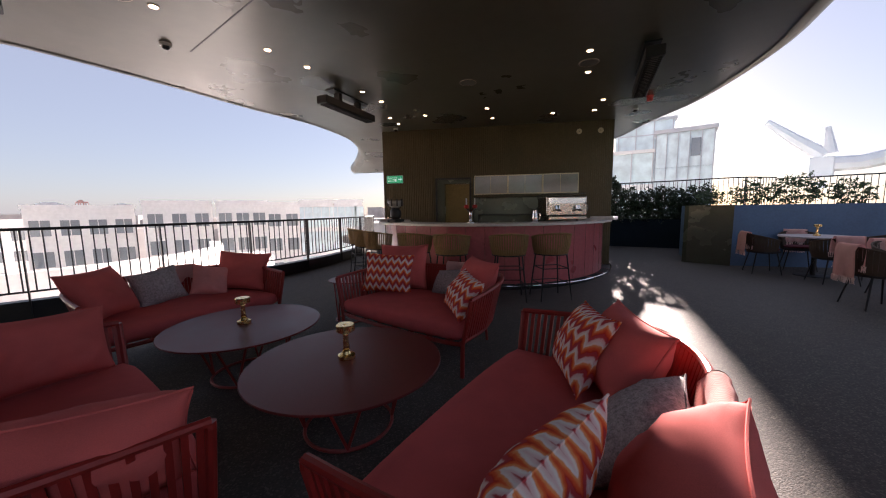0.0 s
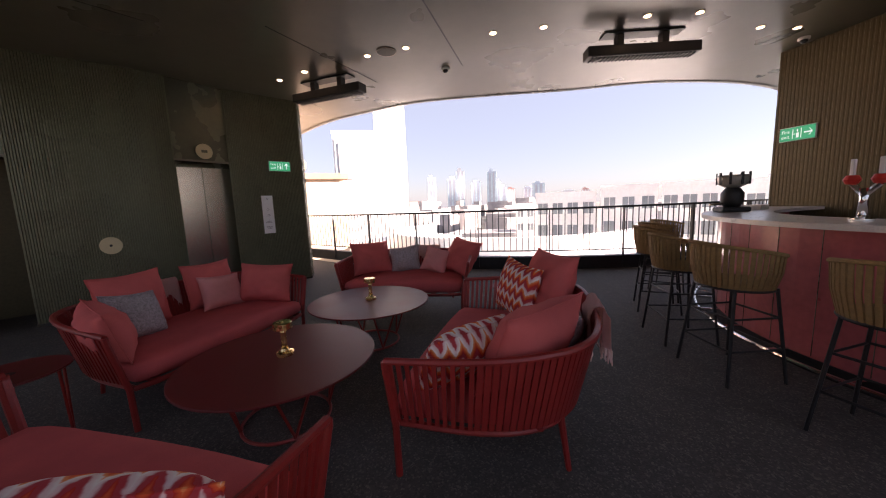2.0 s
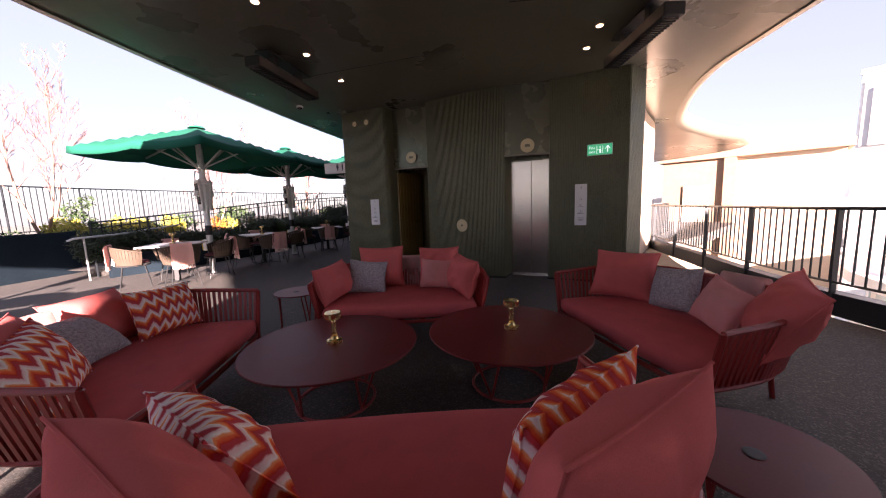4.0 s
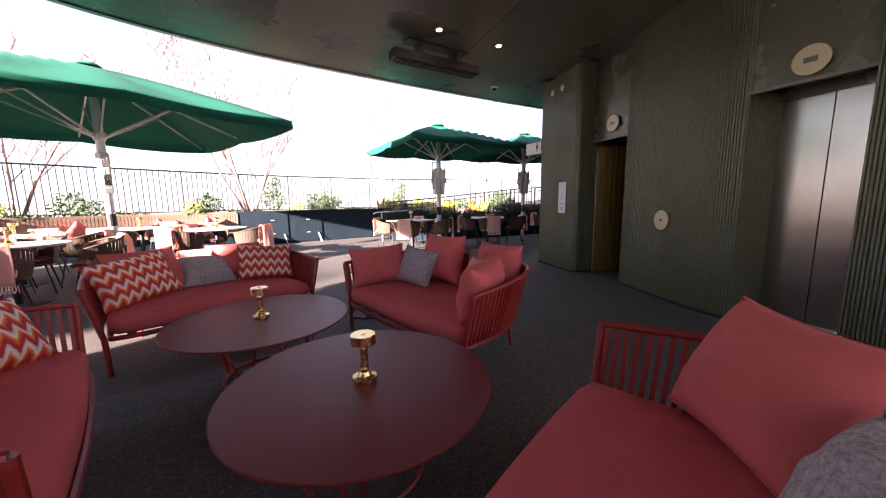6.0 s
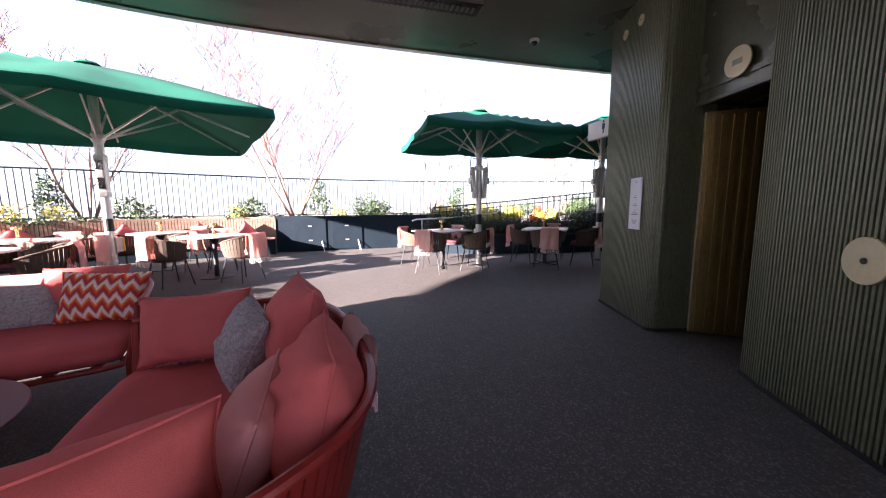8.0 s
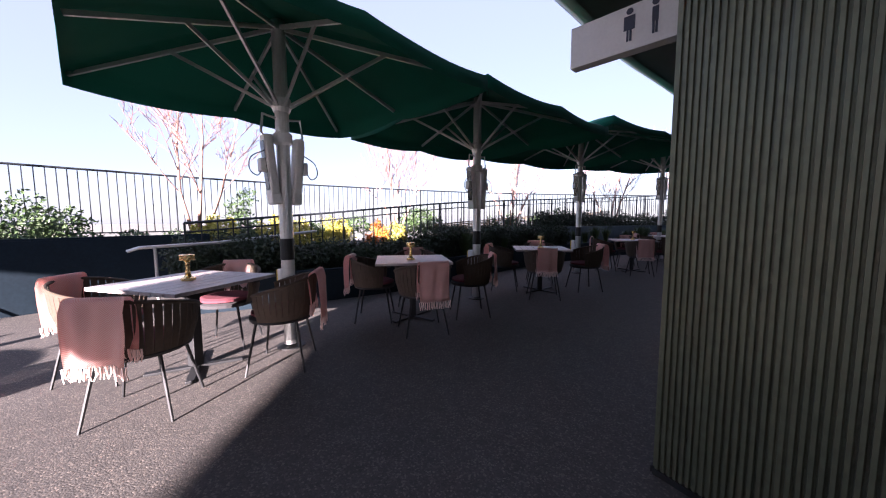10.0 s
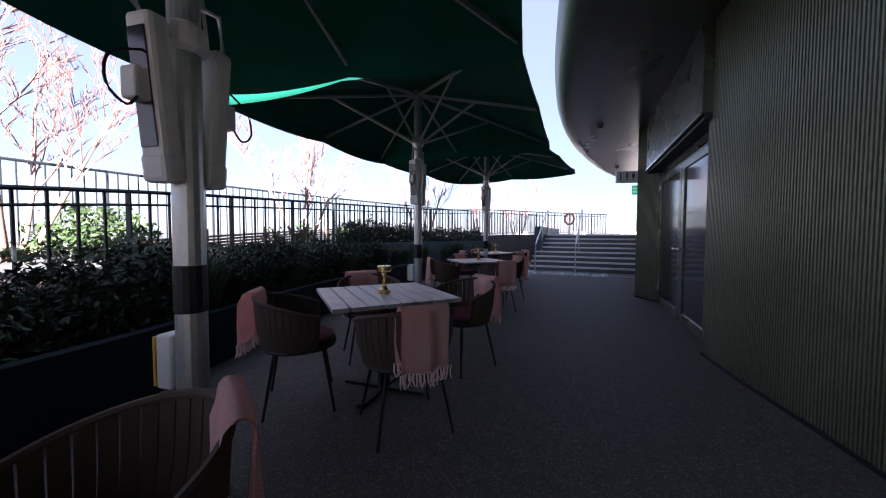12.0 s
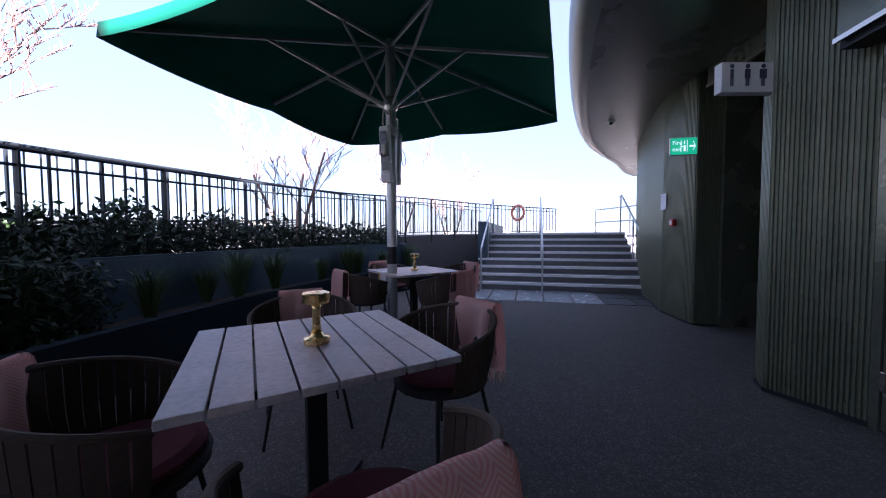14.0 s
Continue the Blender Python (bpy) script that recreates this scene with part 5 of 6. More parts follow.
for _x in (0.75, 1.25):
    disc("wall_sensor", face_m((-8.52, -7.44), (-6.08, -5.66), 0, 0.19), _x, 2.98, 0.055, "small round pale cover high above the double doors", None, False)

# hanging lavatory signs and a second exit sign
def pictogram_sign(m, label, figures):
    t = thing("hanging_sign", label, "sign", m)
    part("box_body", bbox(0, -0.035, 0, 0.52, 0.035, 0.22, 0.004), M_WHITEPL, t)
    for s in (-1, 1):
        bm = bmesh.new()
        for i in range(figures):
            x = 0.10 + i * 0.115
            lathe(bm, [(0.016, -0.0012), (0.016, 0.0012)], 14, Matrix.Translation((x, s * 0.0365, 0.19)) @ pose(0, 0, 0, 90, 0, 0))
            w = (0.014, 0.026, 0.020, 0.012)[i % 4]
            box(bm, x - w, s * 0.0365 - 0.0012, 0.10, x + w, s * 0.0365 + 0.0012, 0.168)
            box(bm, x - 0.012, s * 0.0365 - 0.0012, 0.045, x - 0.002, s * 0.0365 + 0.0012, 0.10)
            box(bm, x + 0.002, s * 0.0365 - 0.0012, 0.045, x + 0.012, s * 0.0365 + 0.0012, 0.10)
        part("pictogram", bm, M_INK, t)
    part("wall_bracket", bbox(-0.03, -0.02, 0.06, 0.0, 0.02, 0.18), M_STEEL, t)
    return t


pictogram_sign(pose(-8.83, -7.86, 2.25, 0, 0, -43.5), "white hanging sign with four dark lavatory pictograms", 4)
pictogram_sign(pose(-2.62, -2.52, 2.10, 0, 0, -42), "white hanging sign with dark pictograms beside the wall corner", 2)
exit_sign("exit_sign", pose(-10.44, -8.84, 2.33, 0, 0, 128), 0.32, 0.22)
_c = thing("fire_call_point", "red fire alarm call point on the passage wall", "alarm", face_m((-11.2, -9.22), (-10.65, -8.78)) @ pose(0.36, -0.02, 1.37))
part("box_body", bbox(-0.05, -0.05, -0.05, 0.05, 0, 0.05, 0.006), M_REDP, _c)
part("pane", bbox(-0.03, -0.054, -0.03, 0.03, -0.051, 0.03), M_WHITEPL, _c)
_c = thing("notice_sheet", "small white notice on the passage wall", "notice", face_m((-11.2, -9.22), (-10.65, -8.78)) @ pose(0.04, -0.018, 1.70))
part("sheet", bbox(-0.08, -0.006, -0.12, 0.08, 0, 0.12), M_PAPER, _c)

# ---- ceiling fittings ----
DL = [(-2.85, 4.76), (-2.66, 5.30), (-2.31, 6.35), (-2.18, 6.89), (-2.38, 7.97), (-2.34, 8.47), (-1.60, 7.93), (-0.32, 7.71), (-0.23, 8.45), (1.00, 8.33), (1.04, 5.56), (1.19, 6.26), (1.78, 7.63), (1.80, 8.29), (-3.32, 3.78), (-3.59, 3.30), (-4.19, 2.40), (-4.55, 1.97), (-0.82, 1.13), (-1.43, 0.19), (-2.04, -0.50)]
_dl = None
for _x, _y in DL:
    if _dl is None:
        _dl = thing("downlight", "small round recessed warm ceiling downlight", "downlight", pose(_x, _y, CEIL), "ceiling downlights")
        part("trim_ring", lathe(bmesh.new(), [(0.048, -0.001), (0.048, -0.006), (0.040, -0.008)], 24), M_TRIM, _dl)
        part("lens", lathe(bmesh.new(), [(0.034, -0.0081), (0.034, -0.0100), (0.022, -0.0105)], 20), M_LAMPGLOW, _dl)
    else:
        copy_thing(_dl, pose(_x, _y, CEIL))
for _x, _y in ((1.12, 5.93), (-0.56, 6.31), (-3.45, 3.54), (-3.98, -4.89)):
    _s = thing("ceiling_speaker", "round grey recessed ceiling loudspeaker grille", "speaker", pose(_x, _y, CEIL), "ceiling speakers")
    part("grille", lathe(bmesh.new(), [(0.125, -0.001), (0.125, -0.008), (0.115, -0.012), (0.05, -0.013)], 36), M_SPK, _s)
    part("rim", tube(bmesh.new(), [(0.125 * math.cos(a), 0.125 * math.sin(a), -0.006) for a in [2 * math.pi * i / 36 for i in range(36)]], 0.005, 6, True), M_TRIM, _s)
for _x, _y in ((-1.68, -2.13), (-2.55, 8.9), (2.6, 8.4), (-3.9, 4.4), (-11.7, -10.2), (-7.86, -8.18)):
    _s = thing("dome_camera", "small white dome security camera under the soffit", "camera", pose(_x, _y, CEIL))
    part("base", lathe(bmesh.new(), [(0.06, 0.0), (0.06, -0.025), (0.05, -0.03)], 24), M_WHITEPL, _s)
    part("dome", lathe(bmesh.new(), [(0.042, -0.03), (0.038, -0.05), (0.022, -0.066), (0.006, -0.07)], 20), M_DARKGLASS, _s, smooth=True)
for _x, _y in ((2.55, 7.6), (-4.43, -5.32)):
    _s = thing("fire_sounder", "red fire alarm sounder under the soffit", "alarm", pose(_x, _y, CEIL), "fire sounders")
    part("base", lathe(bmesh.new(), [(0.055, 0), (0.055, -0.03)], 20), M_REDP, _s)
    part("cap", lathe(bmesh.new(), [(0.05, -0.03), (0.05, -0.08), (0.04, -0.09)], 20), M_REDP, _s)
_s = thing("flood_light", "white spotlight under the passage soffit", "light fitting", pose(-8.15, -8.55, CEIL, 0, 0, 30))
part("body", bbox(-0.09, -0.06, -0.14, 0.09, 0.06, -0.05, 0.01, pose(0, 0, 0, 15, 0, 0)), M_WHITEPL, _s)
part("stem", tube(bmesh.new(), [(0, 0, 0), (0, 0, -0.06)], 0.012), M_WHITEPL, _s)


def ceiling_heater(p, q):
    a, b = Vector((*p, 0)), Vector((*q, 0))
    L = (b - a).length
    d = (b - a) / L
    t = thing("ceiling_heater", "long black infrared heater hung below the soffit", "heater", Matrix.Translation((a.x, a.y, CEIL)) @ pose(0, 0, 0, 0, 0, math.degrees(math.atan2(d.y, d.x))), "ceiling heaters")
    part("housing", bbox(0, -0.10, -0.27, L, 0.10, -0.15, 0.012), M_BLACK, t)
    for i in range(26):
        x = 0.06 + (L - 0.12) * i / 25
        part("fin", bbox(x - 0.004, -0.075, -0.288, x + 0.004, 0.075, -0.271), M_BLACK, t)
    part("emitter", bbox(0.05, -0.04, -0.276, L - 0.05, 0.04, -0.2711), M_SPK, t)
    for x in (0.3 * L, 0.7 * L):
        part("hanger", bbox(x - 0.04, -0.05, -0.149, x + 0.04, 0.05, -0.005), M_BLACK, t)
    part("mount_plate", bbox(0.15 * L, -0.09, -0.02, 0.85 * L, 0.09, -0.001), M_BLACK, t)
    return t


for _p, _q in (((-4.82, 2.14), (-4.15, 3.20)), ((-2.82, 5.94), (-2.52, 7.23)), ((-0.80, 0.25), (-1.66, -0.76)), ((1.66, 5.2), (2.06, 6.75))):
    ceiling_heater(_p, _q)

# ---- railings ----
def railing(name, line, label, low, high, mids=(), step=0.112, post=1.35, bar=0.007, material=None):
    """Upright bars between two flat rails; low and high are heights above the line's own."""
    material = material or M_RAIL
    root = tagged(new(name), label, "railing", kind="structure")
    bm = bmesh.new()
    tube(bm, [p + Vector((0, 0, high)) for p in line], 0.021, 6)
    part("top_rail", bm, material, root)
    for z in (low, *mids):
        part("lower_rail", tube(bmesh.new(), [p + Vector((0, 0, z)) for p in line], 0.014, 6), material, root)
    me_bar, me_post = None, None
    for p, d in resample(line, step):
        m = pose(p.x, p.y, p.z, 0, 0, math.degrees(math.atan2(d.y, d.x)))
        if me_bar is None:
            o = part("bar", bbox(-bar, -bar, low, bar, bar, high), material, root)
            o.matrix_basis = m
            me_bar = o.data
        else:
            link("bar", me_bar, root, m)
    for p, d in resample(line, post):
        m = pose(p.x, p.y, p.z, 0, 0, math.degrees(math.atan2(d.y, d.x)))
        if me_post is None:
            o = part("post", bbox(-0.008, -0.028, low - 0.32, 0.008, 0.028, high + 0.005), material, root)
            o.matrix_basis = m
            me_post = o.data
        else:
            link("post", me_post, root, m)
    return root


W_LINE = smooth_line([(-13.5, -1.2), (-10.6, -0.25), (-9.4, 0.6), (-8.25, 1.75), (-7.0, 2.9), (-6.05, 3.9), (-5.4, 4.9), (-4.98, 5.8), (-4.62, 6.7), (-4.35, 7.7), (-4.2, 9.0), (-4.3, 11.0), (-5.0, 13.5), (-6.4, 16.0)], 0.25)
railing("railing_west", W_LINE, "dark metal bar railing along the terrace edge", 0.36, 1.15)
tagged(part("kerb_west", strip_wall(bmesh.new(), W_LINE, 0.16, 0.0, 0.24, 1), M_RAIL), "low dark upstand below the terrace railing", "kerb", kind="structure")
E_LINE = smooth_line([(8.5, 13.2, 0.95), (11.6, 10.5, 0.95), (11.2, 6.5, 0.95), (9.7, 3.0, 0.95), (8.5, 0.5, 0.95), (6.7, -4.2, 0.95), (4.8, -7.0, 0.95), (2.7, -9.2, 0.95), (-1.5, -12.0, 0.95), (-5.8, -14.2, 1.0), (-11.0, -16.6, 1.1), (-18.0, -18.6, 1.2)], 0.35)
railing("railing_east", E_LINE, "tall dark bar railing behind the planting", 0.06, 1.2, (), 0.125, 1.5)
NE_LINE = smooth_line([(2.3, 15.0, 0.95), (4.0, 14.4, 0.95), (5.8, 13.6, 0.95), (7.2, 12.8, 0.95), (8.5, 13.2, 0.95)], 0.3)
railing("railing_north", NE_LINE, "dark bar railing behind the hedge planter", 0.06, 1.25, (), 0.12, 1.4)
RAMP = [(2.3, -5.35, 0.1), (0.98, -6.73, 0.25), (-0.23, -7.74, 0.4), (-1.72, -9.32, 0.58), (-5.06, -12.42, 0.83), (-8.41, -14.54, 1.02), (-11.49, -15.47, 1.2), (-14.79, -15.85, 1.25), (-19.02, -15.19, 1.25)]
R_LINE = smooth_line(RAMP, 0.3)
railing("railing_ramp", R_LINE, "dark ramp railing with a doubled top rail", 0.10, 1.10, (0.97,), 0.20, 1.2, 0.009)
# ramp and the ground beyond it
_bm = bmesh.new()
_up = [(p, p + Vector((0.62, -0.78, 0)) * 1.35) for p in R_LINE]
_vs = [[_bm.verts.new((q.x, q.y, z)) for q, z in ((a, 0.0), (a, a.z), (b, a.z), (b, 0.0))] for a, b in _up]
for _a, _b in zip(_vs, _vs[1:]):
    for _k in range(3):
        _bm.faces.new((_a[_k], _b[_k], _b[_k + 1], _a[_k + 1]))
bmesh.ops.recalc_face_normals(_bm, faces=_bm.faces[:])
tagged(part("ramp", _bm, M_FLOOR), "gravel-surfaced ramp rising beside the terrace", "ramp", kind="structure")
_bed = [p + Vector((0.62, -0.78, 0)) * 1.40 for p in R_LINE if p.x > -8.5]
_bm = strip_wall(bmesh.new(), [Vector((p.x, p.y, 0)) for p in _bed], 1.9, 0.0, 0.64, 1)
tagged(part("planting_bed", _bm, M_SOIL), "raised soil bed of low shrubs beyond the ramp", "planting bed", kind="structure")
_h = thing("handrail", "brushed steel tube handrail at the foot of the ramp", "handrail")
part("rail_tube", tube(bmesh.new(), [(2.5, -4.7, 0.86), (2.4, -4.75, 0.9), (1.9, -5.4, 0.92), (0.9, -6.5, 1.05)], 0.02), M_POLE, _h)
for _x, _y, _z in ((2.3, -4.87, 0.9), (1.2, -6.15, 1.0)):
    part("post", tube(bmesh.new(), [(_x, _y, 0), (_x, _y, _z)], 0.018), M_POLE, _h)

# ---- planters ----
def planter(name, line, thick, z1, material, label, side=1, soil=0.9, slats=False):
    root = tagged(new(name), label, "planter", kind="structure")
    part("planter_front", strip_wall(bmesh.new(), line, 0.06, 0.0, z1, side), material, root)
    part("planter_rim", strip_wall(bmesh.new(), line, 0.10, z1 + 0.002, z1 + 0.03, side), material, root)
    bm = bmesh.new()
    n = len(line)
    L = []
    for i, p in enumerate(line):
        d = (line[min(i + 1, n - 1)] - line[max(i - 1, 0)]).normalized()
        s = Vector((-d.y, d.x, 0)) * side
        L.append([bm.verts.new((q.x, q.y, z1 - 0.05)) for q in (p + s * 0.06, p + s * thick)])
    for a, b in zip(L, L[1:]):
        bm.faces.new((a[0], b[0], b[1], a[1]))
    part("soil", bm, M_SOIL, root)
    if slats:
        me = None
        for p, d in resample(line, 0.062):
            s = Vector((-d.y, d.x, 0)) * -side
            m = pose(p.x + s.x * 0.014, p.y + s.y * 0.014, 0, 0, 0, math.degrees(math.atan2(d.y, d.x)))
            if me is None:
                o = part("slat", bbox(-0.024, -0.012, 0.02, 0.024, 0.012, z1 - 0.01), M_TIMBER, root)
                o.matrix_basis, me = m, o.data
            else:
                link("slat", me, root, m)
    return root


SLAT_LINE = smooth_line([(9.4, 6.5), (8.9, 4.8), (8.15, 2.6), (7.4, 0.5), (6.7, -1.2), (5.75, -2.75)], 0.3)
planter("planter_timber", SLAT_LINE, 1.6, 0.95, M_TIMBER, "timber-slatted planter wall behind the bench", 1, slats=True)
NAVY_LINE = smooth_line([(5.75, -2.75), (4.65, -4.15), (3.55, -5.7), (2.9, -6.6)], 0.3)
planter("planter_navy", NAVY_LINE, 1.9, 0.97, M_NAVY_SHADE, "dark navy metal planter with access panels", 1)
for _s0 in (0.9, 1.9):
    _p, _d = resample(NAVY_LINE, 0.01)[int(_s0 * 100)]
    _m = pose(_p.x, _p.y, 0, 0, 0, math.degrees(math.atan2(_d.y, _d.x)))
    _t = thing("access_panel", "navy hinged access panel on the planter front", "panel", _m)
    part("panel_leaf", bbox(-0.42, -0.022, 0.05, 0.42, -0.004, 0.90, 0.003), M_NAVY_SHADE, _t)
    for _z in (0.3, 0.7):
        part("hinge", bbox(-0.05, -0.035, _z, 0.05, -0.023, _z + 0.025), M_POLE, _t)
    part("prop", tube(bmesh.new(), [(0.3, -0.03, 0.28), (0.36, -0.16, 0.0)], 0.012), M_POLE, _t)
bench = thing("timber_bench", "long timber bench along the slatted planter", "bench")
part("bench_seat", strip_wall(bmesh.new(), [p for p in SLAT_LINE], 0.50, 0.40, 0.44, -1), M_TIMBER, bench)
part("bench_base", strip_wall(bmesh.new(), [p for p in SLAT_LINE], 0.42, 0.0, 0.398, -1), M_NAVY_SHADE, bench)
for _i, (_x, _y, _a) in enumerate(((7.76, 1.72, 110), (7.05, 0.20, 115), (6.52, -1.10, 122), (5.95, -1.95, 126), (8.3, 3.4, 108))):
    pillow("cushion", 0.46, 0.46, 0.16, pose(_x - 0.12, _y, 0.44, 0, 0, _a - 200) @ pose(0, 0, 0.0, -14, 0, 0) @ pose(0, 0, 0, 0, 45, 0), M_REDC, "dull red cushion standing on a corner against the bench back", 40 + _i)
FRONT_LINE = smooth_line([(2, -4.92), (0.54, -5.74), (-1.11, -7.09), (-3.1, -9.43), (-5.97, -11.98), (-8.28, -13.29), (-10.56, -13.83)], 0.3)
planter("planter_passage_low", FRONT_LINE, 1.0, 0.46, M_NAVY_SHADE, "low dark navy planter beside the dining tables", 1)
BACK_LINE = [p + Vector((0.62, -0.78, 0)) * 0.62 for p in FRONT_LINE if p.x < -4.5]
planter("planter_passage_high", BACK_LINE, 0.7, 0.98, M_NAVY_LIT, "tall dark navy planter along the ramp", 1)
HEDGE_LINE = smooth_line([(2.5, 13.5), (3.8, 13.3), (5.0, 12.9), (6.2, 12.3)], 0.3)
planter("planter_hedge", HEDGE_LINE, 1.2, 0.9, M_NAVY_SHADE, "dark planter holding a clipped hedge", 1)
_bm = slab(bmesh.new(), [(4.38, 9.75), (4.95, 9.25), (6.6, 9.1), (8.6, 8.7), (10.2, 7.6), (11.0, 9.6), (9.2, 11.6), (6.6, 12.2), (4.9, 11.2)], 0, 1.34)
blue = tagged(part("planter_blue", _bm, M_BLUE), "large slate-blue rendered planter beside round tables", "planter", kind="structure")
part("planter_end", slab(bmesh.new(), [(4.30, 9.80), (4.34, 9.70), (4.97, 9.17), (4.98, 9.25), (4.40, 9.78)], 0, 1.345), M_BRONZE_S, blue)

# ---- stairs ----
stairs = tagged(new("stairs"), "broad dark stone stairs with pale nosings", "stairs", kind="structure")
SA, SB = Vector((-10.85, -12.85, 0)), Vector((-12.85, -9.80, 0))
SU = Vector((-0.85, -0.53, 0)).normalized()
NR, RISE, GO = 8, 0.158, 0.30
for _i in range(NR):
    _o = SU * (GO * _i)
    _e = SU * (GO * (NR - _i) if _i < NR - 1 else 7.5)
    _a, _b = SA + _o, SB + _o
    part("step", slab(bmesh.new(), [(_a.x, _a.y), (_b.x, _b.y), (_b.x + _e.x, _b.y + _e.y), (_a.x + _e.x, _a.y + _e.y)], RISE * _i + (0.001 if _i else 0), RISE * (_i + 1)), M_STEP, stairs)
    _f = SU * 0.07
    part("nosing", slab(bmesh.new(), [(_a.x - SU.x * 0.006, _a.y - SU.y * 0.006), (_b.x - SU.x * 0.006, _b.y - SU.y * 0.006), (_b.x + _f.x, _b.y + _f.y), (_a.x + _f.x, _a.y + _f.y)], RISE * (_i + 1) - 0.05, RISE * (_i + 1) + 0.004), M_NOSE, stairs)
_w = tagged(part("stair_side_wall", strip_wall(bmesh.new(), [SA + SU * 0.9, SA + SU * 3.2, SA + SU * 6], 0.2, 0, 1.55, -1), M_NAVY_LIT), "planter wall beside the stairs in the lit navy tone", "wall", kind="structure")
for _k, _lat in enumerate((0.06, 0.42, 0.985)):
    _p0 = SA.lerp(SB, _lat) - SU * 0.05
    _h = thing("handrail", "brushed steel stair handrail on slim posts", "handrail", None, "stair handrails")
    _top = SU * (GO * NR)
    _pts = [_p0 + Vector((0, 0, 0.80)), _p0 + Vector((0, 0, 0.92)) + SU * 0.04, _p0 + _top * 0.97 + Vector((0, 0, 0.98 + RISE * NR)), _p0 + _top * 1.05 + Vector((0, 0, 0.96 + RISE * NR))]
    part("rail_tube", tube(bmesh.new(), _pts, 0.021), M_POLE, _h)
    part("post", tube(bmesh.new(), [_p0 + SU * 0.0, _p0 + Vector((0, 0, 0.86))], 0.02), M_POLE, _h)
    part("post", tube(bmesh.new(), [_p0 + _top * 0.5 + Vector((0, 0, RISE * 4)), _p0 + _top * 0.5 + Vector((0, 0, 0.95 + RISE * 4))], 0.02), M_POLE, _h)
    part("post", tube(bmesh.new(), [_p0 + _top + Vector((0, 0, RISE * 8)), _p0 + _top + Vector((0, 0, 0.96 + RISE * 8))], 0.02), M_POLE, _h)
grates = thing("drain_plates", "row of grey metal floor plates before the stairs", "floor plates")
for _i in range(7):
    for _j in range(2):
        _a = SA.lerp(SB, (_i + 0.03) / 7 * 0.98) - SU * (0.66 + 0.62 * _j)
        _b = SA.lerp(SB, (_i + 0.97) / 7 * 0.98) - SU * (0.66 + 0.62 * _j)
        part("plate", slab(bmesh.new(), [(_a.x, _a.y), (_b.x, _b.y), (_b.x + SU.x * 0.59, _b.y + SU.y * 0.59), (_a.x + SU.x * 0.59, _a.y + SU.y * 0.59)], 0.001, 0.008), M_PLATE if _i < 5 else M_BLACK, grates)
_r = thing("life_ring", "orange-red life ring on a post at the stair head", "life ring", pose(-15.2, -14.6, 1.27))
part("post", tube(bmesh.new(), [(0, 0, 0), (0, 0, 1.0)], 0.03), M_STEEL, _r)
part("ring", tube(bmesh.new(), [(0.0, 0.25 * math.cos(a), 0.72 + 0.25 * math.sin(a)) for a in [2 * math.pi * i / 28 for i in range(28)]], 0.05, 8, True), M_RING, _r)
_l = thing("rooftop_railing", "pale metal guard railing beyond the stair head", "railing", pose(-19, -11.5, 1.27, 0, 0, 60))
for _z in (0.5, 1.05):
    part("rail_tube", tube(bmesh.new(), [(-3, 0, _z), (3.5, 0, _z)], 0.025), M_POLE, _l)
for _x in (-3, -1, 1, 3.4):
    part("post", tube(bmesh.new(), [(_x, 0, 0), (_x, 0, 1.05)], 0.025), M_POLE, _l)

# ---- planting ----
def leaf_mass(name, spots, material, label, seed, size=0.05, category="shrub", kind="", per=260, parent=None):
    """Many small bent leaves gathered round given spots (x, y, z, rx, rz), with gaps and an uneven outline."""
    rnd = np.random.RandomState(seed)
    V, F = [], []
    for x, y, z, rx, rz in spots:
        n = int(per * rx * rz * 14)
        d = rnd.normal(size=(n, 3))
        d /= np.linalg.norm(d, axis=1)[:, None]
        r = rnd.uniform(0.25, 1.0, n) ** 0.45
        lump = 1 + 0.28 * np.sin(d[:, 0] * 5 + seed) * np.cos(d[:, 1] * 4 + x * 3) + 0.18 * np.sin(d[:, 2] * 9 + y)
        c = np.stack([x + d[:, 0] * r * rx * lump, y + d[:, 1] * r * rx * lump, z + d[:, 2] * r * rz * lump], 1)
        u = rnd.normal(size=(n, 3))
        u /= np.linalg.norm(u, axis=1)[:, None]
        w = np.cross(u, rnd.normal(size=(n, 3)))
        w /= np.linalg.norm(w, axis=1)[:, None] + 1e-9
        s = (size * rnd.uniform(0.6, 1.3, n))[:, None]
        nn = np.cross(u, w)
        base = len(V)
        a, b, e, f = c - u * s, c + w * s * 0.45 + nn * s * 0.12, c + u * s, c - w * s * 0.45 + nn * s * 0.12
        V.extend(np.stack([a, b, e, f], 1).reshape(-1, 3).tolist())
        F.extend([(base + 4 * i, base + 4 * i + 1, base + 4 * i + 2, base + 4 * i + 3) for i in range(n)])
    me = bpy.data.meshes.new(name)
    me.from_pydata(V, [], F)
    me.materials.append(material)
    ob = new(name, me)
    if parent is not None:
        ob.parent = parent
    else:
        tagged(ob, label, category, "", kind)
    return ob


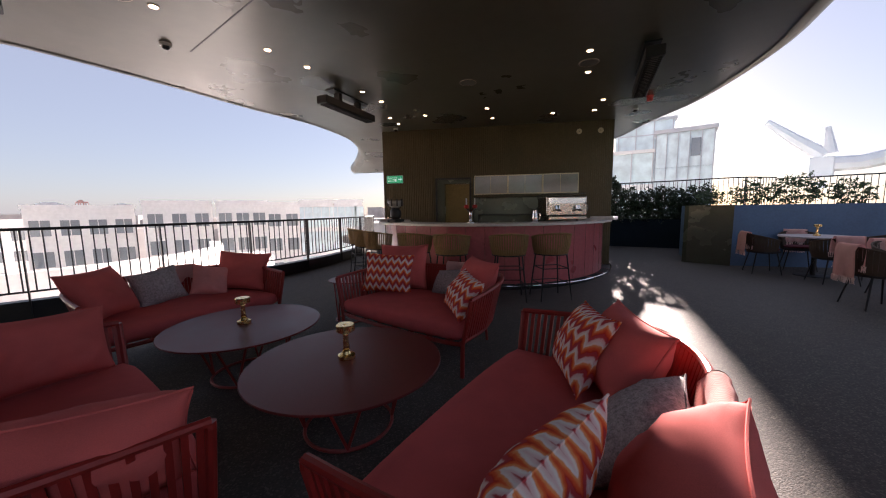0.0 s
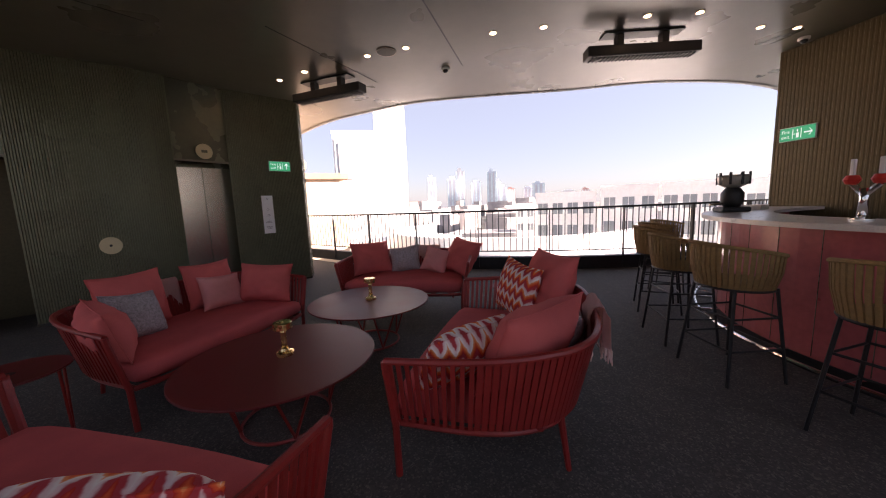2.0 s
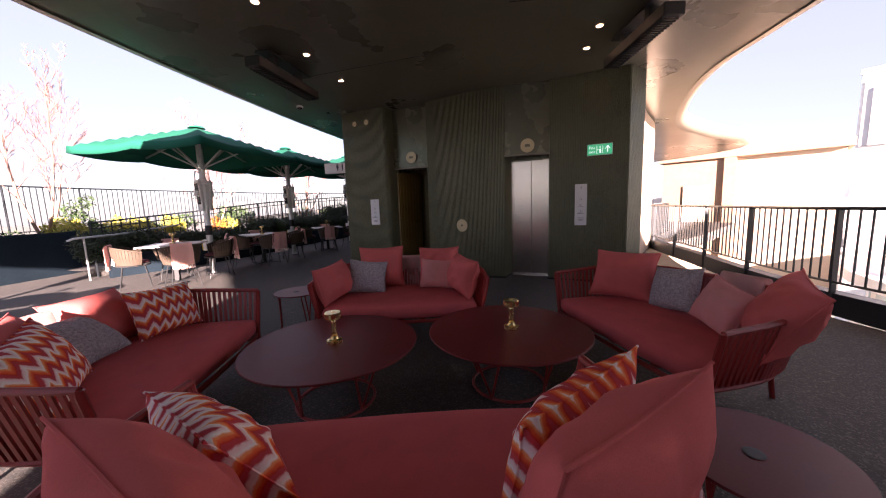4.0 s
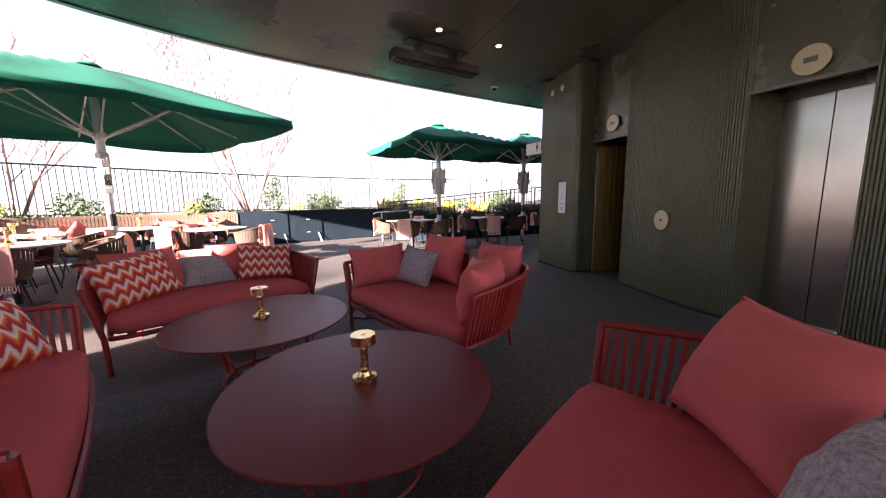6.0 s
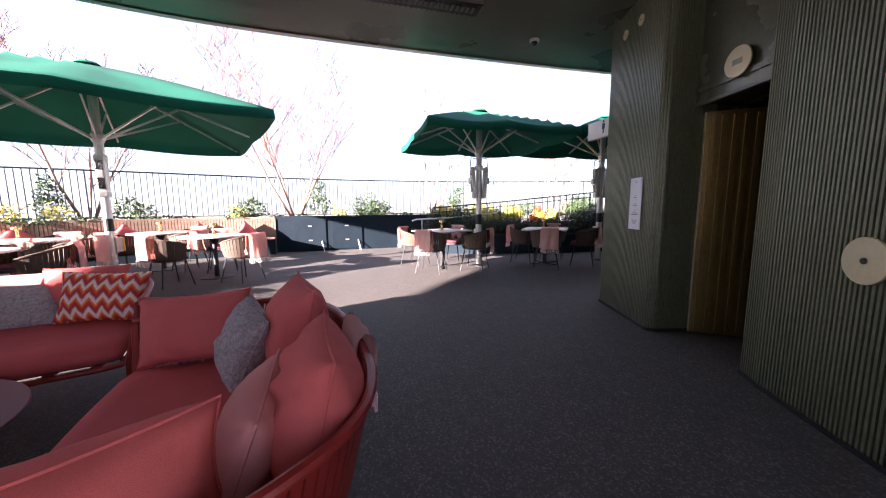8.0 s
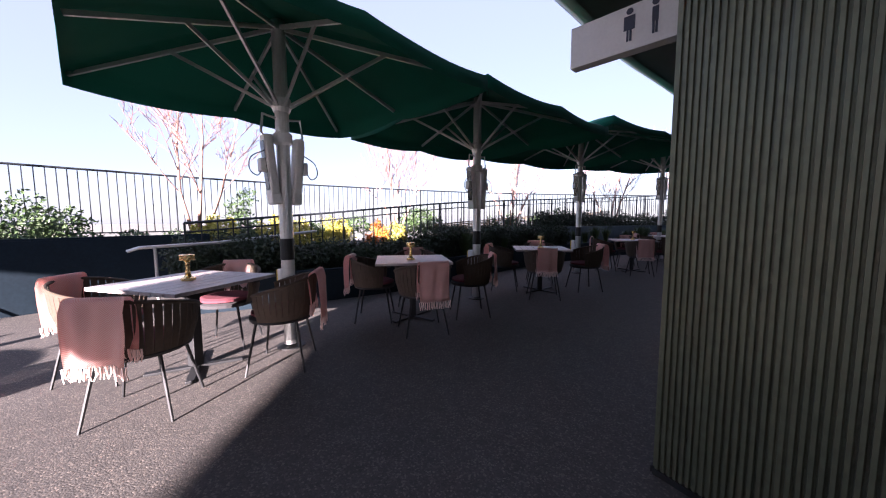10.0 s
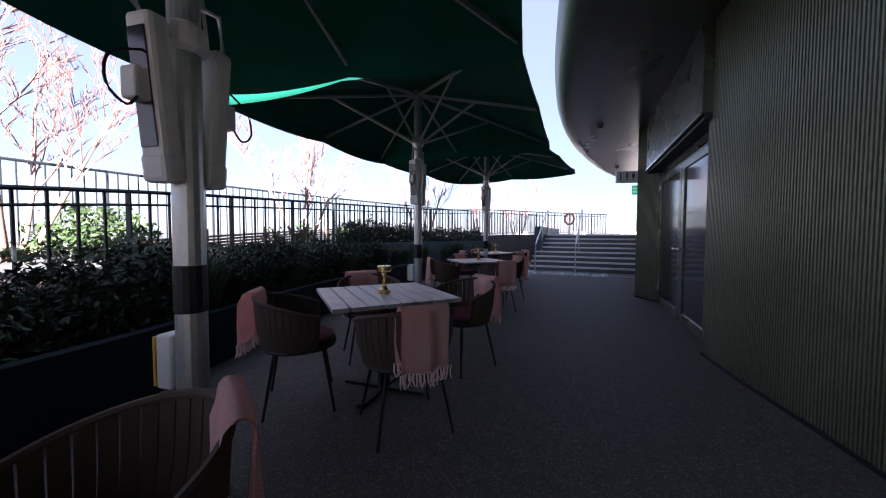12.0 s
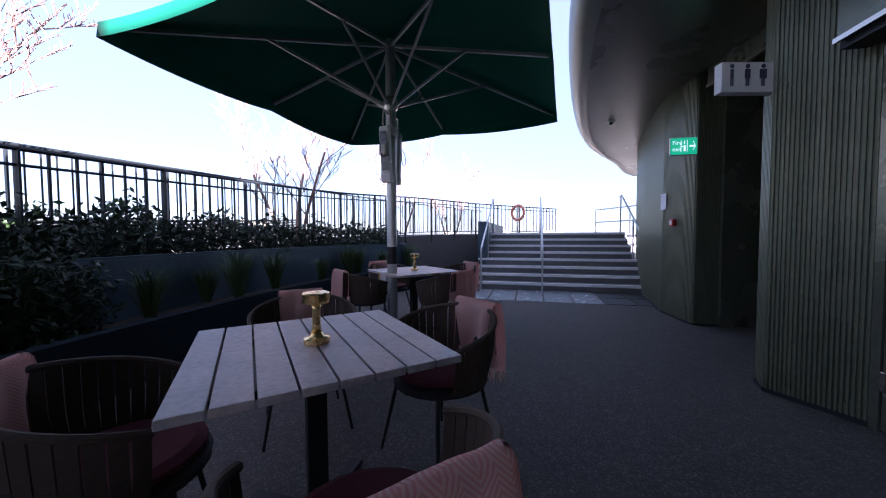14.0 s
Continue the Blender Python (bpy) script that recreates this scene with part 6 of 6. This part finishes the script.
def birch(x, y, z, h, stems, seed, spread=0.35):
    """Bare multi-stemmed birch: tapered stems, limbs and fine twigs."""
    rnd = random.Random(seed)
    t = thing("birch_tree", "bare multi-stemmed birch with pinkish bark in a planter", "tree", pose(x, y, z), "bare birch trees")
    trunk, twigs = bmesh.new(), bmesh.new()

    def grow(p, d, length, r, level):
        n = 4 if level < 2 else 3
        pts, rads = [p], [r]
        q, dd = p.copy(), d.copy()
        for i in range(n):
            dd = (dd + Vector((rnd.uniform(-1, 1), rnd.uniform(-1, 1), rnd.uniform(-0.2, 0.6))) * 0.14).normalized()
            q = q + dd * (length / n)
            pts.append(q.copy())
            rads.append(r * (1 - 0.75 * (i + 1) / n))
        tube(trunk if level < 1 else twigs, pts, rads, 6 if level < 1 else (4 if level < 2 else 3))
        if level < 3:
            for k in range((12, 7, 5)[level]):
                f = 0.22 + 0.75 * (k + rnd.random() * 0.6) / (12, 7, 5)[level]
                f = min(f, 0.98)
                i = min(int(f * n), n - 1)
                o = pts[i].lerp(pts[i + 1], f * n - i)
                a = rnd.uniform(0, 2 * math.pi)
                side = Vector((math.cos(a), math.sin(a), 0))
                nd = (dd * 0.75 + side * rnd.uniform(0.5, 0.9) + Vector((0, 0, 0.35))).normalized()
                grow(o, nd, length * rnd.uniform(0.28, 0.46) * (1.15 - 0.5 * f), max(0.008, r * (1 - 0.7 * f) * 0.42), level + 1)
    for s in range(stems):
        a = 2 * math.pi * s / stems + rnd.uniform(-0.4, 0.4)
        d = Vector((math.cos(a) * spread, math.sin(a) * spread, 1)).normalized()
        grow(Vector((0.10 * math.cos(a), 0.10 * math.sin(a), -0.05)), d, h * rnd.uniform(0.85, 1.05), 0.026 + 0.010 * h / 4, 0)
    part("trunk", trunk, M_BARK, t, "peeling pink-brown stems", smooth=True)
    part("branch_crown", twigs, M_TWIG, t)
    return t


TREES = [(8.8, 0.3, 4.0, 3, 1), (6.4, -3.8, 4.6, 5, 2), (3.6, -7.2, 4.0, 3, 3), (0.25, -10.3, 3.9, 4, 4), (-3.3, -12.6, 3.6, 4, 5), (-7.6, -14.6, 3.6, 3, 7), (-11.2, -16.2, 3.4, 3, 8), (9.9, 3.9, 3.8, 3, 9), (-14.5, -17.3, 3.2, 3, 10)]
for _x, _y, _h, _n, _s in TREES:
    birch(_x, _y, 0.92, _h, _n, _s, 0.5 if _s == 2 else 0.35)

_rnd = random.Random(5)
def along(line, off, a, b):
    """Random places beside a line."""
    R = resample(line, 0.05)
    p, d = R[int(len(R) * _rnd.uniform(a, b)) % len(R)]
    s = Vector((-d.y, d.x, 0))
    return p + s * off


# ivy and shrubs before the east railing
for _i in range(15):
    _p = along(E_LINE, _rnd.uniform(-0.55, -0.2), 0.18, 0.75)
    _r = _rnd.uniform(0.25, 0.5)
    leaf_mass("shrub", [(_p.x, _p.y, 0.95 + _r * 0.55, _r, _r * _rnd.uniform(0.6, 1.0)), (_p.x + _rnd.uniform(-0.4, 0.4), _p.y + _rnd.uniform(-0.4, 0.4), 1.1, _r * 0.7, _r * 0.6)], M_LEAF, "green ivy-like evergreen shrub in the planter", 100 + _i, 0.045)
for _i, (_x, _y, _z) in enumerate(((8.6, 0.9, 1.45), (6.0, -4.4, 1.5), (9.2, 2.2, 1.4), (3.2, -8.0, 1.35))):
    leaf_mass("shrub", [(_x, _y, _z - 0.2, 0.34, 0.34), (_x + 0.1, _y, _z + 0.15, 0.24, 0.3), (_x - 0.2, _y + 0.1, _z + 0.4, 0.16, 0.2)], M_LEAF, "climbing ivy clump on a planter frame", 140 + _i, 0.04)
for _i, (_x, _y) in enumerate(((8.0, 1.6), (7.9, 0.9), (5.3, -4.6), (6.6, -2.2))):
    leaf_mass("shrub", [(_x, _y, 1.12, 0.26, 0.2)], M_LEAFY, "low yellow-green shrub in the planter", 150 + _i, 0.04)
_spots = []
for _i in range(70):
    _p = along(E_LINE, _rnd.uniform(-1.2, -0.1), 0.2, 0.8)
    _spots.append((_p.x, _p.y, 0.97, 0.22, 0.08))
leaf_mass("ground_cover", _spots, M_LEAF, "low green ground cover along the planters", 7, 0.035, "plants", "stuff", 500)
# dark hedge in the tall passage planter, with a sunlit stretch
_spots = []
for _p, _d in resample(BACK_LINE, 0.22):
    _q = _p + Vector((0.62, -0.78, 0)) * 0.32
    _spots.append((_q.x, _q.y, 1.16, 0.26, 0.30 + 0.08 * math.sin(_q.x * 7)))
leaf_mass("hedge", _spots, M_LEAFD, "dense dark green low hedge in the passage planter", 11, 0.04, "hedge", "stuff", 330)
_R = resample(FRONT_LINE, 0.05)
for _i in range(13):
    _p = _R[int(4 + _i * 5.6)][0] + Vector((0.62, -0.78, 0)) * ((2.75 if _i < 11 else 1.12) + 0.12 * (_i % 3 - 1))
    _m = M_LEAFO if _i == 11 else (M_LEAF if _i in (3, 8) else M_LEAFY)
    _r = 0.19 + 0.06 * ((_i * 7) % 4) / 3
    leaf_mass("shrub", [(_p.x, _p.y, 0.66 + _r * 0.9, _r, _r), (_p.x + 0.08, _p.y - 0.05, 0.74 + _r * 1.7, _r * 0.62, _r * 0.75), (_p.x - 0.12, _p.y + 0.1, 0.70 + _r * 1.1, _r * 0.5, _r * 0.9), (_p.x + 0.2, _p.y + 0.1, 0.64 + _r * 0.7, _r * 0.7, _r * 0.8)], _m, "orange-leaved dwarf shrub beside the ramp" if _m is M_LEAFO else ("dark green feathery shrub beside the ramp" if _m is M_LEAF else "yellow-green feathery shrub beside the ramp"), 170 + _i, 0.035, per=750)


_spots = []
for _p, _d in resample(FRONT_LINE, 0.17):
    if _p.x < -5.2:
        continue
    _top = 0.98 if _p.x > 0.7 else (0.80 if _p.x > -1.2 else 1.06)
    _top += 0.06 * math.sin(_p.x * 6.1) + 0.04 * math.sin(_p.x * 13.7)
    for _o in (0.52, 0.86):
        _q = _p + Vector((0.62, -0.78, 0)) * (_o + 0.05 * math.sin(_p.x * 9))
        _spots.append((_q.x, _q.y, 0.58, 0.24, 0.26))
        _spots.append((_q.x, _q.y, _top - 0.24, 0.24, 0.24))
leaf_mass("hedge", _spots, M_LEAFD, "dense dark green shrubs filling the low passage planter", 12, 0.034, "hedge", "stuff", 420)


def grass_tuft(x, y, z, r, seed):
    rnd = random.Random(seed)
    bm = bmesh.new()
    for i in range(190):
        a, l = rnd.uniform(0, 2 * math.pi), r * rnd.uniform(0.7, 1.25)
        o = Vector((rnd.uniform(-0.04, 0.04), rnd.uniform(-0.04, 0.04), 0))
        d = Vector((math.cos(a), math.sin(a), 0))
        b = rnd.uniform(0.25, 0.8)
        p = [o, o + d * l * b * 0.4 + Vector((0, 0, l * 0.7)), o + d * l * b * 0.9 + Vector((0, 0, l * (1 - 0.3 * b)))]
        s = Vector((-d.y, d.x, 0)) * 0.0055
        v = [bm.verts.new(q) for q in (p[0] - s, p[0] + s, p[1] + s * 0.8, p[1] - s * 0.8, p[2])]
        bm.faces.new(v[:4])
        bm.faces.new((v[3], v[2], v[4]))
    ob = part("ornamental_grass", bm, M_GRASS)
    ob.matrix_basis = pose(x, y, z)
    return tagged(ob, "tuft of arching green ornamental grass in the low planter", "grass tuft", "grass tufts")


for _i, (_p, _d) in enumerate(resample(FRONT_LINE, 0.54)):
    if _p.x > -1.2 or _i % 5 == 3:
        continue
    _q = _p + _d * (0.16 * math.sin(_i * 2.3)) + Vector((0.62, -0.78, 0)) * (0.30 + 0.10 * (_i % 3))
    grass_tuft(_q.x, _q.y, 0.43, 0.40 + 0.07 * ((_i * 7) % 4), 300 + _i)
# hedge by the bar and shrubs on the blue planter
_spots = [(2.6 + 0.3 * i, 13.95 - 0.10 * i, 1.12, 0.34, 0.34) for i in range(13)] + [(2.6 + 0.33 * i, 13.85 - 0.11 * i, 1.55 + 0.05 * (i % 3), 0.26, 0.32) for i in range(12)]
leaf_mass("hedge", _spots, M_LEAFD, "dark green clipped hedge in the planter by the bar", 13, 0.05, "hedge", "stuff", 520)
for _i, (_x, _y, _r) in enumerate(((6.6, 11.3, 0.45), (7.5, 11.0, 0.55), (8.3, 10.6, 0.42), (9.4, 10.0, 0.4), (5.8, 11.6, 0.36))):
    leaf_mass("shrub", [(_x, _y, 1.35 + _r * 0.6, _r, _r * 0.8)], M_LEAF, "rounded evergreen shrub on the blue planter", 190 + _i, 0.05)
# unseen clump, added behind the bar wall to dapple the sun on the floor
leaf_mass("shrub", [(2.85, 13.9, 1.85, 0.3, 0.42), (3.2, 13.85, 2.0, 0.26, 0.30), (3.55, 13.8, 1.95, 0.22, 0.2), (3.05, 13.85, 2.42, 0.26, 0.15), (3.5, 13.8, 2.36, 0.24, 0.10), (3.8, 13.75, 2.2, 0.2, 0.2), (3.98, 13.7, 2.0, 0.16, 0.2)], M_LEAFD, "unseen evergreen clump added to break up the sun by the bar wall", 197, 0.05, per=900)
# woven hurdle behind the ramp
_h = thing("willow_hurdle", "woven willow hurdle panel behind the ramp railing", "fence panel")
_hl = [p + Vector((0.62, -0.78, 0)) * 1.45 for p in R_LINE if -9 < p.x < -1.5]
for _k in range(9):
    part("withy", tube(bmesh.new(), [p + Vector((0.62, -0.78, 0)) * (0.02 * (1 if (i + _k) % 2 else -1)) + Vector((0, 0, 0.08 + 0.055 * _k)) for i, p in enumerate(_hl)], 0.02, 5), M_WICKER, _h)
for _i, _p in enumerate(_hl[::4]):
    part("stake", tube(bmesh.new(), [_p, _p + Vector((0, 0, 0.65))], 0.018, 5), M_WICKER, _h)

# ---- distance ----
def block(name, label, category, m, w, d, z0, z1, wall, win=None, cols=0, rows=0, ww=1.3, wh=1.6, sp=3.0, parapet=0.4, wmat=None):
    """A building with its storeys: recessed window openings in frames, a parapet and a roof plant box."""
    t = thing(name, label, category, m)
    part("wall", bbox(-w / 2, 0, z0, w / 2, d, z1), wall, t)
    part("roof", bbox(-w / 2 - 0.1, -0.1, z1 + 0.002, w / 2 + 0.1, d + 0.1, z1 + parapet), wall, t)
    me = None
    for r in range(rows):
        for c in range(cols):
            x = -w / 2 + w * (c + 0.5) / cols
            z = z1 - 1.9 - r * sp
            mm = pose(x, -0.02, z)
            if me is None:
                wn = part("window", bbox(-ww / 2, -0.06, -wh / 2, ww / 2, 0.0, wh / 2), wall, t)
                wn.matrix_basis = mm
                pn = part("pane", bbox(-ww / 2 + 0.08, -0.075, -wh / 2 + 0.08, -0.03, -0.062, wh / 2 - 0.08), wmat or M_WIN, wn)
                pn2 = part("pane", bbox(0.03, -0.075, -wh / 2 + 0.08, ww / 2 - 0.08, -0.062, wh / 2 - 0.08), wmat or M_WIN, wn)
                me, pe, pe2 = wn.data, pn.data, pn2.data
            else:
                wn = link("window", me, t, mm)
                link("pane", pe, wn)
                link("pane", pe2, wn)
    return t


def facing(ang, dist, px=0.0, py=3.0):
    """A building front at an angle (degrees from east) and distance, turned to the terrace."""
    x, y = px + dist * math.cos(radians(ang)), py + dist * math.sin(radians(ang))
    return pose(x, y, 0, 0, 0, ang - 90)


WLAB = "white rendered apartment building with rows of windows"
for _ang, _dist, _w, _top, _c in ((148.5, 50, 8, 2.0, 4), (139.5, 49, 6.5, 2.5, 3), (132, 48, 5.5, 2.5, 3), (126.5, 46, 4, 2.3, 2), (153.5, 80, 9, 0.4, 4)):
    block("apartment_building", WLAB, "building", facing(_ang, _dist), _w, 14, -26, _top, M_CONC, None, _c, 6, 1.5, 1.7, 3.1)
for _ang, _dist, _w, _top in ((121.5, 44, 4.0, 2.6), (116.5, 43, 3.5, 2.6)):
    block("glazed_building", "pale building with green-blue glazed front", "building", facing(_ang, _dist), _w, 10, -26, _top, M_CONC, None, 4, 7, 1.2, 2.7, 3.1, 0.3, M_FGLASS)
# curved white lower building outside the railing
low = thing("curved_building", "low white curved building with glazed bays and terrace roof", "building")
_c0 = Vector((-26, 14, 0))
def ring_line(r, a0, a1, n=48):
    return [_c0 + Vector((r * math.cos(radians(a0 + (a1 - a0) * i / n)), r * math.sin(radians(a0 + (a1 - a0) * i / n)), 0)) for i in range(n + 1)]


part("roof", strip_wall(bmesh.new(), ring_line(13.0, -150, 60), 7.0, -2.2, -1.75, 1), M_CONC, low)
part("wall", strip_wall(bmesh.new(), ring_line(12.0, -150, 60), 0.4, -26, -2.2, 1), M_CONC, low)
part("parapet", strip_wall(bmesh.new(), ring_line(10.0, -150, 60), 0.4, -1.75, -0.7, 1), M_CONC, low)
for _i in range(0, 48, 2):
    _p, _q = ring_line(12.02, -150, 60)[_i], ring_line(12.02, -150, 60)[_i + 1]
    part("window", flatbar(bmesh.new(), _p.lerp(_q, 0.1) + Vector((0, 0, -3.7)), _p.lerp(_q, 0.95) + Vector((0, 0, -3.7)), 2.4, 0.08, (0, 0, 1)), M_FGLASS, low)
part("slab_edge", strip_wall(bmesh.new(), ring_line(12.6, -150, 60), 0.6, -5.6, -5.2, 1), M_CONC, low)
# cream pavilion, stepped block and tall shaft
pav = thing("roof_pavilion", "sunlit cream rooftop pavilion with terracotta front and doorway", "building", facing(193.0, 24))
part("wall", bbox(-3.6, 0.3, -6, 3.6, 6, 3.4), M_CREAM, pav)
part("roof", bbox(-3.8, -0.1, 3.402, 3.8, 6.2, 3.8, 0.02), M_ORANGE, pav)
part("front_panel", bbox(-3.55, 0.1, -2, -0.6, 0.298, 3.4), M_ORANGE, pav)
part("doorway", bbox(-2.5, 0.02, -2, -1.3, 0.098, 2.0), M_CREAM, pav)
part("corner_post", bbox(-0.7, -0.08, -6, -0.2, 0.298, 3.4), M_ORANGE, pav)
_sb = block("apartment_building", "white stepped building with a flat roof", "building", facing(180.5, 46), 9.4, 14, -26, 11.0, M_CONC, None, 0, 0)
part("roof_frame", bbox(-4.5, -0.12, 5.2, -1.6, -0.02, 10.4), M_TOWERG, _sb)
part("recess_panel", bbox(-4.0, -0.22, 5.2, -2.0, -0.13, 9.8), M_CONC, _sb)
block("tower_shaft", "tall pale rendered tower shaft", "tower", facing(177.2, 70), 6.2, 8, -26, 46, M_CONC, None, 0, 0)
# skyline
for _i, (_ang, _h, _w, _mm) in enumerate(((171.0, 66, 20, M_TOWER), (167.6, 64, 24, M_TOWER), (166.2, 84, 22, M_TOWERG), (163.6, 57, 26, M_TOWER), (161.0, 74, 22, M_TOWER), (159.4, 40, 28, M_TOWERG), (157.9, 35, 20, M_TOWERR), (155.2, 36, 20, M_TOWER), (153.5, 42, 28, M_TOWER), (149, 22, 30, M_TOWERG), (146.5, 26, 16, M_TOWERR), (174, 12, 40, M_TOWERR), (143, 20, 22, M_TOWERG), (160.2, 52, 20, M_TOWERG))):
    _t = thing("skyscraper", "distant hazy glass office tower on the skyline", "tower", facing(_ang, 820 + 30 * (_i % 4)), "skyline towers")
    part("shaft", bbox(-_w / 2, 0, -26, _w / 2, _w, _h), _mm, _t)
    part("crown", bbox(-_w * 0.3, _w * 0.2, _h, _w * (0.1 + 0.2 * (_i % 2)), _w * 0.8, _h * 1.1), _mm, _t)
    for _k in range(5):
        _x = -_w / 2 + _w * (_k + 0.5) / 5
        # pale strips instead of dark windows: haze's low contrast is painted in
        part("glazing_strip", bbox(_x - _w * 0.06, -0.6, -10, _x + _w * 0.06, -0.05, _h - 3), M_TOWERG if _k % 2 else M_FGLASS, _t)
_rb = random.Random(9)
_bm = bmesh.new()
for _i in range(420):
    _a, _d = radians(_rb.uniform(95, 230)), _rb.uniform(110, 760)
    _w = _rb.uniform(8, 26)
    _z = -26 + _rb.uniform(8, 24) + (_d > 400) * _rb.uniform(0, 14)
    box(_bm, -_w / 2, -_w / 3, -26, _w / 2, _w / 3, _z, 0, pose(_d * math.cos(_a), _d * math.sin(_a), 0, 0, 0, _rb.uniform(0, 180)))
tagged(part("far_city_blocks", _bm, M_CITY), "sea of distant low city buildings", "buildings", kind="stuff")
# glazed tower and crane to the north-east
gt = thing("glass_tower", "pale glazed tower block with steel mullions", "building", facing(64.6, 34, 0, 1) @ Matrix.Diagonal((0.62, 0.62, 1, 1)))
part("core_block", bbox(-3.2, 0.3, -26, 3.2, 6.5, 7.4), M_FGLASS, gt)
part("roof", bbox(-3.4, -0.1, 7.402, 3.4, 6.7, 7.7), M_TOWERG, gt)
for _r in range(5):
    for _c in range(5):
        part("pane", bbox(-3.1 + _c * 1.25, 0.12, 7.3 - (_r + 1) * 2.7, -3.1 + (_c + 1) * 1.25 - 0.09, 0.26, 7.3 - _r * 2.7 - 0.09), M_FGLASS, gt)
for _c in range(6):
    part("mullion", bbox(-3.19 + _c * 1.25, 0.0, -6, -3.12 + _c * 1.25, 0.29, 7.4), M_TOWERG, gt)
part("vent_window", bbox(0.75, -0.02, 5.4, 1.75, 0.1, 6.8), M_WIN, gt)
gw = thing("glazed_wing", "long pale glazed wing beside the tower block", "building", facing(72.5, 37, 0, 1))
part("wall", bbox(-4.2, 0.3, -26, 4.5, 8, 6.4), M_FGLASS, gw)
part("roof", bbox(-4.4, 0.0, 6.402, 4.6, 8, 6.7), M_CONC, gw)
for _c in range(5):
    part("mullion", bbox(-4.2 + _c * 1.75, 0.1, -6, -4.1 + _c * 1.75, 0.29, 6.4), M_TOWERG, gw)
part("slab_edge", bbox(-4.3, 0.05, 3.0, 3.0, 0.29, 3.5), M_CONC, gw)
part("upper_storey", bbox(-0.34, 0.6, 6.702, 4.4, 8, 9.3), M_FGLASS, gw)
part("upper_roof", bbox(-0.44, 0.3, 9.302, 4.6, 8.1, 9.52), M_TOWERG, gw)
for _c in range(4):
    part("mullion", bbox(-0.1 + _c * 1.45, 0.45, 6.71, -0.02 + _c * 1.45, 0.59, 9.3), M_TOWERG, gw)
part("transom", bbox(-0.1, 0.42, 8.0, 4.4, 0.44, 8.08), M_TOWERG, gw)
crane = thing("crane_arm", "large pale grey industrial crane arm with hanging block", "crane", facing(48, 60, 0, 1) @ Matrix.Translation((0, 0, -1.3)))
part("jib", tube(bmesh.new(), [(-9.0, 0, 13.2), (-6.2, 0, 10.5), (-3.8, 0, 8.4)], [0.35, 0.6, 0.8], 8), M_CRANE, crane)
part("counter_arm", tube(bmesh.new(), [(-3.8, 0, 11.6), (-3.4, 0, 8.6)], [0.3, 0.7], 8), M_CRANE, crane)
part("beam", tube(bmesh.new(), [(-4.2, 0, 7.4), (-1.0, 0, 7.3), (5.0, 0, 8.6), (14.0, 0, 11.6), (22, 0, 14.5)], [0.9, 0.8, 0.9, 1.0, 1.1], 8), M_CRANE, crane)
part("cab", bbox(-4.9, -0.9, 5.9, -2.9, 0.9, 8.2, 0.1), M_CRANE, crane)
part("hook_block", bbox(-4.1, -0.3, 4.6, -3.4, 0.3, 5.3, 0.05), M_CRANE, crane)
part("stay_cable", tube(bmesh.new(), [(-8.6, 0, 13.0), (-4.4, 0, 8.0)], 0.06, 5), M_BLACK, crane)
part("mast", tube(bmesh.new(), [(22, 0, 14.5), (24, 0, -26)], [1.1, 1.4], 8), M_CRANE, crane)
